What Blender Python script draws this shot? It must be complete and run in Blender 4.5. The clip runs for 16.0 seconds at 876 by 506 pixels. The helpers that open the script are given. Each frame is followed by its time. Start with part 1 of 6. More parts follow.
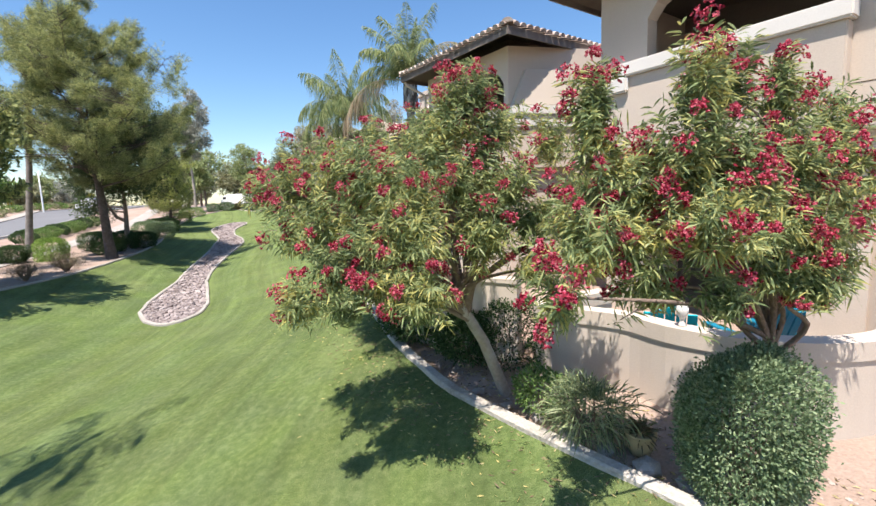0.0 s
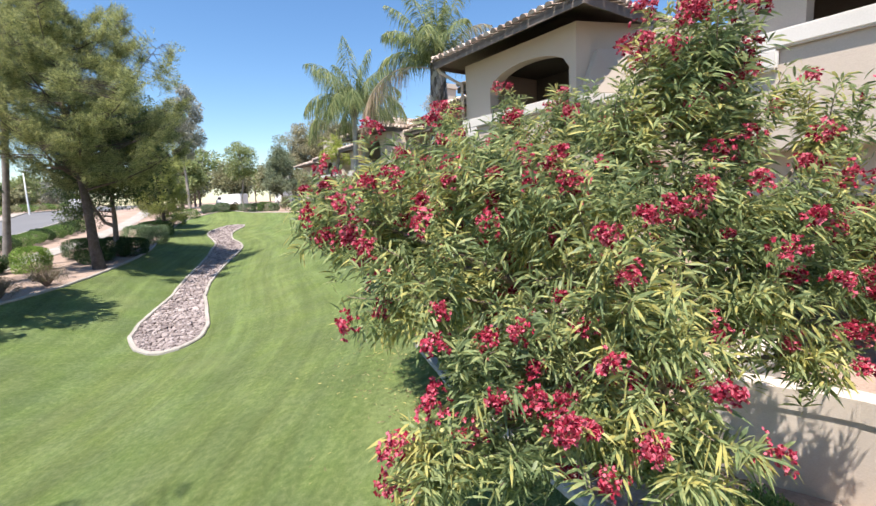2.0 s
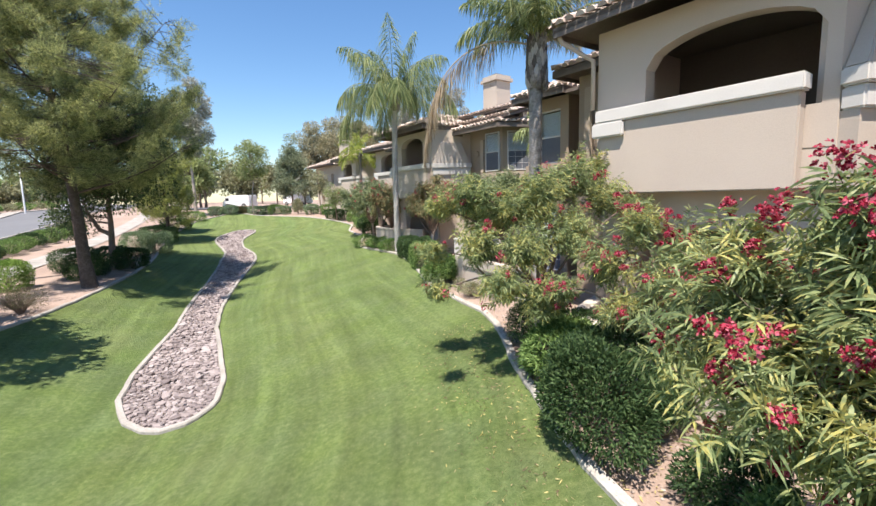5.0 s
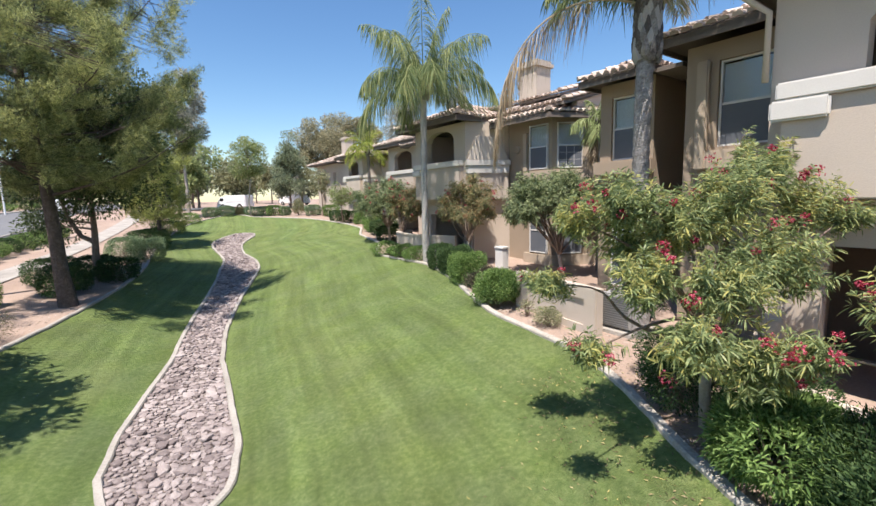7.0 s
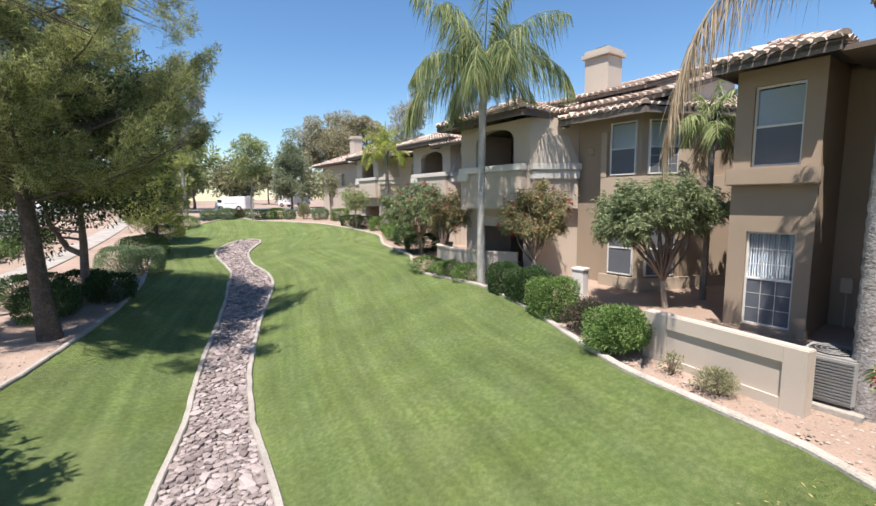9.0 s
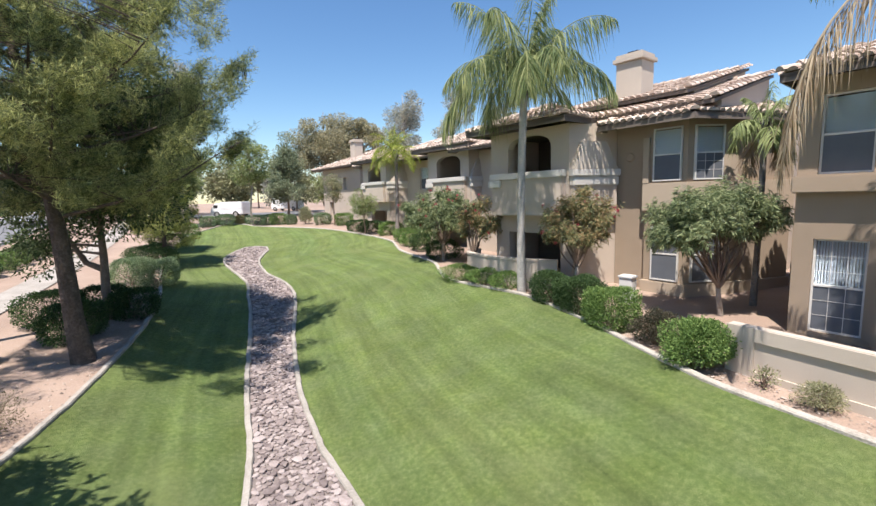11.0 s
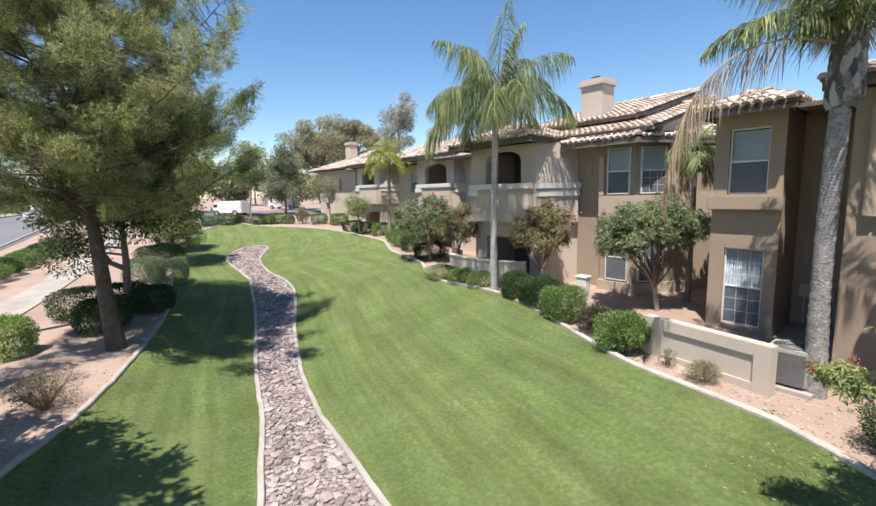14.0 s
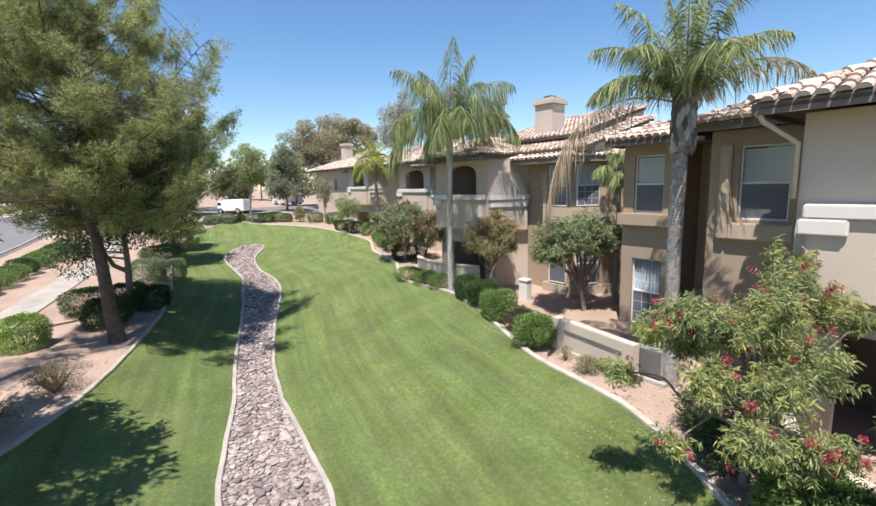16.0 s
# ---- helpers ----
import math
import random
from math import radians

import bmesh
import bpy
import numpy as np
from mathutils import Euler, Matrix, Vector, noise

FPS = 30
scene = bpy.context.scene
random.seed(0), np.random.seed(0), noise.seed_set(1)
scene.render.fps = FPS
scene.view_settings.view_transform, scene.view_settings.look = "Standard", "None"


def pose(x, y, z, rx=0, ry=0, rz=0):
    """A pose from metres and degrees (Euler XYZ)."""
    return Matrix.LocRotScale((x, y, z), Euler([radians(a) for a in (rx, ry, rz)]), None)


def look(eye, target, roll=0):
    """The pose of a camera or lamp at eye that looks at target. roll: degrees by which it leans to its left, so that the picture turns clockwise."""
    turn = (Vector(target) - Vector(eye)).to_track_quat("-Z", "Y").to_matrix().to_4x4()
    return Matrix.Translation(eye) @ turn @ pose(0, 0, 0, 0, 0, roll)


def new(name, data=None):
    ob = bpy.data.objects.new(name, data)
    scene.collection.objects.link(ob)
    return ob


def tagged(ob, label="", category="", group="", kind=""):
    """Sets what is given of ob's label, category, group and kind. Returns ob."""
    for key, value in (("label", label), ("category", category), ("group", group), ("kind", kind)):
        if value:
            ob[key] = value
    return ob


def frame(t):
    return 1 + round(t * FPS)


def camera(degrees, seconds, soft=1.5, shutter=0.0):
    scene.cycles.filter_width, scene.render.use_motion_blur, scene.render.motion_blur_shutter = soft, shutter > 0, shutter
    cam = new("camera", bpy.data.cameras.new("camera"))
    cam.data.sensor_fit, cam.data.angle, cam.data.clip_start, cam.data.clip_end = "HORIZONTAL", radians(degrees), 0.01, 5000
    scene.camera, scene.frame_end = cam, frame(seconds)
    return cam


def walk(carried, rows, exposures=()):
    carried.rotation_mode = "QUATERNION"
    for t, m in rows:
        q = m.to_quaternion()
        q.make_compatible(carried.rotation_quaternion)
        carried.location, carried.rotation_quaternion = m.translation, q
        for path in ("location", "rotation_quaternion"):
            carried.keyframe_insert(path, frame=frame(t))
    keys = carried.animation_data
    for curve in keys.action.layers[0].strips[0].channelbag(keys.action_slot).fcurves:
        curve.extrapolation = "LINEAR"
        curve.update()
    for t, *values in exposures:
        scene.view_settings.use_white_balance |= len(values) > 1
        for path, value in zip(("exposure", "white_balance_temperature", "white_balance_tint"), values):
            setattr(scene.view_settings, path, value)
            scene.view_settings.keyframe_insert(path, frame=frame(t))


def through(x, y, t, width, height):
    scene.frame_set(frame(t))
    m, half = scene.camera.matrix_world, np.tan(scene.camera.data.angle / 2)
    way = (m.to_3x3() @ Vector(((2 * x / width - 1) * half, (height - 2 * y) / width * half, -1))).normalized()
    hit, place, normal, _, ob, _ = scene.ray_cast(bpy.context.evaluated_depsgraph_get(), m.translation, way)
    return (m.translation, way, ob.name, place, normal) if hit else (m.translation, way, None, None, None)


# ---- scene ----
cam = camera(89.8, 16.0)
PATH = [
    (0, (1.045, 0.576, 1.718), (0.853, 2.551, 1.468), -2.2),
    (0.5, (0.728, 1.095, 1.801), (0.541, 3.07, 1.547), -2.2),
    (1, (0.387, 1.615, 1.873), (0.211, 3.59, 1.613), -2.3),
    (1.5, (0.034, 2.124, 1.933), (-0.137, 4.099, 1.672), -2.4),
    (2, (-0.406, 2.545, 2.006), (-0.575, 4.52, 1.744), -2.5),
    (2.5, (-0.916, 3.234, 2.048), (-1.097, 5.21, 1.797), -2.0),
    (3, (-1.352, 3.807, 2.104), (-1.539, 5.782, 1.854), -2.0),
    (3.5, (-1.746, 4.418, 2.153), (-1.936, 6.394, 1.908), -1.7),
    (4, (-2.167, 5.036, 2.278), (-2.354, 7.011, 2.028), -1.6),
    (6.5, (-4.365, 7.844, 2.557), (-4.523, 9.822, 2.301), -1.6),
    (7, (-4.92, 8.589, 2.612), (-5.067, 10.566, 2.353), -1.6),
    (7.5, (-5.521, 9.287, 2.661), (-5.651, 11.266, 2.405), -1.4),
    (8, (-6.151, 10.038, 2.74), (-6.273, 12.018, 2.487), -1.2),
    (8.5, (-6.779, 10.775, 2.816), (-6.896, 12.755, 2.563), -1.1),
    (9, (-7.396, 11.32, 2.921), (-7.507, 13.3, 2.667), -1.0),
    (11.3, (-9.435, 11.607, 3.257), (-9.47, 13.59, 3.002), -1.6),
    (11.5, (-9.564, 11.5, 3.276), (-9.589, 13.483, 3.017), -1.4),
    (12, (-9.724, 11.177, 3.364), (-9.739, 13.16, 3.102), -1.5),
    (12.5, (-9.681, 10.793, 3.434), (-9.693, 12.775, 3.172), -1.5),
    (13, (-9.446, 10.374, 3.489), (-9.465, 12.356, 3.227), -1.5),
    (13.5, (-9.112, 9.94, 3.589), (-9.137, 11.922, 3.324), -1.5),
    (14, (-8.678, 9.509, 3.726), (-8.708, 11.491, 3.454), -1.5),
    (14.5, (-8.213, 9.057, 3.935), (-8.249, 11.037, 3.651), -1.6),
    (15, (-7.709, 8.583, 4.108), (-7.754, 10.561, 3.818), -1.6),
    (15.5, (-7.161, 8.071, 4.327), (-7.221, 10.048, 4.027), -1.7),
    (16, (-6.559, 7.58, 4.538), (-6.635, 9.555, 4.228), -1.7),
]
walk(cam, [(t, look(eye, target, roll)) for t, eye, target, roll in PATH], exposures=[(0, 1.02), (4.2, 1.04), (6.3, 0.84), (16, 0.82)])

# ---- world, sun, exposure ----
SUN = Vector((-0.27, -0.963, 0)).normalized() * math.cos(radians(67)) + Vector((0, 0, math.sin(radians(67))))
world = bpy.data.worlds.new("world")
scene.world = world
world.use_nodes = True
wn = world.node_tree.nodes
sky = wn.new("ShaderNodeTexSky")
sky.sky_type = "NISHITA"
sky.sun_disc = False
sky.sun_elevation = radians(67)
sky.sun_rotation = math.atan2(SUN.x, SUN.y)
sky.dust_density = 0.15
sky.air_density = 1.1
sky.ozone_density = 3.2
wn["Background"].inputs["Strength"].default_value = 0.086
tone = wn.new("ShaderNodeHueSaturation")
tone.inputs["Hue"].default_value, tone.inputs["Saturation"].default_value, tone.inputs["Value"].default_value = 0.502, 1.16, 1.12
world.node_tree.links.new(sky.outputs[0], tone.inputs["Color"])
world.node_tree.links.new(tone.outputs[0], wn["Background"].inputs["Color"])
sun_data = bpy.data.lights.new("sun", "SUN")
sun_data.energy, sun_data.angle, sun_data.color = 5.0, radians(0.53), (1.0, 0.925, 0.86)
sun_ob = new("sun", sun_data)
sun_ob.matrix_world = look(SUN * 60, (0, 0, 0))


# ---- materials ----
def material(name, colours, rough=0.8, scale=3.0, fine=40.0, bump=0.3, metal=0.0, per="", spec=0.3, spread=0.35, depth=0.02, clump=0.0):
    """A surface whose colour wanders between the given colours at two scales; per: "island" or "object" adds a shift piece by piece."""
    m = bpy.data.materials.new(name)
    m.use_nodes = True
    n, link = m.node_tree.nodes, m.node_tree.links.new
    b = n["Principled BSDF"]
    b.inputs["Roughness"].default_value, b.inputs["Metallic"].default_value = rough, metal
    b.inputs["Specular IOR Level"].default_value = spec
    co = n.new("ShaderNodeTexCoord")
    big, small = n.new("ShaderNodeTexNoise"), n.new("ShaderNodeTexNoise")
    big.inputs["Scale"].default_value, small.inputs["Scale"].default_value = scale, fine
    big.inputs["Detail"].default_value, small.inputs["Detail"].default_value = 5, 4
    link(co.outputs["Object"], big.inputs["Vector"])
    link(co.outputs["Object"], small.inputs["Vector"])
    mix = n.new("ShaderNodeMath")
    mix.operation = "MULTIPLY_ADD"
    mix.inputs[1].default_value = 0.45
    link(small.outputs["Fac"], mix.inputs[0])
    half = n.new("ShaderNodeMath")
    half.operation = "MULTIPLY"
    half.inputs[1].default_value = 0.55
    link(big.outputs["Fac"], half.inputs[0])
    link(half.outputs[0], mix.inputs[2])
    fac = mix.outputs[0]
    if clump:
        # whole twigs and patches differ, not only single leaves
        wide = n.new("ShaderNodeMapRange")
        wide.clamp = False
        wide.inputs["From Min"].default_value, wide.inputs["From Max"].default_value = 0.5 - 0.5 / clump, 0.5 + 0.5 / clump
        link(fac, wide.inputs["Value"])
        fac = wide.outputs["Result"]
    if per:
        if per == "island":
            r = n.new("ShaderNodeNewGeometry").outputs["Random Per Island"]
        else:
            r = n.new("ShaderNodeObjectInfo").outputs["Random"]
        more = n.new("ShaderNodeMath")
        more.operation = "MULTIPLY_ADD"
        more.inputs[1].default_value = spread * 2
        link(r, more.inputs[0])
        shift = n.new("ShaderNodeMath")
        shift.operation = "SUBTRACT"
        shift.inputs[1].default_value = spread
        link(fac, shift.inputs[0])
        link(shift.outputs[0], more.inputs[2])
        fac = more.outputs[0]
    ramp = n.new("ShaderNodeValToRGB")
    els = ramp.color_ramp.elements
    while len(els) < len(colours):
        els.new(0.5)
    for k, c in enumerate(colours):
        els[k].position = 0.28 + 0.44 * k / max(1, len(colours) - 1)
        els[k].color = (*c, 1)
    link(fac, ramp.inputs["Fac"])
    link(ramp.outputs["Color"], b.inputs["Base Color"])
    if bump:
        bp = n.new("ShaderNodeBump")
        bp.inputs["Strength"].default_value, bp.inputs["Distance"].default_value = bump, depth
        link(small.outputs["Fac"], bp.inputs["Height"])
        link(bp.outputs["Normal"], b.inputs["Normal"])
    return m


def leaf_material(name, colours, through=0.35, rough=0.62, spread=0.42, clump=1.6):
    m = material(name, colours, rough, 2.2, 30, 0.0, per="island", spread=spread, spec=0.2, clump=clump)
    n, link = m.node_tree.nodes, m.node_tree.links.new
    t, mx = n.new("ShaderNodeBsdfTranslucent"), n.new("ShaderNodeMixShader")
    ramp = next(k for k in n if k.type == "VALTORGB")
    link(ramp.outputs["Color"], t.inputs["Color"])
    mx.inputs[0].default_value = through
    link(n["Principled BSDF"].outputs[0], mx.inputs[1])
    link(t.outputs[0], mx.inputs[2])
    link(mx.outputs[0], n["Material Output"].inputs["Surface"])
    return m


def lawn_material():
    m = material("lawn_grass", [(0.082, 0.123, 0.039), (0.140, 0.187, 0.063), (0.220, 0.261, 0.102)], 0.85, 11.0, 70, 1.0, spec=0.15, depth=0.05)
    n, link = m.node_tree.nodes, m.node_tree.links.new
    b = n["Principled BSDF"]
    ramp = next(k for k in n if k.type == "VALTORGB")
    co = next(k for k in n if k.type == "TEX_COORD")

    def noise(scale, detail, source):
        q = n.new("ShaderNodeTexNoise")
        q.inputs["Scale"].default_value, q.inputs["Detail"].default_value = scale, detail
        link(source, q.inputs["Vector"])
        return q.outputs["Fac"]

    def ranged(value, f0, f1, t0, t1):
        q = n.new("ShaderNodeMapRange")
        for key, v in (("From Min", f0), ("From Max", f1), ("To Min", t0), ("To Max", t1)):
            q.inputs[key].default_value = v
        link(value, q.inputs["Value"])
        return q.outputs["Result"]

    def times(colour, value):
        q = n.new("ShaderNodeMix")
        q.data_type, q.blend_type = "RGBA", "MULTIPLY"
        q.inputs["Factor"].default_value = 1
        link(colour, q.inputs["A"])
        link(value, q.inputs["B"])
        return q.outputs["Result"]

    # narrow mowing lines that follow the swale: the mesh carries the distance across as its first UV
    uv = n.new("ShaderNodeUVMap")
    uv.uv_map = "across"
    st = n.new("ShaderNodeMapping")
    st.inputs["Scale"].default_value = (1.0, 0.06, 1.0)
    link(uv.outputs[0], st.inputs["Vector"])
    lines = noise(3.6, 5, st.outputs[0])
    col = times(ramp.outputs["Color"], ranged(lines, 0.3, 0.7, 0.82, 1.18))
    wav = n.new("ShaderNodeTexWave")
    wav.wave_type, wav.bands_direction = "BANDS", "X"
    wav.inputs["Scale"].default_value = 0.19
    wav.inputs["Distortion"].default_value = 1.2
    wav.inputs["Detail Scale"].default_value = 0.3
    link(uv.outputs[0], wav.inputs["Vector"])
    col = times(col, ranged(wav.outputs["Fac"], 0, 1, 0.955, 1.045))
    col = times(col, ranged(noise(0.8, 7, co.outputs["Object"]), 0.3, 0.7, 0.86, 1.13))
    # cool lush patches and warm thin ones
    hue = n.new("ShaderNodeHueSaturation")
    link(ranged(noise(0.55, 6, st.outputs[0]), 0.32, 0.68, 0.489, 0.509), hue.inputs["Hue"])
    link(ranged(noise(1.3, 8, co.outputs["Object"]), 0.3, 0.7, 0.94, 1.08), hue.inputs["Saturation"])
    link(col, hue.inputs["Color"])
    col = hue.outputs["Color"]
    # dry, worn patches
    mx = n.new("ShaderNodeMix")
    mx.data_type = "RGBA"
    link(ranged(noise(0.45, 9, co.outputs["Object"]), 0.56, 0.74, 0.0, 0.4), mx.inputs["Factor"])
    link(col, mx.inputs["A"])
    mx.inputs["B"].default_value = (0.225, 0.26, 0.105, 1)
    # clippings and single dry blades
    m2 = n.new("ShaderNodeMix")
    m2.data_type = "RGBA"
    link(ranged(noise(38, 2, co.outputs["Object"]), 0.68, 0.74, 0.0, 0.5), m2.inputs["Factor"])
    link(mx.outputs["Result"], m2.inputs["A"])
    m2.inputs["B"].default_value = (0.34, 0.36, 0.15, 1)
    link(m2.outputs["Result"], b.inputs["Base Color"])
    return m


M_LAWN = lawn_material()
M_DIRT = material("desert_gravel", [(0.23, 0.165, 0.128), (0.32, 0.236, 0.186), (0.41, 0.312, 0.252)], 0.95, 0.5, 28, 0.8)
M_CONC = material("kerb_concrete", [(0.22, 0.198, 0.172), (0.33, 0.30, 0.265), (0.43, 0.395, 0.355)], 0.9, 1.2, 22, 0.35)
M_KERB = material("mowing_kerb", [(0.24, 0.215, 0.18), (0.40, 0.365, 0.315), (0.53, 0.485, 0.43)], 0.95, 2.2, 26, 0.8)
M_ROAD = material("asphalt", [(0.12, 0.12, 0.125), (0.15, 0.15, 0.155), (0.18, 0.18, 0.18)], 0.9, 0.2, 30, 0.2)
M_ROCK = material("river_rock", [(0.17, 0.137, 0.13), (0.25, 0.205, 0.192), (0.31, 0.258, 0.242), (0.37, 0.318, 0.30)], 0.85, 2, 20, 0.4, per="object", spread=0.22)
M_BED = material("creek_gravel", [(0.14, 0.116, 0.106), (0.20, 0.168, 0.154), (0.26, 0.224, 0.206)], 0.95, 3, 24, 0.6)
M_ROCKS = material("river_rock_far", [(0.17, 0.137, 0.13), (0.25, 0.205, 0.192), (0.31, 0.258, 0.242), (0.37, 0.318, 0.30)], 0.85, 2, 20, 0.4, per="island", spread=0.22)
M_TAN = material("tan_stucco", [(0.47, 0.39, 0.32), (0.53, 0.445, 0.365), (0.57, 0.485, 0.40)], 0.95, 0.7, 60, 0.3, depth=0.007)
M_BROWN = material("brown_stucco", [(0.29, 0.228, 0.168), (0.34, 0.266, 0.197), (0.38, 0.30, 0.226)], 0.95, 0.7, 60, 0.3, depth=0.007)
# brown stucco again, lightened to paint in sun on parts beyond the eave shade
M_LIT_BROWN = material("sunlit_brown_stucco", [(0.38, 0.305, 0.23), (0.43, 0.348, 0.265), (0.47, 0.385, 0.295)], 0.95, 0.7, 60, 0.3, depth=0.007)
M_CREAM = material("cream_stucco_cap", [(0.56, 0.53, 0.48), (0.62, 0.585, 0.535), (0.67, 0.635, 0.585)], 0.9, 1, 50, 0.3, depth=0.006)
M_WALL = material("garden_wall_stucco", [(0.45, 0.385, 0.32), (0.50, 0.43, 0.36), (0.54, 0.47, 0.395)], 0.95, 0.9, 60, 0.3, depth=0.007)
M_TILE = material("clay_tile", [(0.33, 0.25, 0.20), (0.47, 0.37, 0.30), (0.58, 0.48, 0.41)], 0.9, 1.5, 18, 0.3, per="island", spread=0.35)
M_TILE_ONE = material("clay_tile_edge", [(0.33, 0.25, 0.20), (0.47, 0.37, 0.30), (0.58, 0.48, 0.41)], 0.9, 1.5, 18, 0.3, per="object", spread=0.35)
M_FASCIA = material("dark_fascia_wood", [(0.13, 0.107, 0.09), (0.165, 0.135, 0.115), (0.20, 0.165, 0.14)], 0.7, 2, 30, 0.2)
M_FRAME = material("window_frame_paint", [(0.62, 0.60, 0.57), (0.70, 0.68, 0.65)], 0.5, 3, 30, 0.05)
M_BLIND = material("blind_slats", [(0.68, 0.70, 0.72), (0.78, 0.80, 0.82)], 0.8, 3, 20, 0.05)
M_CURTAIN = material("pale_curtain", [(0.40, 0.44, 0.50), (0.52, 0.56, 0.62)], 0.85, 3, 20, 0.05)
M_SCREEN = material("insect_screen", [(0.11, 0.12, 0.14), (0.14, 0.15, 0.17)], 0.6, 3, 60, 0.1)
# dark brown that holds the shade of the deep balconies
M_SHADED_INSIDE = material("shade_toned_interior", [(0.13, 0.105, 0.085), (0.17, 0.14, 0.115)], 0.95, 1, 20, 0.1)
M_BARK = material("bark", [(0.13, 0.09, 0.07), (0.21, 0.155, 0.12), (0.30, 0.235, 0.185)], 0.95, 3, 22, 0.9, depth=0.04)
M_PALE = material("pale_bark", [(0.24, 0.20, 0.165), (0.34, 0.295, 0.25), (0.44, 0.39, 0.34)], 0.95, 3, 22, 0.7, depth=0.03)
M_PALMBARK = material("palm_trunk", [(0.12, 0.10, 0.09), (0.21, 0.187, 0.17), (0.32, 0.29, 0.27)], 0.95, 4, 25, 0.7, depth=0.03)
# grey bark, its tones spread wide to paint in dapples of frond shadow
M_PALMDAPPLE = material("dappled_palm_trunk", [(0.10, 0.09, 0.083), (0.22, 0.20, 0.188), (0.33, 0.31, 0.295), (0.52, 0.50, 0.48)], 0.95, 7, 25, 0.8, depth=0.03)
M_PALMPALE = material("pale_palm_trunk", [(0.27, 0.25, 0.235), (0.40, 0.375, 0.35), (0.52, 0.49, 0.46)], 0.95, 4, 25, 0.7, depth=0.03)
M_OLE = leaf_material("oleander_leaf", [(0.135, 0.18, 0.085), (0.195, 0.25, 0.11), (0.26, 0.315, 0.135), (0.32, 0.365, 0.16), (0.38, 0.405, 0.175), (0.52, 0.475, 0.16)], 0.42, 0.42, spread=0.2, clump=2.0)
M_OLE2 = leaf_material("green_tree_leaf", [(0.115, 0.155, 0.08), (0.19, 0.24, 0.125), (0.275, 0.325, 0.17), (0.37, 0.41, 0.215)], 0.4, 0.4)
M_RED = leaf_material("crimson_petal", [(0.22, 0.012, 0.03), (0.38, 0.025, 0.06), (0.50, 0.06, 0.11), (0.60, 0.15, 0.20)], 0.3, 0.6)
M_RUST = leaf_material("rusty_leaf", [(0.14, 0.165, 0.085), (0.235, 0.25, 0.12), (0.33, 0.315, 0.155), (0.38, 0.26, 0.14)])
M_HEDGE = leaf_material("hedge_leaf", [(0.085, 0.15, 0.042), (0.155, 0.245, 0.072), (0.245, 0.35, 0.11)])
M_LIMEBUSH = leaf_material("lime_green_leaf", [(0.13, 0.22, 0.045), (0.22, 0.34, 0.075), (0.33, 0.46, 0.11)])
M_DARKHEDGE = leaf_material("dark_hedge_leaf", [(0.03, 0.06, 0.022), (0.055, 0.10, 0.036), (0.095, 0.15, 0.055)])
M_PLUM = leaf_material("purplish_leaf", [(0.05, 0.055, 0.035), (0.09, 0.085, 0.055), (0.14, 0.11, 0.075)])
M_SAGE = leaf_material("grey_green_leaf", [(0.12, 0.18, 0.092), (0.195, 0.268, 0.14), (0.295, 0.365, 0.205)])
M_TWIG = leaf_material("dry_twig_leaf", [(0.13, 0.10, 0.06), (0.19, 0.155, 0.09), (0.14, 0.15, 0.07)])
M_PINE = leaf_material("pine_needle", [(0.12, 0.145, 0.07), (0.235, 0.27, 0.115), (0.37, 0.395, 0.165), (0.50, 0.51, 0.21)], 0.45, clump=2.4)
M_PINEBARK = material("pine_bark", [(0.055, 0.042, 0.035), (0.10, 0.077, 0.064), (0.16, 0.128, 0.108)], 0.95, 4, 16, 1.0, depth=0.05)
M_DARKTREE = leaf_material("dark_tree_leaf", [(0.05, 0.08, 0.035), (0.085, 0.12, 0.052), (0.14, 0.18, 0.08)])
# eucalyptus and olive tones are paled for distance haze; near shrubs share the olive
M_EUC = leaf_material("eucalyptus_leaf", [(0.25, 0.26, 0.22), (0.34, 0.35, 0.29), (0.43, 0.43, 0.36)])
M_OLIVE = leaf_material("olive_green_leaf", [(0.20, 0.205, 0.11), (0.29, 0.29, 0.165), (0.38, 0.375, 0.225)])
M_LIME = leaf_material("light_green_leaf", [(0.18, 0.225, 0.09), (0.27, 0.32, 0.135), (0.37, 0.41, 0.19)])
M_YPINE = leaf_material("yellow_green_needle", [(0.22, 0.25, 0.075), (0.32, 0.35, 0.11), (0.43, 0.45, 0.15)], 0.4)
M_YELLOW = leaf_material("yellow_bloom", [(0.30, 0.25, 0.03), (0.45, 0.36, 0.04), (0.25, 0.26, 0.05)])
M_FROND = leaf_material("palm_leaflet", [(0.11, 0.155, 0.065), (0.18, 0.235, 0.10), (0.265, 0.32, 0.14), (0.40, 0.42, 0.19)], 0.45)
M_YFROND = leaf_material("yellow_green_leaflet", [(0.20, 0.26, 0.05), (0.33, 0.38, 0.08), (0.45, 0.46, 0.12)], 0.45)
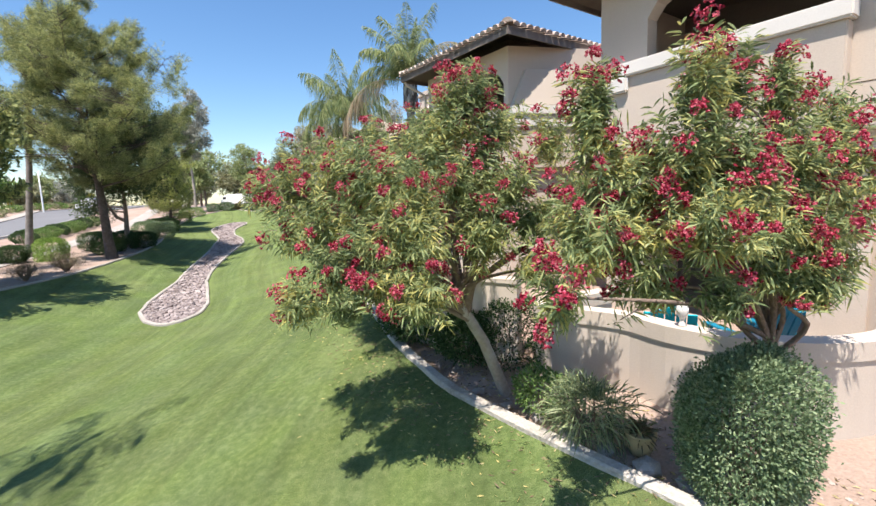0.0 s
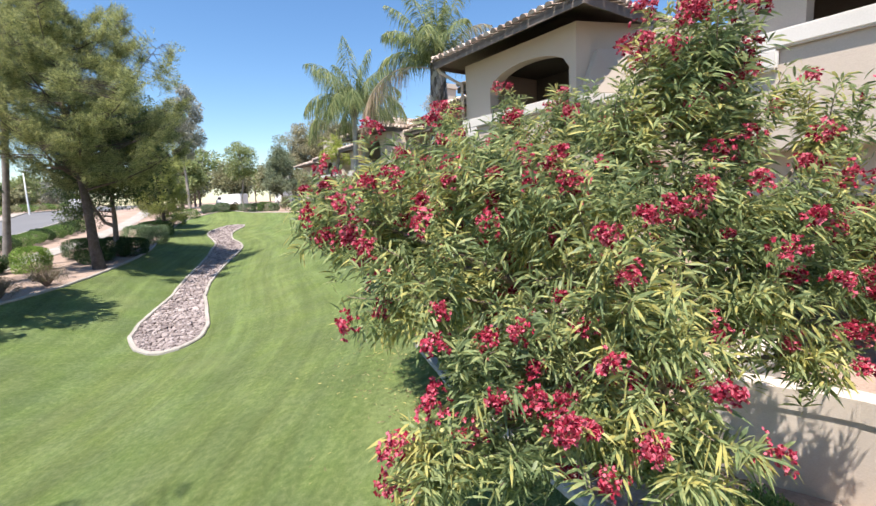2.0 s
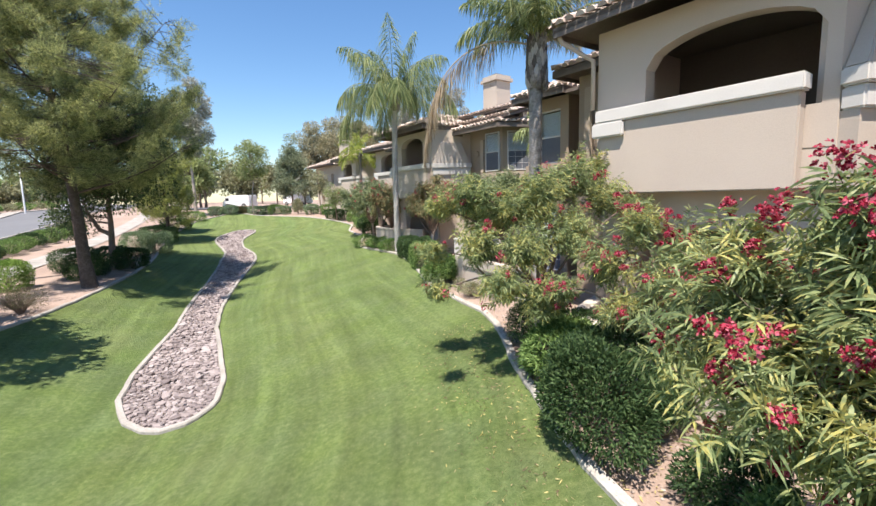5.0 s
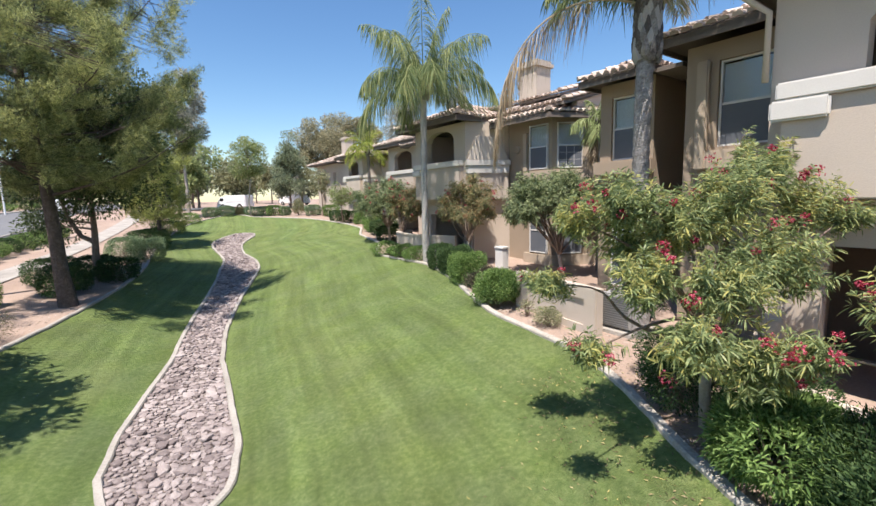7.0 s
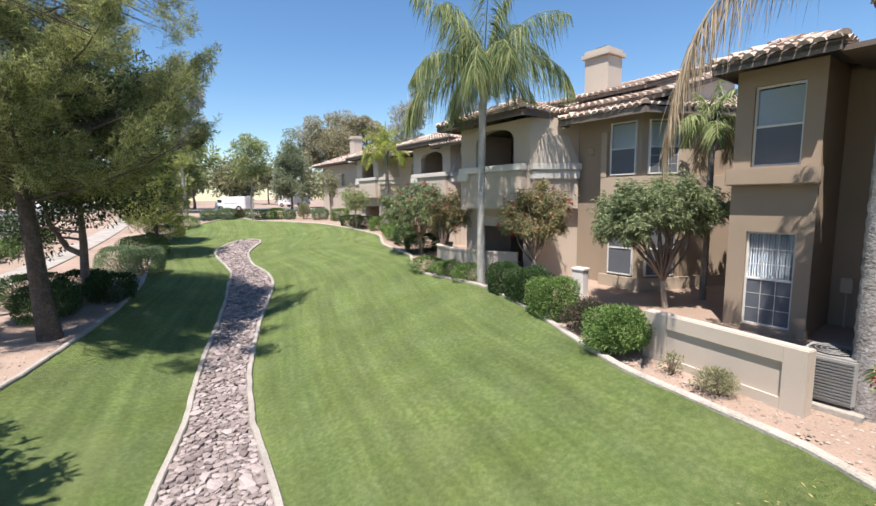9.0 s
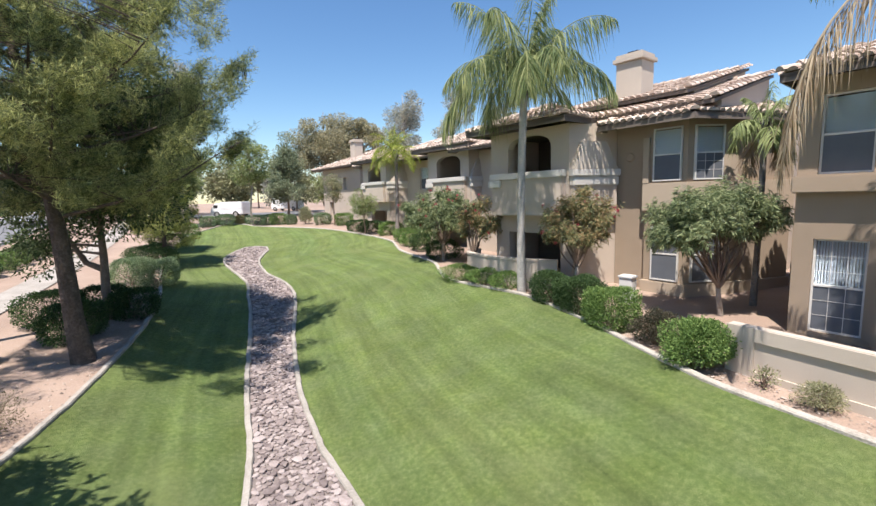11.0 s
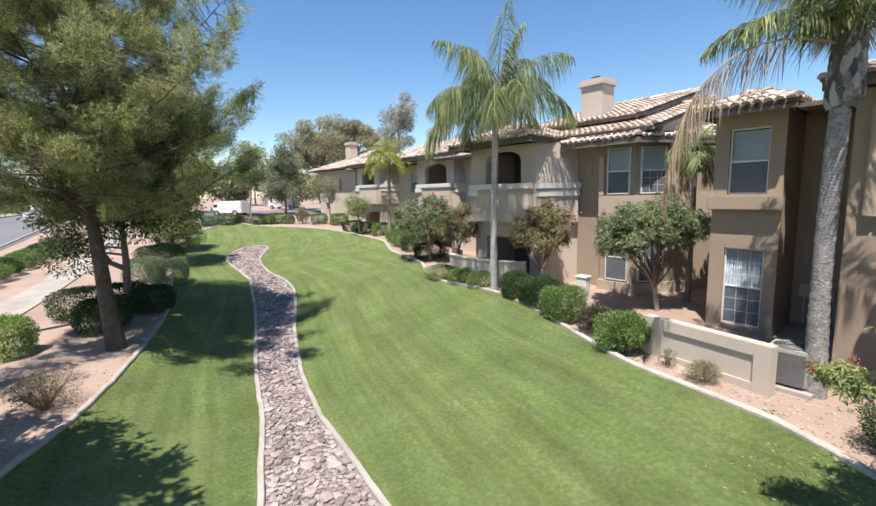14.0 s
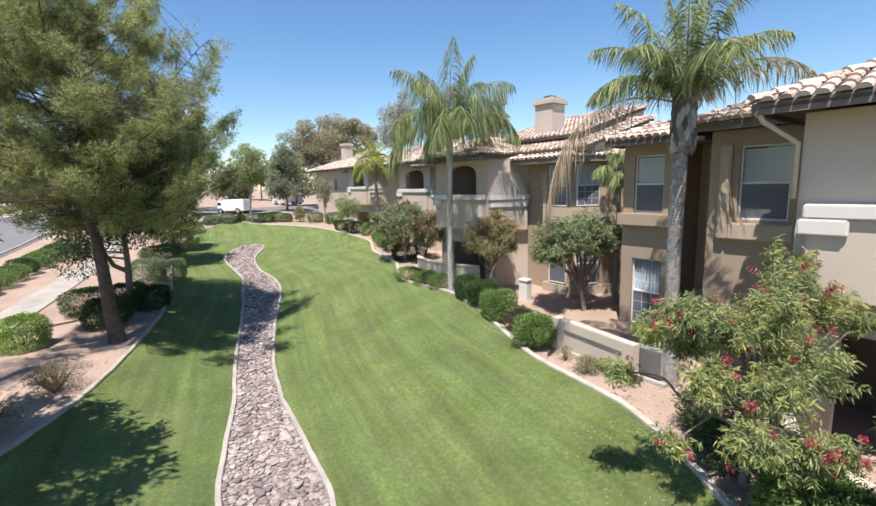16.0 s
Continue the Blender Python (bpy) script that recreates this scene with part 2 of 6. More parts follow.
M_FADED = leaf_material("fading_leaflet", [(0.20, 0.20, 0.12), (0.33, 0.30, 0.20), (0.42, 0.34, 0.28), (0.30, 0.33, 0.14)], 0.4)
M_BOOT = material("old_leaf_base", [(0.10, 0.085, 0.075), (0.25, 0.225, 0.205), (0.42, 0.39, 0.36)], 0.95, 6, 30, 0.8, per="island", spread=0.4, depth=0.03)
# dark conifer green with distance haze mixed into its lighter tones
M_CONIFER = leaf_material("hazed_conifer_leaf", [(0.15, 0.185, 0.115), (0.225, 0.265, 0.165), (0.32, 0.36, 0.225)])
M_BUFF = leaf_material("olive_brown_leaf", [(0.24, 0.225, 0.14), (0.34, 0.32, 0.20), (0.45, 0.42, 0.27)])
M_DEAD = leaf_material("dead_frond", [(0.25, 0.185, 0.115), (0.35, 0.27, 0.175), (0.44, 0.36, 0.25)], 0.2)
M_LITTER = leaf_material("dry_fallen_leaf", [(0.16, 0.12, 0.07), (0.28, 0.22, 0.12), (0.42, 0.36, 0.18), (0.50, 0.42, 0.16)], 0.2)
M_PEBBLE = material("pebble", [(0.23, 0.18, 0.145), (0.33, 0.265, 0.22), (0.42, 0.35, 0.30)], 0.9, 2, 30, 0.2, per="island", spread=0.3)
M_TEAL = material("turquoise_plastic", [(0.01, 0.42, 0.50), (0.015, 0.48, 0.56)], 0.5, 2, 20, 0.0)
M_BLUEGREEN = material("teal_plastic", [(0.01, 0.16, 0.24), (0.015, 0.20, 0.29)], 0.5, 2, 20, 0.0)
M_BLUE = material("blue_plastic", [(0.02, 0.09, 0.20), (0.03, 0.12, 0.26)], 0.5, 2, 20, 0.0)
M_WHITE = material("white_paint", [(0.72, 0.72, 0.72), (0.80, 0.80, 0.80)], 0.35, 1, 20, 0.0)
M_ACMETAL = material("grey_enamel", [(0.26, 0.25, 0.235), (0.36, 0.345, 0.325)], 0.5, 2, 30, 0.05)
M_LOUVRE = material("grey_louvre", [(0.15, 0.145, 0.14), (0.20, 0.195, 0.19)], 0.6, 3, 30, 0.1)
M_DARK = material("dark_metal", [(0.02, 0.02, 0.022), (0.035, 0.035, 0.037)], 0.5, 3, 30, 0.1)
M_RUBBER = material("rubber", [(0.018, 0.018, 0.018), (0.028, 0.028, 0.028)], 0.8, 3, 30, 0.1)
M_POT = material("glazed_pot", [(0.36, 0.27, 0.13), (0.48, 0.37, 0.20)], 0.4, 4, 20, 0.1)
M_STREETWALL = material("grey_block_wall", [(0.24, 0.215, 0.19), (0.30, 0.27, 0.24)], 0.95, 0.5, 8, 0.1)

M_GLASS = bpy.data.materials.new("window_glass")
M_GLASS.use_nodes = True
_g = M_GLASS.node_tree.nodes["Principled BSDF"]
_g.inputs["Base Color"].default_value = (0.85, 0.9, 0.92, 1)
_g.inputs["Roughness"].default_value = 0.03
_g.inputs["Transmission Weight"].default_value = 1.0
_g.inputs["IOR"].default_value = 1.35


# ---- mesh helpers ----
def mesh_part(name, verts, faces, mat, parent=None, label="", smooth=False):
    """ONE mesh object from lists of corners and faces."""
    me = bpy.data.meshes.new(name)
    me.from_pydata([tuple(v) for v in verts] if not isinstance(verts, np.ndarray) else verts.tolist(), [], faces if not isinstance(faces, np.ndarray) else faces.tolist())
    me.materials.append(mat)
    if smooth:
        me.polygons.foreach_set("use_smooth", [True] * len(me.polygons))
    ob = new(name, me)
    if parent:
        ob.parent = parent
    if label:
        tagged(ob, label)
    return ob


def part(name, bm, mat, parent=None, label="", smooth=False):
    me = bpy.data.meshes.new(name)
    bm.to_mesh(me)
    bm.free()
    me.materials.append(mat)
    if smooth:
        me.polygons.foreach_set("use_smooth", [True] * len(me.polygons))
    ob = new(name, me)
    if parent:
        ob.parent = parent
    if label:
        tagged(ob, label)
    return ob


def thing(name, label, category, m=None, group="", kind=""):
    ob = new(name)
    ob.empty_display_size = 0.2
    if m is not None:
        ob.matrix_world = m
    return tagged(ob, label, category, group, kind)


def box(bm, x0, x1, y0, y1, z0, z1, bevel=0.0):
    r = bmesh.ops.create_cube(bm, size=1.0)
    bmesh.ops.scale(bm, vec=(x1 - x0, y1 - y0, z1 - z0), verts=r["verts"])
    bmesh.ops.translate(bm, vec=((x0 + x1) / 2, (y0 + y1) / 2, (z0 + z1) / 2), verts=r["verts"])
    if bevel:
        es = list({e for v in r["verts"] for e in v.link_edges})
        bmesh.ops.bevel(bm, geom=es, offset=bevel, segments=2, affect="EDGES", clamp_overlap=True)
    return bm


def boxes(*dims, bevel=0.0):
    bm = bmesh.new()
    for d in dims:
        box(bm, *d, bevel=bevel)
    return bm


def prism(bm, outline, z0, z1):
    """An upright prism over a plan outline, counter-clockwise."""
    lo = [bm.verts.new((x, y, z0)) for x, y in outline]
    hi = [bm.verts.new((x, y, z1)) for x, y in outline]
    bm.faces.new(hi)
    bm.faces.new(lo[::-1])
    k = len(outline)
    for i in range(k):
        bm.faces.new((lo[i], lo[(i + 1) % k], hi[(i + 1) % k], hi[i]))
    return bm


def tube(points, radii, sides=8):
    """Corners and faces of a tapered tube along points."""
    pts = [Vector(p) for p in points]
    verts, faces = [], []
    side = Vector((1, 0, 0))
    for i, p in enumerate(pts):
        d = (pts[min(i + 1, len(pts) - 1)] - pts[max(i - 1, 0)]).normalized()
        side = (side - d * side.dot(d))
        side = side.normalized() if side.length > 1e-4 else d.orthogonal().normalized()
        up = d.cross(side)
        for k in range(sides):
            a = 2 * math.pi * k / sides
            verts.append(p + (side * math.cos(a) + up * math.sin(a)) * radii[i])
    for i in range(len(pts) - 1):
        for k in range(sides):
            a, b = i * sides + k, i * sides + (k + 1) % sides
            faces.append((a, b, b + sides, a + sides))
    verts.append(pts[-1])
    top = len(verts) - 1
    base = (len(pts) - 1) * sides
    faces += [(base + k, base + (k + 1) % sides, top) for k in range(sides)]
    return verts, faces


def tubes(many, sides=6):
    verts, faces = [], []
    for points, radii in many:
        v, f = tube(points, radii, sides)
        o = len(verts)
        verts += v
        faces += [tuple(i + o for i in q) for q in f]
    return verts, faces


def unit(v):
    return v / np.maximum(np.linalg.norm(v, axis=-1, keepdims=True), 1e-6)


def leaves(pos, way, length, width, rng, droop=0.25, full=True):
    """Corners and faces of many lance-shaped leaves that start at pos and go along way."""
    n = len(pos)
    way = unit(way)
    side = unit(np.cross(way, unit(rng.normal(size=(n, 3)))))
    normal = np.cross(side, way)
    ln = (np.asarray(length) * rng.uniform(0.7, 1.25, n))[:, None]
    wd = (np.asarray(width) * rng.uniform(0.8, 1.2, n))[:, None]
    down = np.array([0, 0, -1.0]) * droop
    mid1 = pos + way * ln * 0.35 + down * ln * 0.08
    mid2 = pos + way * ln * 0.7 + down * ln * 0.3
    tip = pos + way * ln + down * ln * 0.65
    if full:
        v = np.stack([pos, mid1 - side * wd * 0.5 + normal * wd * 0.12, mid1 + side * wd * 0.5 + normal * wd * 0.12,
                      mid2 - side * wd * 0.4, mid2 + side * wd * 0.4, tip], 1).reshape(-1, 3)
        o = (np.arange(n) * 6)[:, None]
        faces = np.concatenate([o + [0, 2, 1], o + [1, 2, 4], o + [1, 4, 3], o + [3, 4, 5]])
    else:
        m = pos + way * ln * 0.5 + down * ln * 0.15
        v = np.stack([pos, m - side * wd * 0.5, m + side * wd * 0.5, tip], 1).reshape(-1, 3)
        o = (np.arange(n) * 4)[:, None]
        faces = np.concatenate([o + [0, 2, 1], o + [1, 2, 3]])
    return v, faces


# ---- the lie of the land ----
KERB_Y = [-40, -10, 0, 4.0, 4.5, 5.2, 6.2, 8.2, 9.5, 11, 13.7, 15.9, 17, 18, 19.5, 21, 23.5, 26.2, 28.6, 32.5, 36.4, 40.5, 43.5, 50.3, 54]
KERB_X = [25, 11, 5.6, 2.9, 2.35, 1.6, 0.6, -0.6, -1.2, -1.8, -2.35, -2.6, -2.9, -3.5, -4.4, -4.9, -5.6, -6.8, -9.2, -10.0, -12, -13, -14.8, -20.9, -28.2]
LEFT_Y = [-40, 0, 10, 16, 18.5, 20.6, 22.8, 26, 29.5, 32, 36, 42, 48, 54]
LEFT_X = [-24, -18.6, -17.2, -16.6, -16.9, -17.5, -18.3, -19.6, -21.4, -23, -25.5, -28.6, -30.8, -30.5]
BED_Y = [-40, 5, 14.5, 18, 22.2, 26.4, 30.4, 33.7, 36, 38.8, 43.6, 54]
BED_X = [-9, -9.1, -9.88, -11.62, -13.78, -15.5, -17.05, -18.7, -20.5, -22.3, -23.4, -29]


def smooth_interp(y, ys, xs):
    """Monotone-ish cubic through the plan's knots."""
    ys, xs = np.asarray(ys, float), np.asarray(xs, float)
    d = np.gradient(xs, ys)
    y = np.clip(y, ys[0], ys[-1])
    i = np.clip(np.searchsorted(ys, y) - 1, 0, len(ys) - 2)
    h = ys[i + 1] - ys[i]
    s = (y - ys[i]) / h
    return (2 * s**3 - 3 * s**2 + 1) * xs[i] + (s**3 - 2 * s**2 + s) * h * d[i] + (-2 * s**3 + 3 * s**2) * xs[i + 1] + (s**3 - s**2) * h * d[i + 1]


def kerb_x(y):
    return np.interp(y, KERB_Y, KERB_X) * 0.5 + smooth_interp(y, KERB_Y, KERB_X) * 0.5


def left_x(y):
    return smooth_interp(y, LEFT_Y, LEFT_X)


def bed_x(y):
    return smooth_interp(y, BED_Y, BED_X)


def land(x, y):
    """Height of the ground: a shallow swale between the two kerbs, rising gently ahead."""
    x, y = np.asarray(x, float), np.asarray(y, float)
    w = np.clip(y, -5, 56)
    zr = -1.15 + 0.037 * w
    q = np.maximum(w - 15.5, 0)
    zc = -2.2 + 0.045 * (w - 15.5) + 0.00101 * q**2
    q = np.maximum(w - 19, 0)
    zl = -1.05 + 0.02 * (w - 19) + 0.00125 * q**2
    xr, xl, xc = kerb_x(w), left_x(w), bed_x(w)
    u = np.clip((x - xc) / (xr - xc), 0, 1)
    v = np.clip((xc - x) / (xc - xl), 0, 1)
    right = zc + (zr - zc) * u**1.3 + 0.012 * np.clip(x - xr, 0, 14)
    left = zc + (zl - zc) * v**1.3 + 0.025 * np.clip(xl - x, 0, 12) + 0.03 * np.clip(xl - x - 24, 0, 30)
    return np.where(x > xc, right, left)


def ground_z(x, y):
    return float(land(x, y))


def sheet(name, xs, ys, lift, mat, parent=None):
    """A sheet over a plan grid: xs and ys are arrays of the same rows x columns."""
    z = land(xs, ys) + lift
    r, c = xs.shape
    v = np.stack([xs, ys, z], -1).reshape(-1, 3)
    i = (np.arange(r - 1)[:, None] * c + np.arange(c - 1)[None]).reshape(-1)
    return mesh_part(name, v, np.stack([i, i + 1, i + c + 1, i + c], 1), mat, parent, smooth=True)


def spaced(*spans):
    """Steps along an axis: (start, end, step) spans joined."""
    return np.concatenate([np.arange(a, b, s) for a, b, s in spans])


gx = spaced((-900, -120, 60), (-120, -64, 8), (-64, 26, 0.8), (26, 120, 8), (120, 901, 60))
gy = spaced((-900, -60, 60), (-60, -12, 6), (-12, 62, 0.8), (62, 140, 6), (140, 1500, 80))
X, Y = np.meshgrid(gx, gy)
tagged(sheet("ground", X, Y, 0.0, M_DIRT), "tan decomposed-granite desert soil around the lawn", "ground", kind="structure")

ly = np.arange(-12, 54.01, 0.3)
t = np.linspace(0, 1, 60)
X = left_x(ly)[:, None] * (1 - t) + kerb_x(ly)[:, None] * t
Y = np.repeat(ly[:, None], 60, 1)
lawn = sheet("lawn", X, Y, 0.045, M_LAWN)
tagged(lawn, "mown green lawn in a shallow swale with faint mowing stripes", "lawn", kind="structure")
uvl = lawn.data.uv_layers.new(name="across")
vi = np.empty(len(lawn.data.loops), int)
lawn.data.loops.foreach_get("vertex_index", vi)
flat = np.stack([(X - bed_x(Y)).reshape(-1), Y.reshape(-1)], 1)[vi]
uvl.data.foreach_set("uv", flat.reshape(-1))


def strip(name, line, width, height, mat, label, lift=0.0):
    """A low kerb with a rounded section along plan points."""
    p = np.asarray(line, float)
    d = unit(np.gradient(p, axis=0))
    nrm = np.stack([-d[:, 1], d[:, 0]], 1)
    sec = [(-0.5, -0.12), (-0.5, height * 0.75), (-0.36, height), (0.36, height), (0.5, height * 0.75), (0.5, -0.12)]
    rng = np.random.default_rng(len(p))
    wob = rng.normal(0, 0.008, (len(p), 1))
    v = []
    z0 = land(p[:, 0], p[:, 1]) + lift
    for s, h in sec:
        q = p + nrm * (s * width + wob)
        v.append(np.column_stack([q, z0 + h + wob[:, 0] * 0.5]))
    v = np.stack(v, 1).reshape(-1, 3)
    k, n = len(sec), len(p)
    faces = [(i * k + j, i * k + j + 1, (i + 1) * k + j + 1, (i + 1) * k + j) for i in range(n - 1) for j in range(k - 1)]
    faces += [tuple(range(k)), tuple(range((n - 1) * k, n * k))[::-1]]
    return tagged(mesh_part(name, v, faces, mat), label, "kerb", kind="structure")


ky = np.arange(-10, 53.9, 0.3)
end = np.stack([np.linspace(kerb_x(53.9), left_x(53.4), 14)[1:-1], 53.9 + 0.3 * np.sin(np.linspace(0, math.pi, 14))[1:-1]], 1)
strip("kerb_right", np.concatenate([np.stack([kerb_x(ky) + 0.05, ky], 1), end]), 0.16, 0.105, M_KERB, "weathered concrete mowing kerb between lawn and planting bed")
strip("kerb_left", np.stack([left_x(ky) - 0.05, ky], 1), 0.14, 0.12, M_CONC, "weathered concrete mowing kerb between lawn and gravel verge")

# the dry creek bed: its half width along the bed
WIDE_Y = [14.05, 14.3, 15.0, 16.2, 18, 20, 22.3, 26.4, 29.5, 31.5, 33.5, 35.5, 38, 40, 42, 43.3, 43.7]
WIDE_W = [0.2, 0.8, 1.18, 1.24, 1.02, 0.74, 0.70, 0.76, 0.96, 1.1, 0.98, 0.82, 1.05, 1.2, 1.15, 0.8, 0.15]
by = np.arange(14.05, 43.71, 0.2)
bw = np.interp(by, WIDE_Y, WIDE_W)
t = np.linspace(-1, 1, 13)
X = bed_x(by)[:, None] + bw[:, None] * t
Y = np.repeat(by[:, None], 13, 1)
bed = tagged(sheet("creek_bed", X, Y, 0.065, M_BED), "dry creek bed of rounded river rocks edged with concrete", "creek bed", kind="structure")
edge_l = np.stack([bed_x(by) - bw, by], 1)
edge_r = np.stack([bed_x(by) + bw, by], 1)
strip("creek_kerb", np.concatenate([edge_l[::-1], edge_r, edge_l[-1:]]), 0.14, 0.13, M_CONC, "pale concrete kerb that rings the rock bed")


def rock_mesh(name, seed, mat):
    """A broken, flattish stone with worn facets."""
    rng = random.Random(seed)
    bm = bmesh.new()
    bmesh.ops.create_icosphere(bm, subdivisions=1, radius=0.5)
    sx, sy, sz = rng.uniform(0.95, 1.3), rng.uniform(0.7, 1.0), rng.uniform(0.36, 0.55)
    for v in bm.verts:
        k = 1 + rng.uniform(-0.2, 0.16)
        z = max(-0.42, min(0.34, v.co.z * k))
        v.co = Vector((v.co.x * sx * k, v.co.y * sy * k, z * sz * 1.25))
    me = bpy.data.meshes.new(name)
    bm.to_mesh(me)
    bm.free()
    me.materials.append(mat)
    me.polygons.foreach_set("use_smooth", [k % 3 == 0 for k in range(len(me.polygons))])
    return me


rng = np.random.default_rng(5)
spots = []
grid = {}
for _ in range(110000):
    y = rng.uniform(14.2, 43.5)
    w = float(np.interp(y, WIDE_Y, WIDE_W)) - 0.12
    if w < 0.08:
        continue
    x = float(bed_x(y)) + rng.uniform(-w, w)
    size = rng.choice([0.12, 0.17, 0.23, 0.30], p=[0.28, 0.36, 0.26, 0.10])
    key = (int(x / 0.4), int(y / 0.4))
    near = [q for i in (-1, 0, 1) for j in (-1, 0, 1) for q in grid.get((key[0] + i, key[1] + j), ())]
    if any((q[0] - x) ** 2 + (q[1] - y) ** 2 < (0.33 * (q[2] + size)) ** 2 for q in near):
        continue
    grid.setdefault(key, []).append((x, y, size))
    spots.append((x, y, size))
spots.sort(key=lambda s: s[1])
ROCK_SPOTS = spots

# ---- the apartment buildings: plan axes along (a) and into (b) the facade ----
SITE = pose(0, 0, 0, 0, 0, -50)


def hexa(verts, faces, pts):
    o = len(verts)
    verts += pts
    faces += [tuple(o + i for i in q) for q in ((0, 1, 2, 3), (7, 6, 5, 4), (0, 4, 5, 1), (1, 5, 6, 2), (2, 6, 7, 3), (3, 7, 4, 0))]


def panel(name, mat, parent, u0, u1, z0, z1, at, thick, holes=(), along="a", label=""):
    """A wall with rectangular or arched holes (u0, u1, z0, spring, apex). along "a": its face looks to -b at b = at; along "b": to +a at a = at."""
    verts, faces = [], []

    def put(u, d, z):
        return (u, at + d, z) if along == "a" else (at - d, u, z)

    def column(p, q, zp0, zq0, zp1, zq1):
        if max(zp1 - zp0, zq1 - zq0) < 1e-4:
            return
        hexa(verts, faces, [put(p, 0, zp0), put(q, 0, zq0), put(q, 0, zq1), put(p, 0, zp1), put(p, thick, zp0), put(q, thick, zq0), put(q, thick, zq1), put(p, thick, zp1)])

    us = {u0, u1}
    for h in holes:
        us |= set(np.linspace(h[0], h[1], 17 if h[4] > h[3] else 2).round(4))
    us = sorted(us)
    for p, q in zip(us, us[1:]):
        mid = (p + q) / 2
        inside = sorted((h for h in holes if h[0] < mid < h[1]), key=lambda h: h[2])
        low = (z0, z0)
        for h in inside:
            column(p, q, low[0], low[1], h[2], h[2])

            def top(u):
                s = (u - (h[0] + h[1]) / 2) / ((h[1] - h[0]) / 2)
                return h[3] + (h[4] - h[3]) * math.sqrt(max(0.0, 1 - s * s))

            low = (top(p), top(q))
        column(p, q, low[0], low[1], z1, z1)
    ob = mesh_part(name, verts, faces, mat, parent, label)
    bm = bmesh.new()
    bm.from_mesh(ob.data)
    bmesh.ops.remove_doubles(bm, verts=bm.verts, dist=0.0005)
    bm.to_mesh(ob.data)
    bm.free()
    return ob


def window(parent, m, w, h, muntins=False, curtain=False, name="window", screened=False):
    """A sash window: x across, y into the wall, z up from the sill."""
    ob = new(name)
    ob.parent = parent
    ob.matrix_local = m
    f = 0.045
    part("window_frame", boxes((0, f, -0.02, 0.07, 0, h), (w - f, w, -0.02, 0.07, 0, h), (f, w - f, -0.02, 0.07, 0, f), (f, w - f, -0.02, 0.07, h - f, h),
                               (f, w - f, -0.015, 0.06, h * 0.5 - 0.025, h * 0.5 + 0.025), bevel=0.005), M_FRAME, ob, "white painted sash frame")
    pane = part("pane", boxes((f, w - f, 0.022, 0.028, f, h - f)), M_GLASS, ob, "clear window glass")
    pane.visible_shadow = False
    part("insect_screen", boxes((f, w - f, 0.002, 0.008, f, h * 0.5 - 0.025)), M_SCREEN, ob, "dark insect screen over the lower sash")
    if screened:
        part("insect_screen", boxes((f, w - f, 0.002, 0.008, h * 0.5 + 0.025, h - f)), M_SCREEN, ob, "dark insect screen over the upper sash")
    if muntins:
        for k in (1, 2):
            x = f + (w - 2 * f) * k / 3
            part("muntin", boxes((x - 0.006, x + 0.006, -0.006, 0.0, f, h - f)), M_FRAME, ob)
        for k in (1, 2, 4, 5):
            z = f + (h - 2 * f) * k / 6
            part("muntin", boxes((f, w - f, -0.0085, -0.0065, z - 0.006, z + 0.006)), M_FRAME, ob)
    bm = bmesh.new()
    if curtain:
        n = 16
        for k in range(n):
            x = f + (w - 2 * f) * k / n
            box(bm, x + 0.006, x + (w - 2 * f) / n - 0.006, 0.07 + 0.012 * (k % 2), 0.085 + 0.012 * (k % 2), f, h - f)
        part("vertical_blind", bm, M_CURTAIN, ob, "pale vertical blind")
    else:
        n = int((h - 2 * f) / 0.034)
        for k in range(n):
            z = f + 0.034 * k
            box(bm, f, w - f, 0.075, 0.082, z + 0.001, z + 0.0325)
        part("blind", bm, M_BLIND, ob, "pale closed horizontal blind")
    return ob


def sill_box(parent, a0, a1, b0, b1, z0, z1, mat=None):
    return part("window_sill", boxes((a0, a1, b0, b1, z0, z1), bevel=0.03), mat or M_BROWN, parent, "stucco box sill under the window")


def cap_band(parent, outline, z0, z1):
    bm = bmesh.new()
    prism(bm, outline, z0, z1)
    bmesh.ops.bevel(bm, geom=[e for e in bm.edges], offset=0.025, segments=2, affect="EDGES")
    return part("parapet_cap", bm, M_CREAM, parent, "cream stucco cap along the balcony parapet")


TILE = bpy.data.meshes.new("roof_tile")


def tile_shape(n=5):
    pts = []
    for s, r, z in ((0.0, 0.105, 0.03), (0.44, 0.085, 0.0)):
        for k in range(n + 1):
            a = math.pi * k / n
            pts.append((math.cos(a) * r, s, z + math.sin(a) * r * 0.85))
    faces = [(k, k + 1, n + 2 + k, n + 1 + k) for k in range(n)]
    faces.append(tuple(range(n + 1))[::-1])
    return np.array(pts), faces


TILE_V, TILE_F = tile_shape()
TILE.from_pydata(TILE_V.tolist(), [], TILE_F)
TILE.materials.append(M_TILE_ONE)
TILES_AS_PARTS = [0]


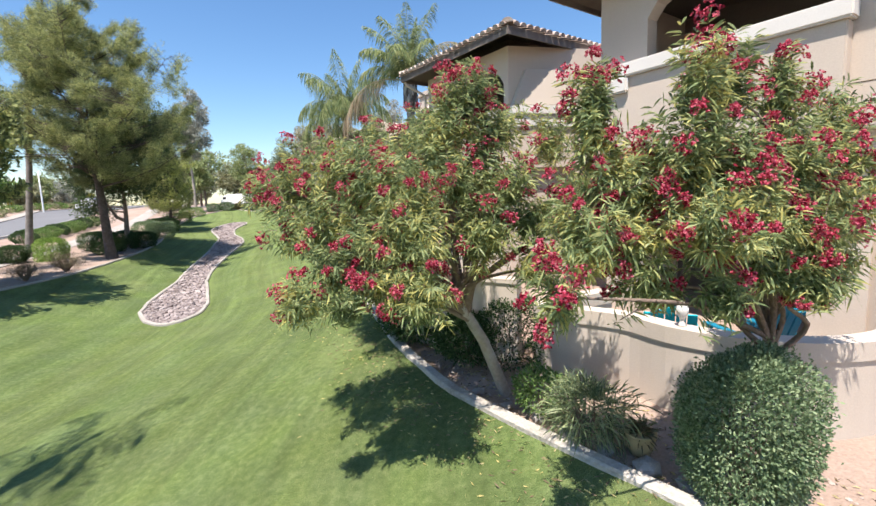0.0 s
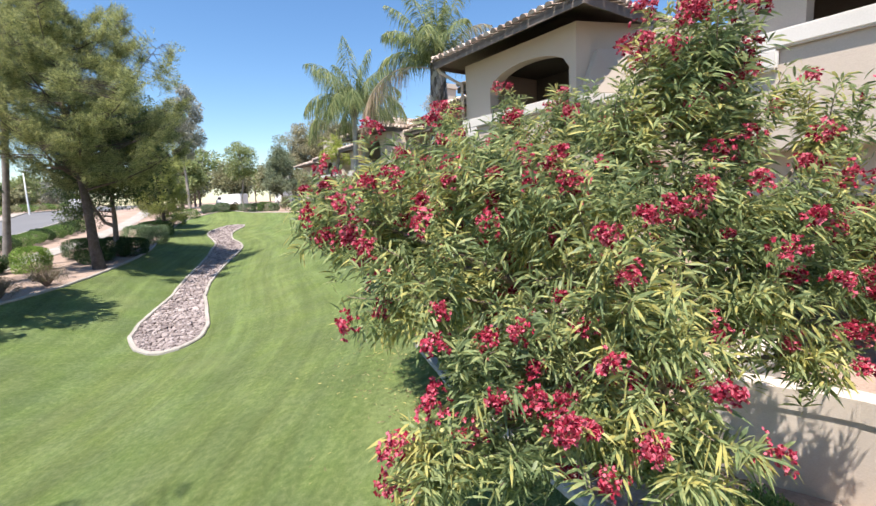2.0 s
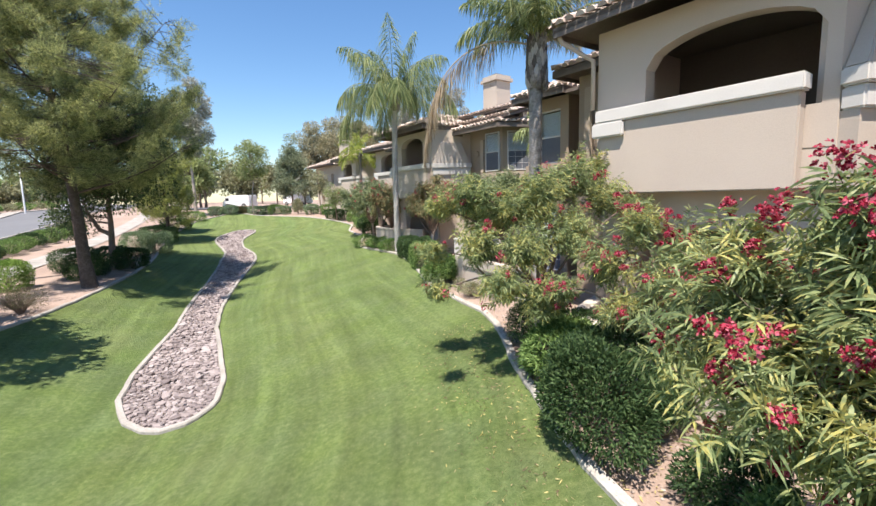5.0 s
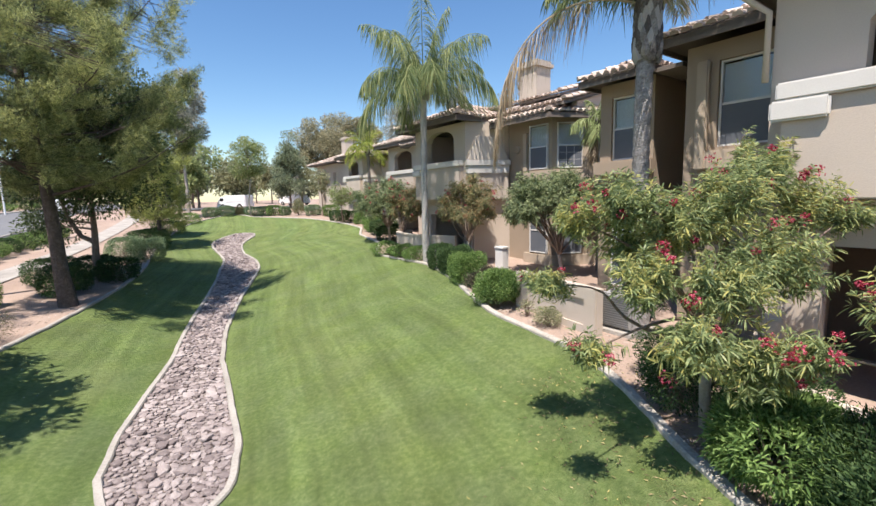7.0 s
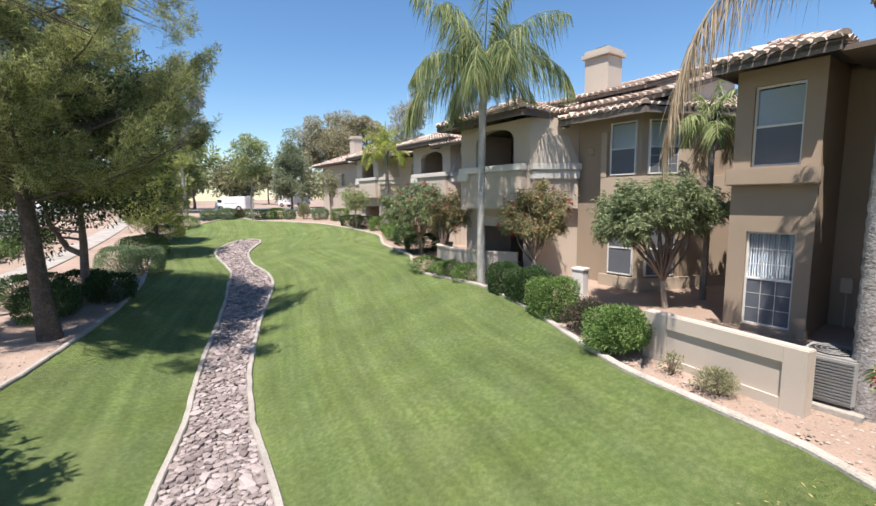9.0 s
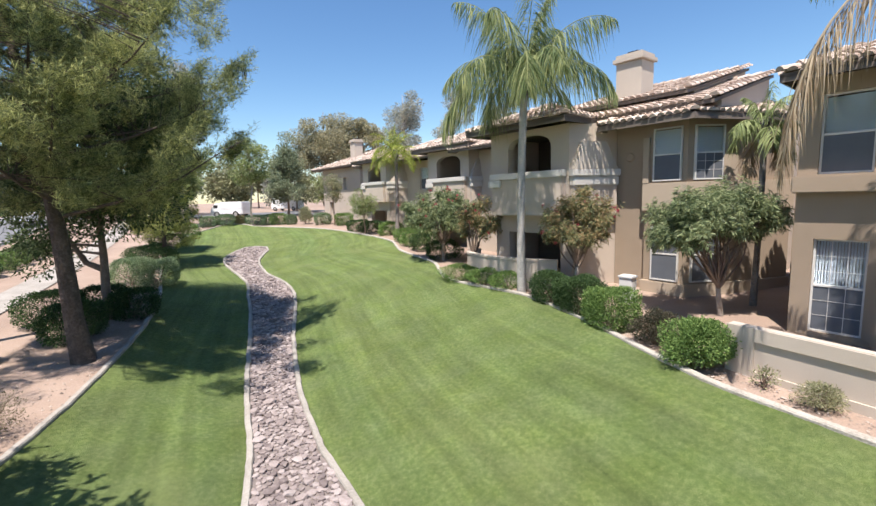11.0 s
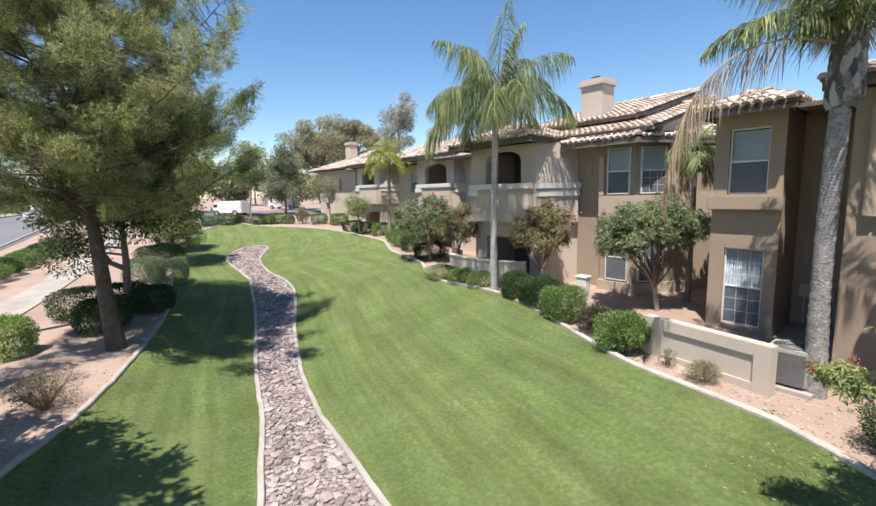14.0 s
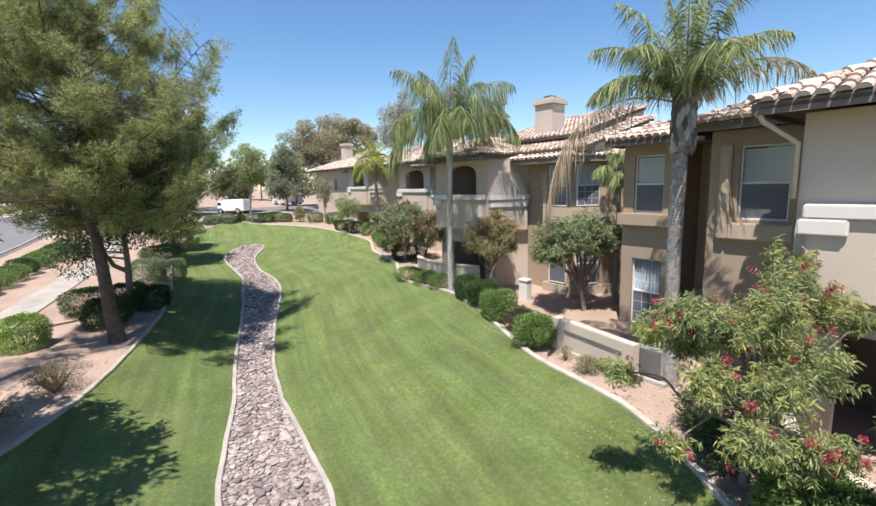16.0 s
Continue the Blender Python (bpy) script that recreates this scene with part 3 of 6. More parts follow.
def slope(parent, outline, close=False):
    """One roof plane: outline is 3D points, the first two along the eave; covered with barrel tiles."""
    pts = [Vector(p) for p in outline]
    o, u = pts[0], (pts[1] - pts[0])
    length = u.length
    u.normalize()
    nrm = u.cross(pts[2] - pts[1]).normalized()
    if nrm.z < 0:
        nrm = -nrm
    v = nrm.cross(u).normalized()
    if v.z < 0:
        v = -v
    poly = [((p - o).dot(u), (p - o).dot(v)) for p in pts]
    # the deck under the tiles
    bm = bmesh.new()
    hi = [bm.verts.new(p) for p in pts]
    lo = [bm.verts.new(p - Vector((0, 0, 0.10))) for p in pts]
    bm.faces.new(hi)
    bm.faces.new(lo[::-1])
    for i in range(len(pts)):
        j = (i + 1) % len(pts)
        bm.faces.new((lo[i], lo[j], hi[j], hi[i]))
    bmesh.ops.recalc_face_normals(bm, faces=bm.faces)
    part("roof_deck", bm, M_FASCIA, parent, "dark roof edge and soffit")
    top = max(q[1] for q in poly)
    rows = []

    def span(y):
        xs = []
        for (x0, y0), (x1, y1) in zip(poly, poly[1:] + poly[:1]):
            if (y0 - y) * (y1 - y) <= 0 and abs(y1 - y0) > 1e-6:
                xs.append(x0 + (x1 - x0) * (y - y0) / (y1 - y0))
        return (min(xs), max(xs)) if len(xs) > 1 else None

    R = np.array([list(u), list(v), list(nrm)])
    verts, faces = [], []
    rng = random.Random(int(abs(o.x * 37 + o.y * 91)) + len(poly))
    y, row = -0.06, 0
    while y < top - 0.15:
        s = span(max(y + 0.08, 0.01))
        if s:
            x = math.ceil((s[0] + 0.06) / 0.235) * 0.235
            while x < s[1] - 0.05:
                loc = TILE_V + np.array([x + rng.uniform(-0.008, 0.008), y + rng.uniform(-0.012, 0.012), 0.012 + rng.uniform(0, 0.008)])
                if close and row == 0 and TILES_AS_PARTS[0] < 290:
                    ob = new("roof_tile", TILE)
                    ob.parent = parent
                    m = Matrix((u, v, nrm)).transposed().to_4x4()
                    m.translation = o + u * float(loc[0, 0] - 0.105) + v * float(loc[0, 1]) + nrm * 0.012
                    ob.matrix_local = m
                    TILES_AS_PARTS[0] += 1
                else:
                    n0 = len(verts)
                    verts.extend((np.array(o) + loc @ R).tolist())
                    faces.extend(tuple(n0 + i for i in f) for f in TILE_F)
                x += 0.235
        y += 0.36
        row += 1
    if verts:
        tagged(mesh_part("roof_tiles", verts, faces, M_TILE, parent, "weathered tan and pinkish clay barrel tiles"), kind="stuff")


def ridge_caps(parent, p, q):
    p, q = Vector(p), Vector(q)
    d = q - p
    n = max(1, int(d.length / 0.36))
    verts, faces = [], []
    u = d.normalized()
    side = Vector((0, 0, 1)).cross(u).normalized()
    up = u.cross(side)
    R = np.array([list(side), list(u), list(up)])
    for k in range(n):
        loc = TILE_V * np.array([1.35, 1, 1.2]) + np.array([0, k * d.length / n, 0.03])
        n0 = len(verts)
        verts.extend((np.array(p) + loc @ R).tolist())
        faces.extend(tuple(n0 + i for i in f) for f in TILE_F)
    tagged(mesh_part("ridge_tiles", verts, faces, M_TILE, parent, "row of clay ridge tiles"), kind="stuff")


PITCH = 0.37


def hip_roof(parent, a0, a1, b0, b1, z, front_hip=True, close=False):
    """Ridge along b over a narrow wing whose front looks to -b; the back end dies into the main roof."""
    w = (a1 - a0) / 2
    am, rz = (a0 + a1) / 2, z + w * PITCH
    bf = b0 + (w if front_hip else 0)
    if front_hip:
        slope(parent, [(a0, b0, z), (a1, b0, z), (am, bf, rz)], close)
    slope(parent, [(a1, b0, z), (a1, b1, z), (am, b1, rz), (am, bf, rz)], close)
    slope(parent, [(a0, b1, z), (a0, b0, z), (am, bf, rz), (am, b1, rz)])
    ridge_caps(parent, (am, bf, rz), (am, b1, rz))
    if front_hip:
        ridge_caps(parent, (a0, b0, z), (am, bf, rz))
        ridge_caps(parent, (a1, b0, z), (am, bf, rz))


def main_roof(parent, a0, a1, b0, b1, z):
    """Ridge along a, hipped ends."""
    w = (b1 - b0) / 2
    bm_, rz = (b0 + b1) / 2, z + w * PITCH
    slope(parent, [(a0, b0, z), (a1, b0, z), (a1 - w, bm_, rz), (a0 + w, bm_, rz)])
    slope(parent, [(a1, b0, z), (a1, b1, z), (a1 - w, bm_, rz)])
    slope(parent, [(a1, b1, z), (a0, b1, z), (a0 + w, bm_, rz), (a1 - w, bm_, rz)])
    slope(parent, [(a0, b1, z), (a0, b0, z), (a0 + w, bm_, rz)])
    ridge_caps(parent, (a0 + w, bm_, rz), (a1 - w, bm_, rz))
    ridge_caps(parent, (a0, b0, z), (a0 + w, bm_, rz))
    ridge_caps(parent, (a1, b0, z), (a1 - w, bm_, rz))


def fascia(parent, a0, a1, b0, b1, z):
    part("fascia", boxes((a0, a1, b0, b0 + 0.04, z - 0.17, z - 0.02), (a1 - 0.04, a1, b0 + 0.04, b1, z - 0.17, z - 0.02), (a0, a0 + 0.04, b0 + 0.04, b1, z - 0.17, z - 0.02)), M_FASCIA, parent, "dark brown fascia board")


def tower(parent, a0, a1, aw, bf, arch, dz=0.0, base=-0.6, deep=5.5, close=False, side=True, over=0.7, edge=0.95):
    """A balcony bay: parapet a0..a1 at b = bf, its upper wall from a0 - 0.2 to aw, arched opening, tapered pier on the flank."""
    bw = bf + 0.22
    z1 = 5.55 + dz
    panel("wall", M_TAN, parent, a0 - 0.2, aw, 3.0 + dz, z1, bw, 0.3, [(arch[0], arch[1], 3.6 + dz, arch[2] + dz, arch[3] + dz)], label="tan stucco wall with an arched balcony opening")
    part("balcony_parapet", boxes((a0, a1, bf, bw - 0.003, 2.42 + dz, 3.78 + dz), (a0 - 0.2, aw, bw + 0.003, bw + 0.32, 2.42 + dz, 2.997 + dz), bevel=0.02), M_TAN, parent, "tan stucco balcony parapet")
    cap_band(parent, [(a0 - 0.06, bf - 0.08), (a1 + 0.06, bf - 0.08), (a1 + 0.06, bw - 0.005), (a0 - 0.06, bw - 0.005)], 3.78 + dz, 4.02 + dz)
    part("corner_band", boxes((a0 - 0.12, a0 + 0.55, bf - 0.1, bf - 0.003, 3.5 + dz, 3.777 + dz), bevel=0.03), M_CREAM, parent, "cream stucco block at the parapet corner")
    # balcony floor; back wall and ceiling carry the balcony's shade as dark colour
    part("balcony_floor", boxes((a0 - 0.2, aw - 0.31, bw + 0.33, bw + 2.6, 2.5 + dz, 2.9 + dz)), M_TAN, parent)
    part("balcony_back_wall", boxes((a0 - 0.2, aw - 0.31, bw + 2.6, bw + 2.8, base, z1)), M_SHADED_INSIDE, parent)
    part("balcony_ceiling", boxes((a0 - 0.2, aw - 0.31, bw + 0.31, bw + 2.6, z1 - 0.15, z1)), M_SHADED_INSIDE, parent)
    # canted flank that looks along the facade, with its tapered pier
    fl = new("balcony_flank")
    fl.parent = parent
    fl.matrix_local = pose(aw, bw, dz, 0, 0, -22)
    holes = [(2.3, 3.7, 3.0, 4.7, 5.15)] if side else []
    panel("flank_wall", M_TAN, fl, 0.0, deep, 2.42, 5.55, 0.0, 0.3, holes, along="b", label="tan stucco flank wall")
    if side:
        bm = bmesh.new()
        lo, hi, up = (0.02, 1.78), (0.42, 1.38), 4.95
        vs = [bm.verts.new(p) for p in ((0, lo[0], 4.0), (0.3, lo[0], 4.0), (0.3, lo[1], 4.0), (0, lo[1], 4.0), (0, hi[0], up), (0.16, hi[0], up), (0.16, hi[1], up), (0, hi[1], up))]
        for q in ((3, 2, 1, 0), (4, 5, 6, 7), (0, 1, 5, 4), (1, 2, 6, 5), (2, 3, 7, 6), (3, 0, 4, 7)):
            bm.faces.new([vs[i] for i in q])
        bmesh.ops.bevel(bm, geom=list(bm.edges), offset=0.02, segments=2, affect="EDGES")
        part("tapered_pier", bm, M_WALL, fl, "pale tapered stucco pier on the balcony flank")
        part("pier_band", boxes((0.003, 0.36, -0.04, 1.84, 3.76, 3.997), bevel=0.03), M_CREAM, fl, "cream stucco band under the pier")
        part("pier_footing", boxes((0.003, 0.31, 0.0, 1.8, 3.45, 3.757), bevel=0.03), M_CREAM, fl, "cream stucco band under the pier")
        part("flank_base", boxes((0.003, 0.24, 0.03, 1.76, 2.42, 3.447)), M_TAN, fl)
    panel("ground_flank", M_TAN, fl, 0.3, deep, base - dz, 2.417, 0.0, 0.3, [(2.2, 3.6, base + 0.05 - dz, 1.75, 1.75)], along="b")
    # ground floor: piers either side of a deep patio opening
    panel("ground_wall", M_TAN, parent, a0 - 0.2, aw, base, 2.417 + dz, bw + 0.25, 0.3, [(a0 + 0.5, a1 - 0.35, base + 0.05, 1.75 + dz, 1.75 + dz)], label="tan ground-floor wall with a deep patio opening")
    part("far_flank", boxes((a0 - 0.2, a0 + 0.1, bw + 0.56, bw + deep, base, z1)), M_TAN, parent)
    hip_roof(parent, a0 - edge, aw + over, bf - 0.45, bf + 9.5, 5.72 + dz, close=close)
    fascia(parent, a0 - edge, aw + over, bf - 0.45, bf + 5.0, 5.70 + dz)


def downpipe(parent, a, b, z0, z1):
    v, f = tube([(a - 0.45, b - 0.5, z1), (a - 0.4, b - 0.45, z1 - 0.12), (a, b, z1 - 0.5), (a, b, z0)], [0.045] * 4, 8)
    mesh_part("downpipe", v, f, M_TAN, parent, "tan painted downpipe", smooth=True)


def chimney(parent, a, b, z0, z1, w=1.0, d=0.95):
    bm = boxes((a - w / 2, a + w / 2, b - d / 2, b + d / 2, z0, z1 - 0.32), (a - w / 2 - 0.1, a + w / 2 + 0.1, b - d / 2 - 0.1, b + d / 2 + 0.1, z1 - 0.317, z1 - 0.16), bevel=0.02)
    ch = part("chimney", bm, M_WALL, parent, "pale stucco chimney with a stepped cap")
    part("chimney_cap", boxes((a - w / 2 - 0.02, a + w / 2 + 0.02, b - d / 2 - 0.02, b + d / 2 + 0.02, z1 - 0.157, z1 - 0.02), bevel=0.02), M_WALL, ch)
    part("flue_cover", boxes((a - 0.2, a + 0.2, b - 0.2, b + 0.2, z1 + 0.05, z1 + 0.1), (a - 0.14, a + 0.14, b - 0.14, b + 0.14, z1 - 0.02, z1 + 0.047)), M_DARK, ch, "dark metal flue cover")


def building(label):
    return thing("apartment_building", label, "building", SITE.copy(), "buildings beside the lawn")


# first building: two balcony bays, and the brown blocks with tall windows
b1 = building("two-storey tan stucco apartment building with arched balconies and clay tile roof")
tower(b1, -5.15, -1.6, -1.3, 8.86, (-4.4, -1.75, 4.75, 5.2), base=-1.2, close=False)
tower(b1, -12.05, -8.86, -8.5, 9.38, (-11.25, -8.68, 4.65, 5.12), base=-1.0, close=True, edge=0.8)
panel("wall", M_BROWN, b1, -14.62, -12.26, -0.8, 5.6, 12.1, 0.3, [(-13.98, -12.97, 3.47, 5.22, 5.22)], label="tan stucco wall with a tall window")
window(b1, pose(-13.98, 12.2, 3.47), 1.01, 1.75)
part("window_surround", boxes((-14.36, -14.12, 11.95, 12.097, 3.0, 5.25), (-14.117, -12.8, 11.95, 12.097, 3.0, 3.40), bevel=0.03), M_LIT_BROWN, b1, "raised stucco surround beside the window")
part("side_wall", boxes((-14.62, -14.32, 12.403, 15.2, -0.8, 5.6)), M_BROWN, b1)
part("recess_wall", boxes((-16.05, -14.623, 15.2, 15.5, -0.8, 5.6)), M_BROWN, b1, "dark brown recessed wall in shade")
panel("wall", M_BROWN, b1, -17.65, -16.05, -0.7, 5.6, 13.45, 0.3, [(-17.3, -16.38, 3.47, 5.22, 5.22), (-17.28, -16.34, -0.18, 2.0, 2.0)], label="brown stucco block with two tall sash windows")
window(b1, pose(-17.3, 13.55, 3.47), 0.92, 1.75)
window(b1, pose(-17.28, 13.55, -0.18), 0.94, 2.18, muntins=True, curtain=True)
sill_box(b1, -17.72, -15.98, 13.2, 13.447, 3.05, 3.44)
sill_box(b1, -17.5, -16.2, 13.36, 13.447, -0.36, -0.2)
part("side_wall", boxes((-16.35, -16.05, 13.753, 15.197, -0.7, 5.6)), M_BROWN, b1)
part("side_wall", boxes((-17.65, -17.35, 13.753, 16.2, -0.7, 5.6), (-17.347, -15.7, 15.9, 16.2, -0.7, 5.6)), M_BROWN, b1)
hip_roof(b1, -15.1, -11.6, 11.55, 20.5, 5.78, close=True)
fascia(b1, -15.1, -11.6, 11.55, 15.0, 5.76)
hip_roof(b1, -17.95, -15.75, 12.78, 16.6, 5.70, close=True)
fascia(b1, -17.95, -15.75, 12.78, 15.0, 5.68)
downpipe(b1, -12.3, 9.5, 4.1, 5.55)
part("core", boxes((-15.697, 2.5, 15.6, 24, -1.2, 5.5)), M_TAN, b1)
# flat deck added in the roof gap to keep sun off the recess side wall
part("roof_deck", boxes((-15.745, -15.105, 12.9, 15.6, 5.50, 5.60)), M_FASCIA, b1, "dark deck added between the roofs to shade the recess")
main_roof(b1, -16.2, 4.5, 15.2, 25.5, 5.66)

# second building: bay window, balcony bay, chimney
b2 = building("two-storey tan stucco apartment building with a bay window, balcony and chimney")
panel("wall", M_BROWN, b2, -18.75, -16.0, -0.6, 5.5, 18.4, 0.3, label="brown stucco wall behind the palms")
out = [(-22.0, 14.8), (-20.6, 14.8), (-19.85, 16.0), (-18.76, 18.397), (-22.0, 18.397)]
for nm, z0, z1 in (("bay_sill", 2.55, 3.45), ("bay_base", -0.2, 0.25)):
    bm = bmesh.new()
    prism(bm, out, z0, z1)
    bmesh.ops.bevel(bm, geom=[e for e in bm.edges], offset=0.02, segments=2, affect="EDGES")
    part(nm, bm, M_LIT_BROWN, b2, "stucco apron of the bay window, sunlight painted into its lighter brown")
IN = [(-21.95, 14.92), (-20.67, 14.92), (-19.96, 16.05), (-18.85, 18.39), (-21.95, 18.39)]
for z0, z1 in ((-0.6, -0.203), (0.253, 2.547), (3.453, 5.45)):
    bm = bmesh.new()
    prism(bm, IN, z0, min(z1, 5.36))
    part("bay", bm, M_BROWN, b2, "brown stucco two-storey bay")
bm = bmesh.new()
prism(bm, [(-19.98, 15.8), (-19.85, 16.0), (-19.74, 16.25), (-19.95, 16.22)], 3.453, 4.25)
part("pilaster", bm, M_LIT_BROWN, b2, "stucco pilaster beside the bay window")
part("pilaster", boxes((-22.0, -21.8, 14.8, 14.917, 3.453, 4.9), bevel=0.01), M_LIT_BROWN, b2)
for z, h in ((3.5, 1.65), (0.3, 1.75)):
    window(b2, pose(-21.68, 14.84, z), 0.87, h, screened=z < 1)
    window(b2, pose(-20.5, 15.04, z, 0, 0, 58), 0.96, h, muntins=z > 1, screened=z < 1)
panel("wall", M_BROWN, b2, -23.1, -22.003, -0.6, 5.5, 15.15, 0.3, label="brown stucco wall")
bm = bmesh.new()
bmesh.ops.create_cone(bm, cap_ends=True, segments=20, radius1=0.16, radius2=0.12, depth=0.05, matrix=pose(-22.6, 15.12, 4.35, 90))
part("wall_ornament", bm, M_BROWN, b2, "small round stucco ornament")
tower(b2, -27.3, -24.0, -23.85, 13.2, (-26.6, -24.6, 4.95, 5.35), base=-0.6, over=0.3)
# roof of the bay: its side eave follows the canted wall
EZ = 5.42
eave_l, eave_c, eave_d = (-23.3, 14.25, EZ), (-20.25, 14.25, EZ), (-18.45, 18.67, EZ)
hip, ridge_end = (-21.477, 16.073, EZ + 0.6745), (-20.51, 21.0, EZ + 1.032)
slope(b2, [eave_l, eave_c, hip])
slope(b2, [eave_c, eave_d, ridge_end, hip])
slope(b2, [(-23.3, 21.0, EZ), eave_l, hip, ridge_end])
for p, q in ((eave_l, hip), (eave_c, hip), (hip, ridge_end)):
    ridge_caps(b2, p, q)
for p, q in ((eave_l, eave_c), (eave_c, eave_d), ((-23.3, 17.0, EZ), eave_l)):
    w = unit(np.array([q[1] - p[1], p[0] - q[0]])) * 0.02
    bm = bmesh.new()
    prism(bm, [(p[0] + w[0], p[1] + w[1]), (q[0] + w[0], q[1] + w[1]), (q[0] - w[0], q[1] - w[1]), (p[0] - w[0], p[1] - w[1])], EZ - 0.19, EZ - 0.03)
    bmesh.ops.recalc_face_normals(bm, faces=bm.faces)
    part("fascia", bm, M_FASCIA, b2, "dark brown fascia board")
# two stepped roof planes behind the bay, each ending in a gable that looks along the facade
for a0, a1, e0, r0, z0, z1 in ((-25.0, -19.9, 14.6, 19.8, 5.74, 7.12), (-27.0, -21.2, 16.0, 21.6, 6.42, 7.92)):
    slope(b2, [(a0, e0, z0), (a1, e0, z0), (a1, r0, z1), (a0, r0, z1)])
    ridge_caps(b2, (a1, e0, z0 + 0.03), (a1, r0, z1 + 0.03))
    ridge_caps(b2, (a1, r0, z1 + 0.03), (a0, r0, z1 + 0.03))
    verts, faces = [], []
    k = (z1 - z0) / (r0 - e0)
    hexa(verts, faces, [(a1 - 0.12, e0 + 0.9, 5.45), (a1 - 0.12, r0, 5.45), (a1 - 0.12, r0, z1 - 0.12), (a1 - 0.12, e0 + 0.9, z0 + 0.9 * k - 0.12), (a1 - 0.35, e0 + 0.9, 5.45), (a1 - 0.35, r0, 5.45), (a1 - 0.35, r0, z1 - 0.12), (a1 - 0.35, e0 + 0.9, z0 + 0.9 * k - 0.12)])
    mesh_part("gable_wall", verts, faces, M_TAN, b2, "tan stucco gable wall between the roof planes")
chimney(b2, -23.7, 17.4, 5.0, 8.36)
panel("wall", M_TAN, b2, -32.2, -27.5, -0.5, 5.6, 17.3, 0.3, [(-30.9, -30.0, 3.6, 5.3, 5.3)], label="tan stucco wall with an upper window")
window(b2, pose(-30.9, 17.4, 3.6), 0.9, 1.7)
part("core", boxes((-32.2, -19.4, 17.63, 26, -0.6, 5.5)), M_TAN, b2)
main_roof(b2, -33.5, -20.2, 16.2, 27.5, 5.66)

# third building, further along
b3 = building("tan stucco apartment building with balconies further along the lawn")
tower(b3, -35.9, -32.7, -32.5, 16.6, (-35.3, -33.2, 4.9, 5.25), dz=0.25, base=-0.4)
panel("wall", M_TAN, b3, -43.5, -36.2, -0.3, 5.9, 20.2, 0.3, [(-41.5, -40.5, 3.8, 5.4, 5.4)], label="tan stucco wall with an upper window")
window(b3, pose(-41.5, 20.3, 3.8), 1.0, 1.6)
tower(b3, -47.4, -44.2, -44.0, 18.6, (-46.8, -44.8, 4.9, 5.25), dz=0.5, base=-0.2)
part("core", boxes((-49, -36, 20.6, 29, -0.5, 5.9)), M_TAN, b3)
main_roof(b3, -50, -33, 19.2, 30, 6.0)
b4 = building("far tan stucco apartment building with a chimney")
panel("wall", M_WALL, b4, -60.2, -52, -0.2, 6.3, 21.0, 0.3, [(-58.9, -57.8, 1.5, 3, 3), (-55.5, -54.4, 4.2, 5.4, 5.4)], label="pale tan stucco wall")
part("core", boxes((-60.2, -52, 21.303, 31, -0.2, 6.2)), M_WALL, b4)
main_roof(b4, -61.2, -51, 20.2, 32, 6.4)
chimney(b4, -56.8, 23.4, 6, 9.4)

# garden walls
def garden_wall():
    ob = thing("garden_wall", "low tan stucco screen wall with a recessed panel", "wall", pose(-2.288, 17.845, 0, 0, 0, math.degrees(math.atan2(20.27 - 17.845, -3.674 + 2.288))))
    L = math.hypot(20.27 - 17.845, 3.674 - 2.288)
    part("wall_core", boxes((0, L, -0.20, 0.0, -0.75, 0.56), bevel=0.015), M_WALL, ob)
    z0, z1, e = -0.28, 0.30, 0.004
    part("wall_rim", boxes((0.003, 0.32, 0.0 + e, 0.05, -0.75, 0.555), (L - 0.5, L - 0.003, e, 0.05, -0.75, 0.555), (0.323, L - 0.503, e, 0.05, z1, 0.555), (0.323, L - 0.503, e, 0.05, -0.75, z0)), M_WALL, ob)


garden_wall()


def curved_wall(name, points, z_top, thick, label, base_drop=0.5, band_h=0.07):
    ob = thing(name, label, "wall")
    p = np.asarray(points, float)
    d = unit(np.gradient(p, axis=0))
    nrm = np.stack([-d[:, 1], d[:, 0]], 1)
    for nm, t, hi, lo, mat in (("wall_body", thick, z_top - band_h, None, M_WALL), ("wall_coping", thick + 0.05, z_top, z_top - band_h + 0.003, M_WALL)):
        verts, faces = [], []
        for i in range(len(p)):
            z0 = ground_z(*p[i]) - base_drop if lo is None else lo
            for s, z in ((-1, z0), (-1, hi), (1, hi), (1, z0)):
                q = p[i] + nrm[i] * s * t / 2
                verts.append((q[0], q[1], z))
        n = len(p)
        for i in range(n - 1):
            for j in range(4):
                a, b = i * 4 + j, i * 4 + (j + 1) % 4
                faces.append((a, b, b + 4, a + 4))
        faces += [(3, 2, 1, 0), tuple((n - 1) * 4 + k for k in range(4))]
        part_ob = mesh_part(nm, verts, faces, mat, ob)
        bmx = bmesh.new()
        bmx.from_mesh(part_ob.data)
        bmesh.ops.recalc_face_normals(bmx, faces=bmx.faces)
        bmx.to_mesh(part_ob.data)
        bmx.free()
    return ob

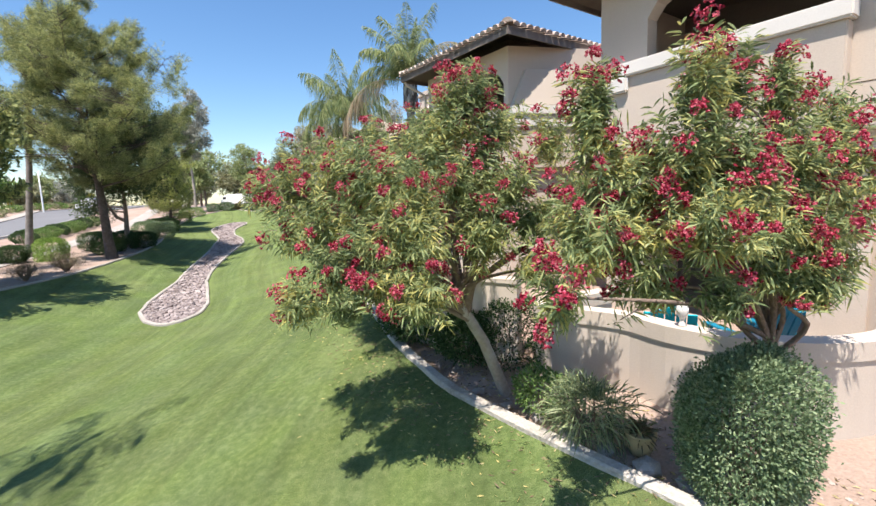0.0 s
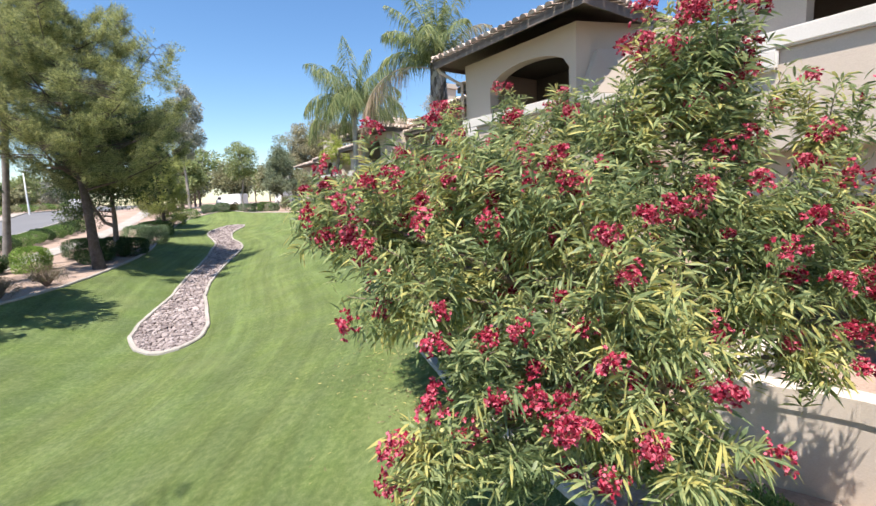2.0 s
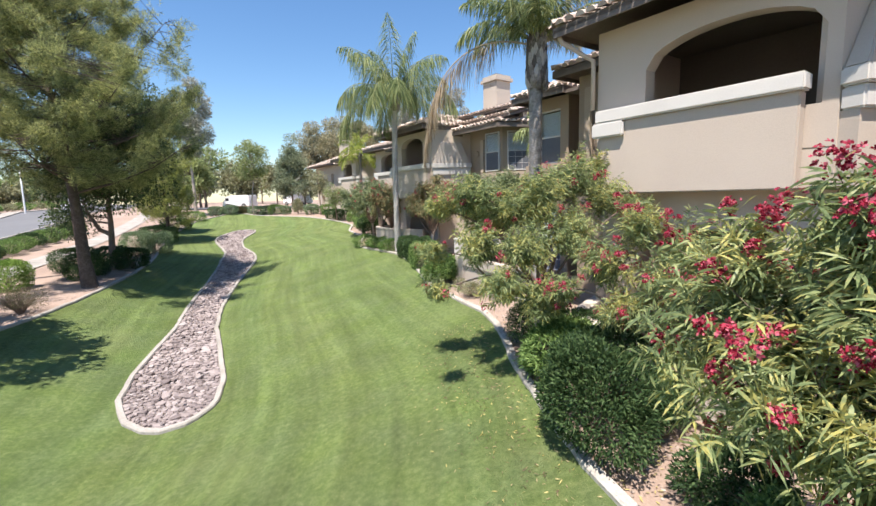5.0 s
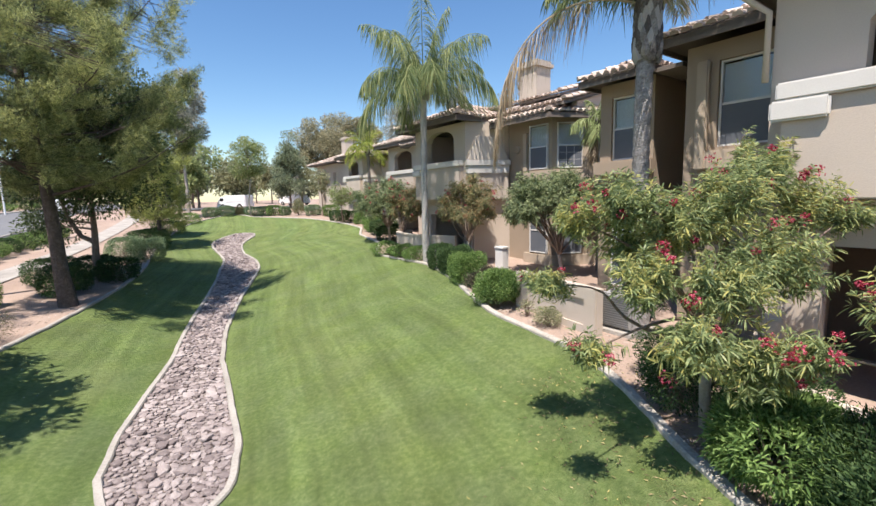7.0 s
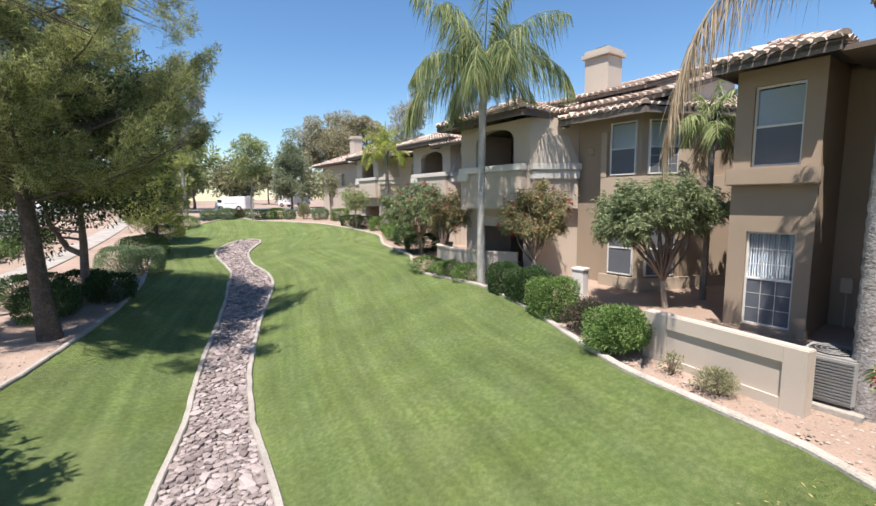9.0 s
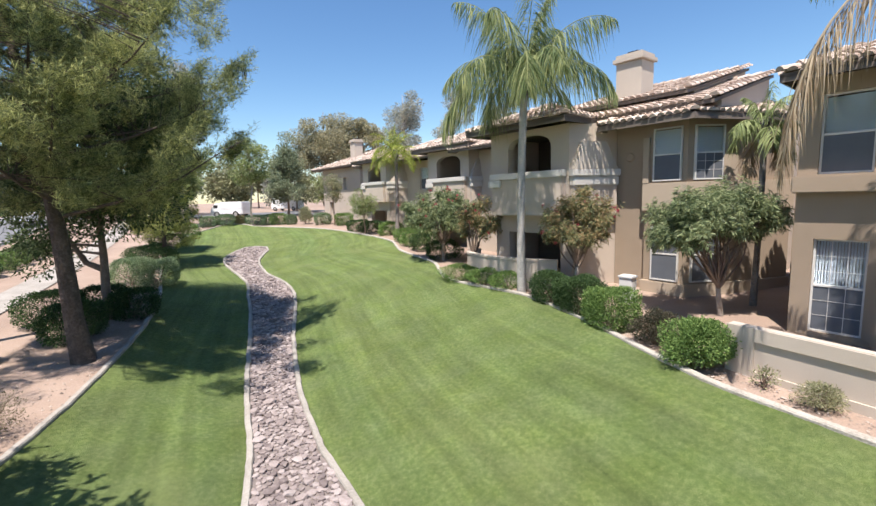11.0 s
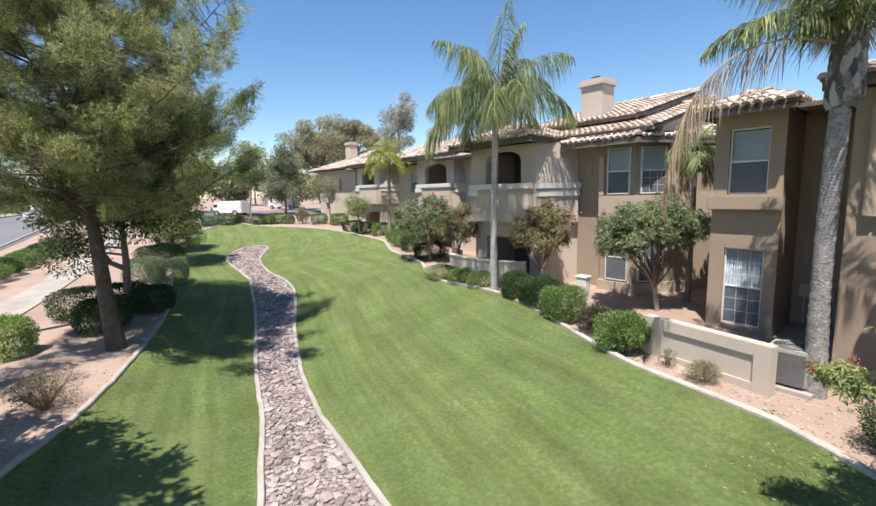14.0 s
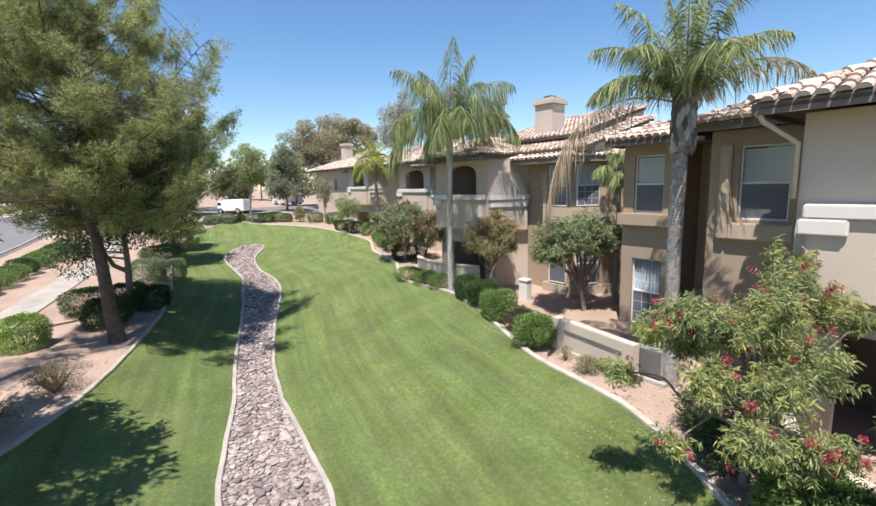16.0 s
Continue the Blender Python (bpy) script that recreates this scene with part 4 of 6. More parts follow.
# ---- plants ----
def blob_points(rng, n, centre, radii, shell=0.55, lumps=9, lump=0.35):
    """Points in a lumpy ellipsoid, most of them near its skin."""
    d = unit(rng.normal(size=(n, 3)))
    bumps = unit(rng.normal(size=(lumps, 3)))
    amp = rng.uniform(-0.6, 1.0, lumps)
    k = 1 + lump * (np.exp(6 * (d @ bumps.T - 1)) * amp).sum(1)
    r = (shell + (1 - shell) * rng.random(n) ** 0.7) * k
    return np.asarray(centre) + d * r[:, None] * np.asarray(radii), d


def flowers(pos, way, rng, size=0.04, petals=5):
    """Small five-petalled blooms; each petal a bent leaf."""
    n = len(pos)
    way = unit(way)
    s1 = unit(np.cross(way, unit(rng.normal(size=(n, 3)))))
    s2 = np.cross(way, s1)
    P, W = [], []
    for k in range(petals):
        a = 2 * math.pi * k / petals
        P.append(pos)
        W.append(s1 * math.cos(a) + s2 * math.sin(a) + way * 0.45)
    return leaves(np.concatenate(P), np.concatenate(W), size, size * 0.85, rng, 0.1, full=False)


def lobes_in(centre, radii, n, seed, r=0.42, tips=70):
    """Foliage lobes spread over an ellipsoid crown, with gaps between them."""
    rng = np.random.default_rng(seed)
    out, tries = [], 0
    while len(out) < n and tries < 4000:
        tries += 1
        d = unit(rng.normal(size=3))
        if d[2] < -0.55:
            continue
        c = np.asarray(centre) + d * np.asarray(radii) * rng.uniform(0.35, 0.85)
        if all(np.linalg.norm(c - q[0]) > r * 0.95 for q in out):
            k = rng.uniform(0.75, 1.2)
            out.append((tuple(c), (r * k, r * k, r * k * rng.uniform(0.75, 1.1)), int(tips * k)))
    return out


def oleander(base, fork, lobes, seed, bloom=0.25, leaf=None, per=30, size=0.118, wide=0.125, group="oleanders along the building", label="", name="oleander", stem_r=0.07, twig_every=5, heads=18):
    """A leaning trunk whose limbs each carry a lobe of shoots; leaf whorls up every shoot, flower heads at the tips. Lobes: (centre, radii, shoots)."""
    rng = np.random.default_rng(seed)
    leaf = leaf or M_OLE
    bz = ground_z(*base)
    here = np.array([base[0], base[1], bz])
    ob = thing(name, label or "oleander tree with narrow green leaves and crimson flower clusters", "tree", pose(*here), group)
    fk = np.array(fork) - here
    trunk = tube([(0, 0, -0.15), fk * 0.5 + rng.normal(0, 0.04, 3), fk], [stem_r * 1.2, stem_r, stem_r * 0.8], 9)
    mesh_part("trunk", *trunk, M_PALE, ob, "leaning grey-brown stem", smooth=True)
    mid = np.mean([l[0] for l in lobes], axis=0) - here
    T, S, D, out_ = [], [], [], []
    twigs = []
    for c, r, n in lobes:
        c = np.array(c) - here
        r = np.asarray(r if np.ndim(r) else (r, r, r), float)
        start = fk * rng.uniform(0.75, 1.0)
        far = np.linalg.norm(c - start)
        root = c - unit(c - start) * r.mean() * 0.35
        m1 = start * 0.66 + root * 0.34 + [0, 0, 0.10 * far] + rng.normal(0, 0.05 * far, 3)
        m2 = start * 0.3 + root * 0.7 + [0, 0, 0.10 * far] + rng.normal(0, 0.04 * far, 3)
        line = np.array([start, m1, m2, root])
        s5 = np.linspace(0, 3, 12)
        fine = np.stack([smooth_interp(s5, np.arange(4.0), line[:, k]) for k in range(3)], 1)
        v, f = tube(fine, np.linspace(min(0.034, stem_r * 0.5), 0.008, 12), 6)
        mesh_part("limb", v, f, M_BARK, ob, smooth=True)
        tip, d = blob_points(rng, n, c, r, 0.25, 8, 0.4)
        st = unit(d * 0.8 + unit(c - mid) * 0.35 + np.array([0, 0, 0.55]) + rng.normal(0, 0.3, (n, 3)))
        for k in range(0, n, twig_every):
            q = tip[k] - st[k] * 0.2
            twigs.append(([root, (root + q) / 2 + rng.normal(0, 0.03, 3), q, tip[k]], [0.007, 0.005, 0.004, 0.002]))
        T.append(tip)
        S.append(st)
        D.append(d)
        out_.append(np.linalg.norm((tip - c) / r, axis=1) + 0.25 * ((tip - mid) @ unit(c - mid) > (c - mid) @ unit(c - mid)))
    v, f = tubes(twigs, 4)
    tagged(mesh_part("twig", v, f, M_BARK, ob), kind="stuff")
    tip, stem, d, far = np.concatenate(T), np.concatenate(S), np.concatenate(D), np.concatenate(out_)
    n = len(tip)
    along = rng.uniform(-0.30, 0.05, (n, per))
    pos = tip[:, None] + stem[:, None] * along[..., None]
    side = rng.normal(size=(n, per, 3))
    side -= (side * stem[:, None]).sum(-1, keepdims=True) * stem[:, None]
    way = unit(side) * (0.9 + 0.5 * rng.random((n, per, 1))) + stem[:, None] * (0.75 + along[..., None] * 1.2)
    v, f = leaves(pos.reshape(-1, 3), way.reshape(-1, 3), size, size * wide, rng, 0.45)
    tagged(mesh_part("foliage", v, f, leaf, ob, "dense whorls of narrow green and yellowing leaves"), kind="stuff")
    if bloom:
        pick = (rng.random(n) < bloom) & (far > 0.62)
        b, w = tip[pick] + stem[pick] * 0.07, stem[pick]
        k = heads + 14
        ball = unit(rng.normal(size=(len(b), k, 3)) + w[:, None] * 0.9) * rng.uniform(0.03, 0.085, (len(b), k, 1)) * rng.uniform(0.55, 1.3, (len(b), 1, 1))
        v, f = flowers((b[:, None] + ball).reshape(-1, 3), (ball * 9 + w[:, None] * 0.4 + rng.normal(0, 0.45, ball.shape)).reshape(-1, 3), rng, 0.021)
        tagged(mesh_part("blossom", v, f, M_RED, ob, "clusters of crimson flowers"), kind="stuff")
    return ob


def shrub(name, label, at, radii, leaf, seed, n=5000, size=0.05, aspect=0.45, boxy=1.0, group="shrubs", droop=0.15, sticks=10, shell=0.7, z=None, turn=0.0):
    rng = np.random.default_rng(seed)
    bz = ground_z(*at) if z is None else z
    ob = thing(name, label, "shrub", pose(at[0], at[1], bz + 0.03, 0, 0, turn), group)
    d = unit(rng.normal(size=(n, 3)))
    d = np.where(d[:, 2:] < -0.8, d * [1, 1, -1], d)
    if boxy > 1:
        d2 = d / (np.abs(d) ** boxy).sum(1, keepdims=True) ** (1 / boxy)
    else:
        d2 = d
    lum = unit(rng.normal(size=(26, 3)))
    amp = rng.uniform(-0.9, 1, 26)
    k = 1 + (0.30 if boxy <= 1 else 0.17) * (np.exp(12 * (d @ lum.T - 1)) * amp).sum(1)
    r = (shell + (1 - shell) * rng.random(n) ** 0.6) * k * (1 + 0.05 * rng.normal(size=n) * (rng.random(n) < 0.3))
    pos = d2 * r[:, None] * np.asarray(radii) + [0, 0, radii[2] * 0.95]
    way = d + rng.normal(0, 0.7, (n, 3)) + [0, 0, 0.35]
    v, f = leaves(pos, way, size, size * aspect, rng, droop, full=size > 0.09)
    tagged(mesh_part("foliage", v, f, leaf, ob), kind="stuff")
    many = []
    for _ in range(sticks):
        a, s = rng.uniform(0, 2 * math.pi), rng.uniform(0.2, 0.8)
        q = np.array([math.cos(a) * radii[0] * s, math.sin(a) * radii[1] * s, radii[2] * rng.uniform(0.9, 1.7)])
        many.append(([(0, 0, -0.08), q * 0.5 + rng.normal(0, 0.04, 3), q], [0.018, 0.012, 0.005]))
    v, f = tubes(many, 5)
    mesh_part("stem", v, f, M_BARK, ob)
    return ob


def broad_tree(name, label, at, height, crown_r, crown_h, leaf, seed, n=9000, size=0.16, aspect=0.4, trunk_r=0.16, bark=None, lean=(0, 0), clumps=28, group="trees", up=0.2, droop=0.2, category="tree", cone=False, fork_to=None):
    """A tapered trunk with limbs, and a crown of clumps with gaps."""
    rng = np.random.default_rng(seed)
    bz = ground_z(*at)
    ob = thing(name, label, category, pose(at[0], at[1], bz), group)
    bark = bark or M_BARK
    fork = np.array([lean[0] * 0.5, lean[1] * 0.5, (height - crown_h) * 0.9])
    top = np.array([lean[0], lean[1], height * 0.93])
    many = [([(0, 0, -0.15), fork * 0.5 + rng.normal(0, 0.06, 3), fork, (fork + top) / 2 + rng.normal(0, 0.15, 3), top], [trunk_r * 1.15, trunk_r * 0.9, trunk_r * 0.75, trunk_r * 0.4, 0.03])]
    mid = np.array([lean[0], lean[1], height - crown_h / 2])
    cl, _ = blob_points(rng, clumps, mid, (crown_r * 0.72, crown_r * 0.72, crown_h * 0.42), 0.35, 7, 0.4)
    if cone:
        s = np.clip((cl[:, 2] - height + crown_h) / crown_h, 0, 1)
        cl[:, :2] *= (1.5 - 1.35 * s)[:, None]
    if fork_to:
        q = np.array(fork_to)
        cl = np.concatenate([cl, q + [[-0.9, 0.0, -0.5], [-1.4, 0.2, -0.1], [-0.3, 0.1, 0.4]]])
        clumps = len(cl)
        many.append(([fork * 0.8, fork * 0.8 + (q - fork * 0.8) * [0.55, 0.5, 0.25], q, q + [-0.5, 0.1, 1.6]], [trunk_r * 0.7, trunk_r * 0.6, trunk_r * 0.45, 0.04]))
    for c in cl:
        s = fork + (top - fork) * np.clip((c[2] - fork[2]) / max(0.1, top[2] - fork[2]) * 0.7, 0, 0.9)
        m = (s + c) / 2 + rng.normal(0, 0.12, 3) + [0, 0, -0.1]
        many.append(([s, m, c], [trunk_r * 0.34, trunk_r * 0.2, 0.02]))
    v, f = tubes(many, 7)
    mesh_part("trunk", v, f, bark, ob, smooth=True)
    which = rng.integers(0, clumps, n)
    rad = crown_r * rng.uniform(0.2, 0.42, clumps)
    d = unit(rng.normal(size=(n, 3)))
    pos = cl[which] + d * (rad[which] * rng.random(n) ** 0.45)[:, None] * [1, 1, 0.75]
    way = d + rng.normal(0, 0.6, (n, 3)) + [0, 0, up]
    v, f = leaves(pos, way, size, size * aspect, rng, droop, full=False)
    tagged(mesh_part("crown", v, f, leaf, ob), kind="stuff")
    return ob


def pine(at, height, reach, seed, label, name="pine_tree", tufts=13000, lean=(0, 0), low=2.6, leaf=None, trunk_r=0.24, needles=13, nlen=0.22, nw=0.03, group="pines on the verge", east=0.0):
    rng = np.random.default_rng(seed)
    bz = ground_z(*at)
    ob = thing(name, label, "tree", pose(at[0], at[1], bz), group)
    H = height

    def axis(z):
        s = z / H
        return np.array([lean[0] * s ** 0.6 + 0.18 * math.sin(s * 5), lean[1] * s + 0.12 * math.sin(s * 4 + 1), z])

    zs = np.linspace(0, H, 12)
    many = [([axis(z) - ([0, 0, 0.2] if z == 0 else [0, 0, 0]) for z in zs], [trunk_r * (1.25 if k == 0 else (1 - 0.92 * z / H)) for k, z in enumerate(zs)])]
    spots, ways = [], []
    limbs = 62
    for k in range(limbs):
        z = low + (H - low) * (k / limbs) ** 0.85
        a = k * 2.4 + rng.uniform(-0.4, 0.4)
        s = (z - low) / (H - low)
        L = reach * (0.62 + 0.5 * math.sin(math.pi * min(1, s * 0.9 + 0.18))) * (1 - 0.55 * s ** 2) * rng.uniform(0.65, 1.1) * (1 + east * max(0.0, math.cos(a)))
        o = axis(z)
        out = np.array([math.cos(a), math.sin(a), 0])
        rise = rng.uniform(0.15, 0.5) + 0.35 * s
        pts = [o, o + out * L * 0.4 + [0, 0, L * rise * 0.25], o + out * L * 0.75 + [0, 0, L * rise * 0.6], o + out * L + [0, 0, L * rise]]
        r = trunk_r * 0.22 * (1 - 0.6 * s)
        many.append((pts, [r, r * 0.7, r * 0.4, 0.012]))
        m = max(6, int(tufts / limbs * (L / reach) ** 1.3))
        side = np.array([-out[1], out[0], 0])
        cl = max(4, int(9 * L / reach))
        cu = rng.uniform(0.3, 1.05, cl)
        cs = L * 0.27 * rng.normal(0, 1, cl) * (1.15 - 0.5 * cu)
        ch = rng.normal(0.06, 0.14, cl) * L * 0.5
        w = rng.integers(0, cl, m)
        u = cu[w] + rng.normal(0, 0.055, m)
        spread = cs[w] + rng.normal(0, 0.24, m)
        lift = ch[w] + rng.normal(0, 0.15, m)
        p = o + out * (u * L)[:, None] + side * spread[:, None] + np.array([0, 0, 1]) * (L * rise * np.abs(u) ** 1.5 + lift)[:, None]
        spots.append(p)
        ways.append(unit(out * 0.6 + side * np.sign(spread)[:, None] * 0.5 + np.array([0, 0, 0.75]) + rng.normal(0, 0.3, (m, 3))))
        for j in range(0, m, 14):
            q = pts[1] + (pts[3] - pts[1]) * max(0, u[j] - 0.4) / 0.6
            many.append(([q, (q + p[j]) / 2 + rng.normal(0, 0.04, 3), p[j]], [0.012, 0.008, 0.004]))
    v, f = tubes(many, 6)
    mesh_part("trunk", v, f, M_PINEBARK, ob, "rough dark grey-brown trunk and limbs", smooth=True)
    P, W = np.concatenate(spots), np.concatenate(ways)
    n = len(P)
    along = rng.uniform(-0.22, 0.06, (n, needles))
    pos = P[:, None] + W[:, None] * along[..., None]
    way = W[:, None] * 0.7 + rng.normal(0, 0.55, (n, needles, 3))
    v, f = leaves(pos.reshape(-1, 3), way.reshape(-1, 3), nlen, nw, rng, 0.12, full=False)
    tagged(mesh_part("crown", v, f, leaf or M_PINE, ob, "tufts of grey-green needles"), kind="stuff")
    return ob


def palm(at, height, fronds, seed, label, frond_len=2.6, trunk_r=0.12, dead=4, leaflet=0.5, name="palm_tree", boot=1.0, leaf=None, group="palms", ragged=0.0, start=0.35, pairs=46, lw=0.028, hung=(), sag=1.0, bark=None, hang=0.0, low=0.0, faded=(), lean=0.0):
    """A feather palm: ringed trunk, overlapping old leaf bases under the crown, fronds with two rows of leaflets. hang: how far leaflets droop; low: the lowest frond's rise in degrees; faded: fronds that have dried."""
    rng = np.random.default_rng(seed)
    bz = ground_z(*at)
    ob = thing(name, label, "palm", pose(at[0], at[1], bz), group)
    pts, rad = [], []
    steps = max(8, int(height / 0.11))
    for k in range(steps + 1):
        s = k / steps
        pts.append((lean * s + 0.10 * math.sin(s * 2.4 + seed), 0.08 * math.sin(s * 3 + 1), -0.15 + (height + 0.15) * s))
        rad.append(trunk_r * (1.25 - 0.3 * min(1, s * 3)) * (1 + (0.06 if k % 2 else -0.03) + rng.uniform(-0.02, 0.02)))
    v, f = tube(pts, rad, 14)
    mesh_part("trunk", v, f, bark or M_PALMBARK, ob, "grey ringed palm trunk", smooth=True)
    top = np.array(pts[-1])
    if boot:
        many = []
        n = int(70 * boot ** 0.5)
        for k in range(n):
            a, u = k * 2.4, k / n
            o = np.array([math.cos(a), math.sin(a), 0])
            p = np.array([top[0], top[1], height - boot * (1 - u)]) + o * trunk_r * (0.95 - 0.35 * u)
            h = rng.uniform(0.9, 1.2)
            w = 0.42 * trunk_r + 0.012
            many.append(([p, p + o * 0.05 + [0, 0, 0.12 * h], p + o * (0.08 + 0.02 * u) + [0, 0, 0.26 * h], p + o * (0.10 + 0.03 * u) + [0, 0, 0.36 * h]], [w, w * 1.1, w * 0.7, 0.012]))
        v, f = tubes(many, 6)
        tagged(mesh_part("boot", v, f, M_BOOT, ob, "overlapping shaggy old leaf bases under the crown"), kind="stuff")

    def frond(nm, a, rise, L, mat, droop, leaflet=leaflet, pairs=pairs, hang=hang, lw=lw):
        o = np.array([math.cos(a), math.sin(a), 0])
        sd = np.array([-o[1], o[0], 0])
        p, d = top.copy(), o * math.cos(rise) + np.array([0, 0, math.sin(rise)])
        rach, n = [p.copy()], 18
        for k in range(n):
            p = p + d * L / n
            d = unit(d + np.array([0, 0, -droop * (0.35 + 1.3 * k / n)]) / n * 2.4)
            rach.append(p.copy())
        rach = np.array(rach)
        v1, f1 = tube(rach, [0.024 * (1 - 0.85 * k / n) + 0.003 for k in range(n + 1)], 5)
        s = np.linspace(0.2, 0.99, pairs)
        s = s[rng.random(pairs) > ragged]
        i = np.clip((s * n).astype(int), 0, n - 1)
        base = rach[i] + (rach[i + 1] - rach[i]) * (s * n - i)[:, None]
        tang = unit(rach[i + 1] - rach[i])
        ln = leaflet * np.sin(np.pi * np.clip(s * 0.85 + 0.12, 0, 1)) + 0.08
        B, W, Ls = [], [], []
        for sg in (-1, 1):
            B.append(base)
            W.append(sd * sg * (0.85 - 0.3 * hang) + tang * 0.5 + np.array([0, 0, 0.25 - 0.75 * hang]) + rng.normal(0, 0.2, (len(s), 3)))
            Ls.append(ln)
        v2, f2 = leaves(np.concatenate(B), np.concatenate(W), np.concatenate(Ls), lw, rng, 1.2 + hang)
        faces = [list(q) for q in f1] + (f2 + len(v1)).tolist()
        verts = [tuple(q) for q in v1] + v2.tolist()
        return mesh_part(nm, verts, faces, mat, ob)

    for k in range(fronds):
        s = k / fronds
        a = k * 2.4 + rng.uniform(-0.2, 0.2)
        frond("frond", a, math.radians(84 - (84 - low) * s ** 0.9) + rng.uniform(-0.1, 0.1), frond_len * rng.uniform(0.85, 1.08), M_FADED if k in faded else leaf or M_FROND, (0.7 + 0.7 * s) * sag)
    for k in range(dead):
        frond("dead_frond", start + k * 1.35, math.radians(rng.uniform(-25, 18)), frond_len * rng.uniform(0.85, 1.05), M_DEAD, 2.6)
    for a, rise, L, droop in hung:
        frond("dead_frond", a, math.radians(rise), L, M_DEAD, droop, 0.42, 230, 1.05, 0.014)
    return ob


# oleanders and trees along the building
oleander((1.38, 6.3), (0.72, 5.55, 0.62), (
    ((0.95, 5.4, 2.75), (0.42, 0.38, 0.42), 105), ((0.55, 5.5, 2.45), (0.36, 0.36, 0.36), 60), ((1.25, 5.6, 2.45), (0.36, 0.36, 0.3), 55), ((-0.5, 5.5, 2.15), (0.45, 0.42, 0.34), 85),
    ((-1.02, 5.35, 1.85), (0.42, 0.4, 0.36), 85), ((-1.42, 5.45, 1.95), (0.22, 0.25, 0.24), 30), ((-0.72, 5.05, 1.5), (0.42, 0.4, 0.34), 80), ((-0.62, 4.35, 0.82), (0.2, 0.2, 0.22), 30),
    ((-0.1, 5.3, 1.95), (0.42, 0.42, 0.4), 80), ((0.28, 5.0, 1.8), (0.44, 0.42, 0.4), 95), ((0.45, 4.75, 1.35), (0.42, 0.4, 0.36), 90), ((-0.15, 4.85, 1.2), (0.42, 0.38, 0.3), 80),
    ((0.1, 4.6, 0.92), (0.3, 0.3, 0.26), 50), ((0.52, 4.5, 0.85), (0.34, 0.3, 0.3), 60), ((0.95, 5.3, 2.0), (0.42, 0.4, 0.38), 90), ((1.35, 5.25, 1.8), (0.38, 0.36, 0.34), 75),
    ((1.15, 5.15, 1.35), (0.38, 0.36, 0.34), 75), ((1.72, 5.45, 1.5), (0.34, 0.34, 0.34), 60), ((1.85, 5.6, 2.35), (0.2, 0.22, 0.34), 35), ((1.65, 5.35, 0.95), (0.28, 0.28, 0.24), 35), ((0.1, 5.9, 1.5), (0.5, 0.45, 0.45), 70), ((-0.55, 5.9, 1.4), (0.45, 0.4, 0.4), 60),
    ((0.1, 6.5, 2.4), (0.4, 0.36, 0.34), 70), ((0.5, 6.6, 2.6), (0.4, 0.36, 0.3), 70), ((-0.3, 6.4, 2.1), (0.4, 0.38, 0.36), 70), ((0.1, 6.4, 1.75), (0.42, 0.4, 0.38), 60), ((0.75, 6.3, 2.1), (0.42, 0.4, 0.4), 60),
    ((2.1, 5.5, 1.75), (0.3, 0.3, 0.26), 40), ((2.15, 5.45, 1.3), (0.3, 0.3, 0.24), 38), ((2.4, 5.6, 1.5), (0.24, 0.24, 0.2), 24), ((-0.42, 4.62, 1.12), (0.22, 0.22, 0.22), 30), ((-0.25, 4.5, 0.78), (0.26, 0.24, 0.2), 34)), 11, 0.17, size=0.11, wide=0.135)
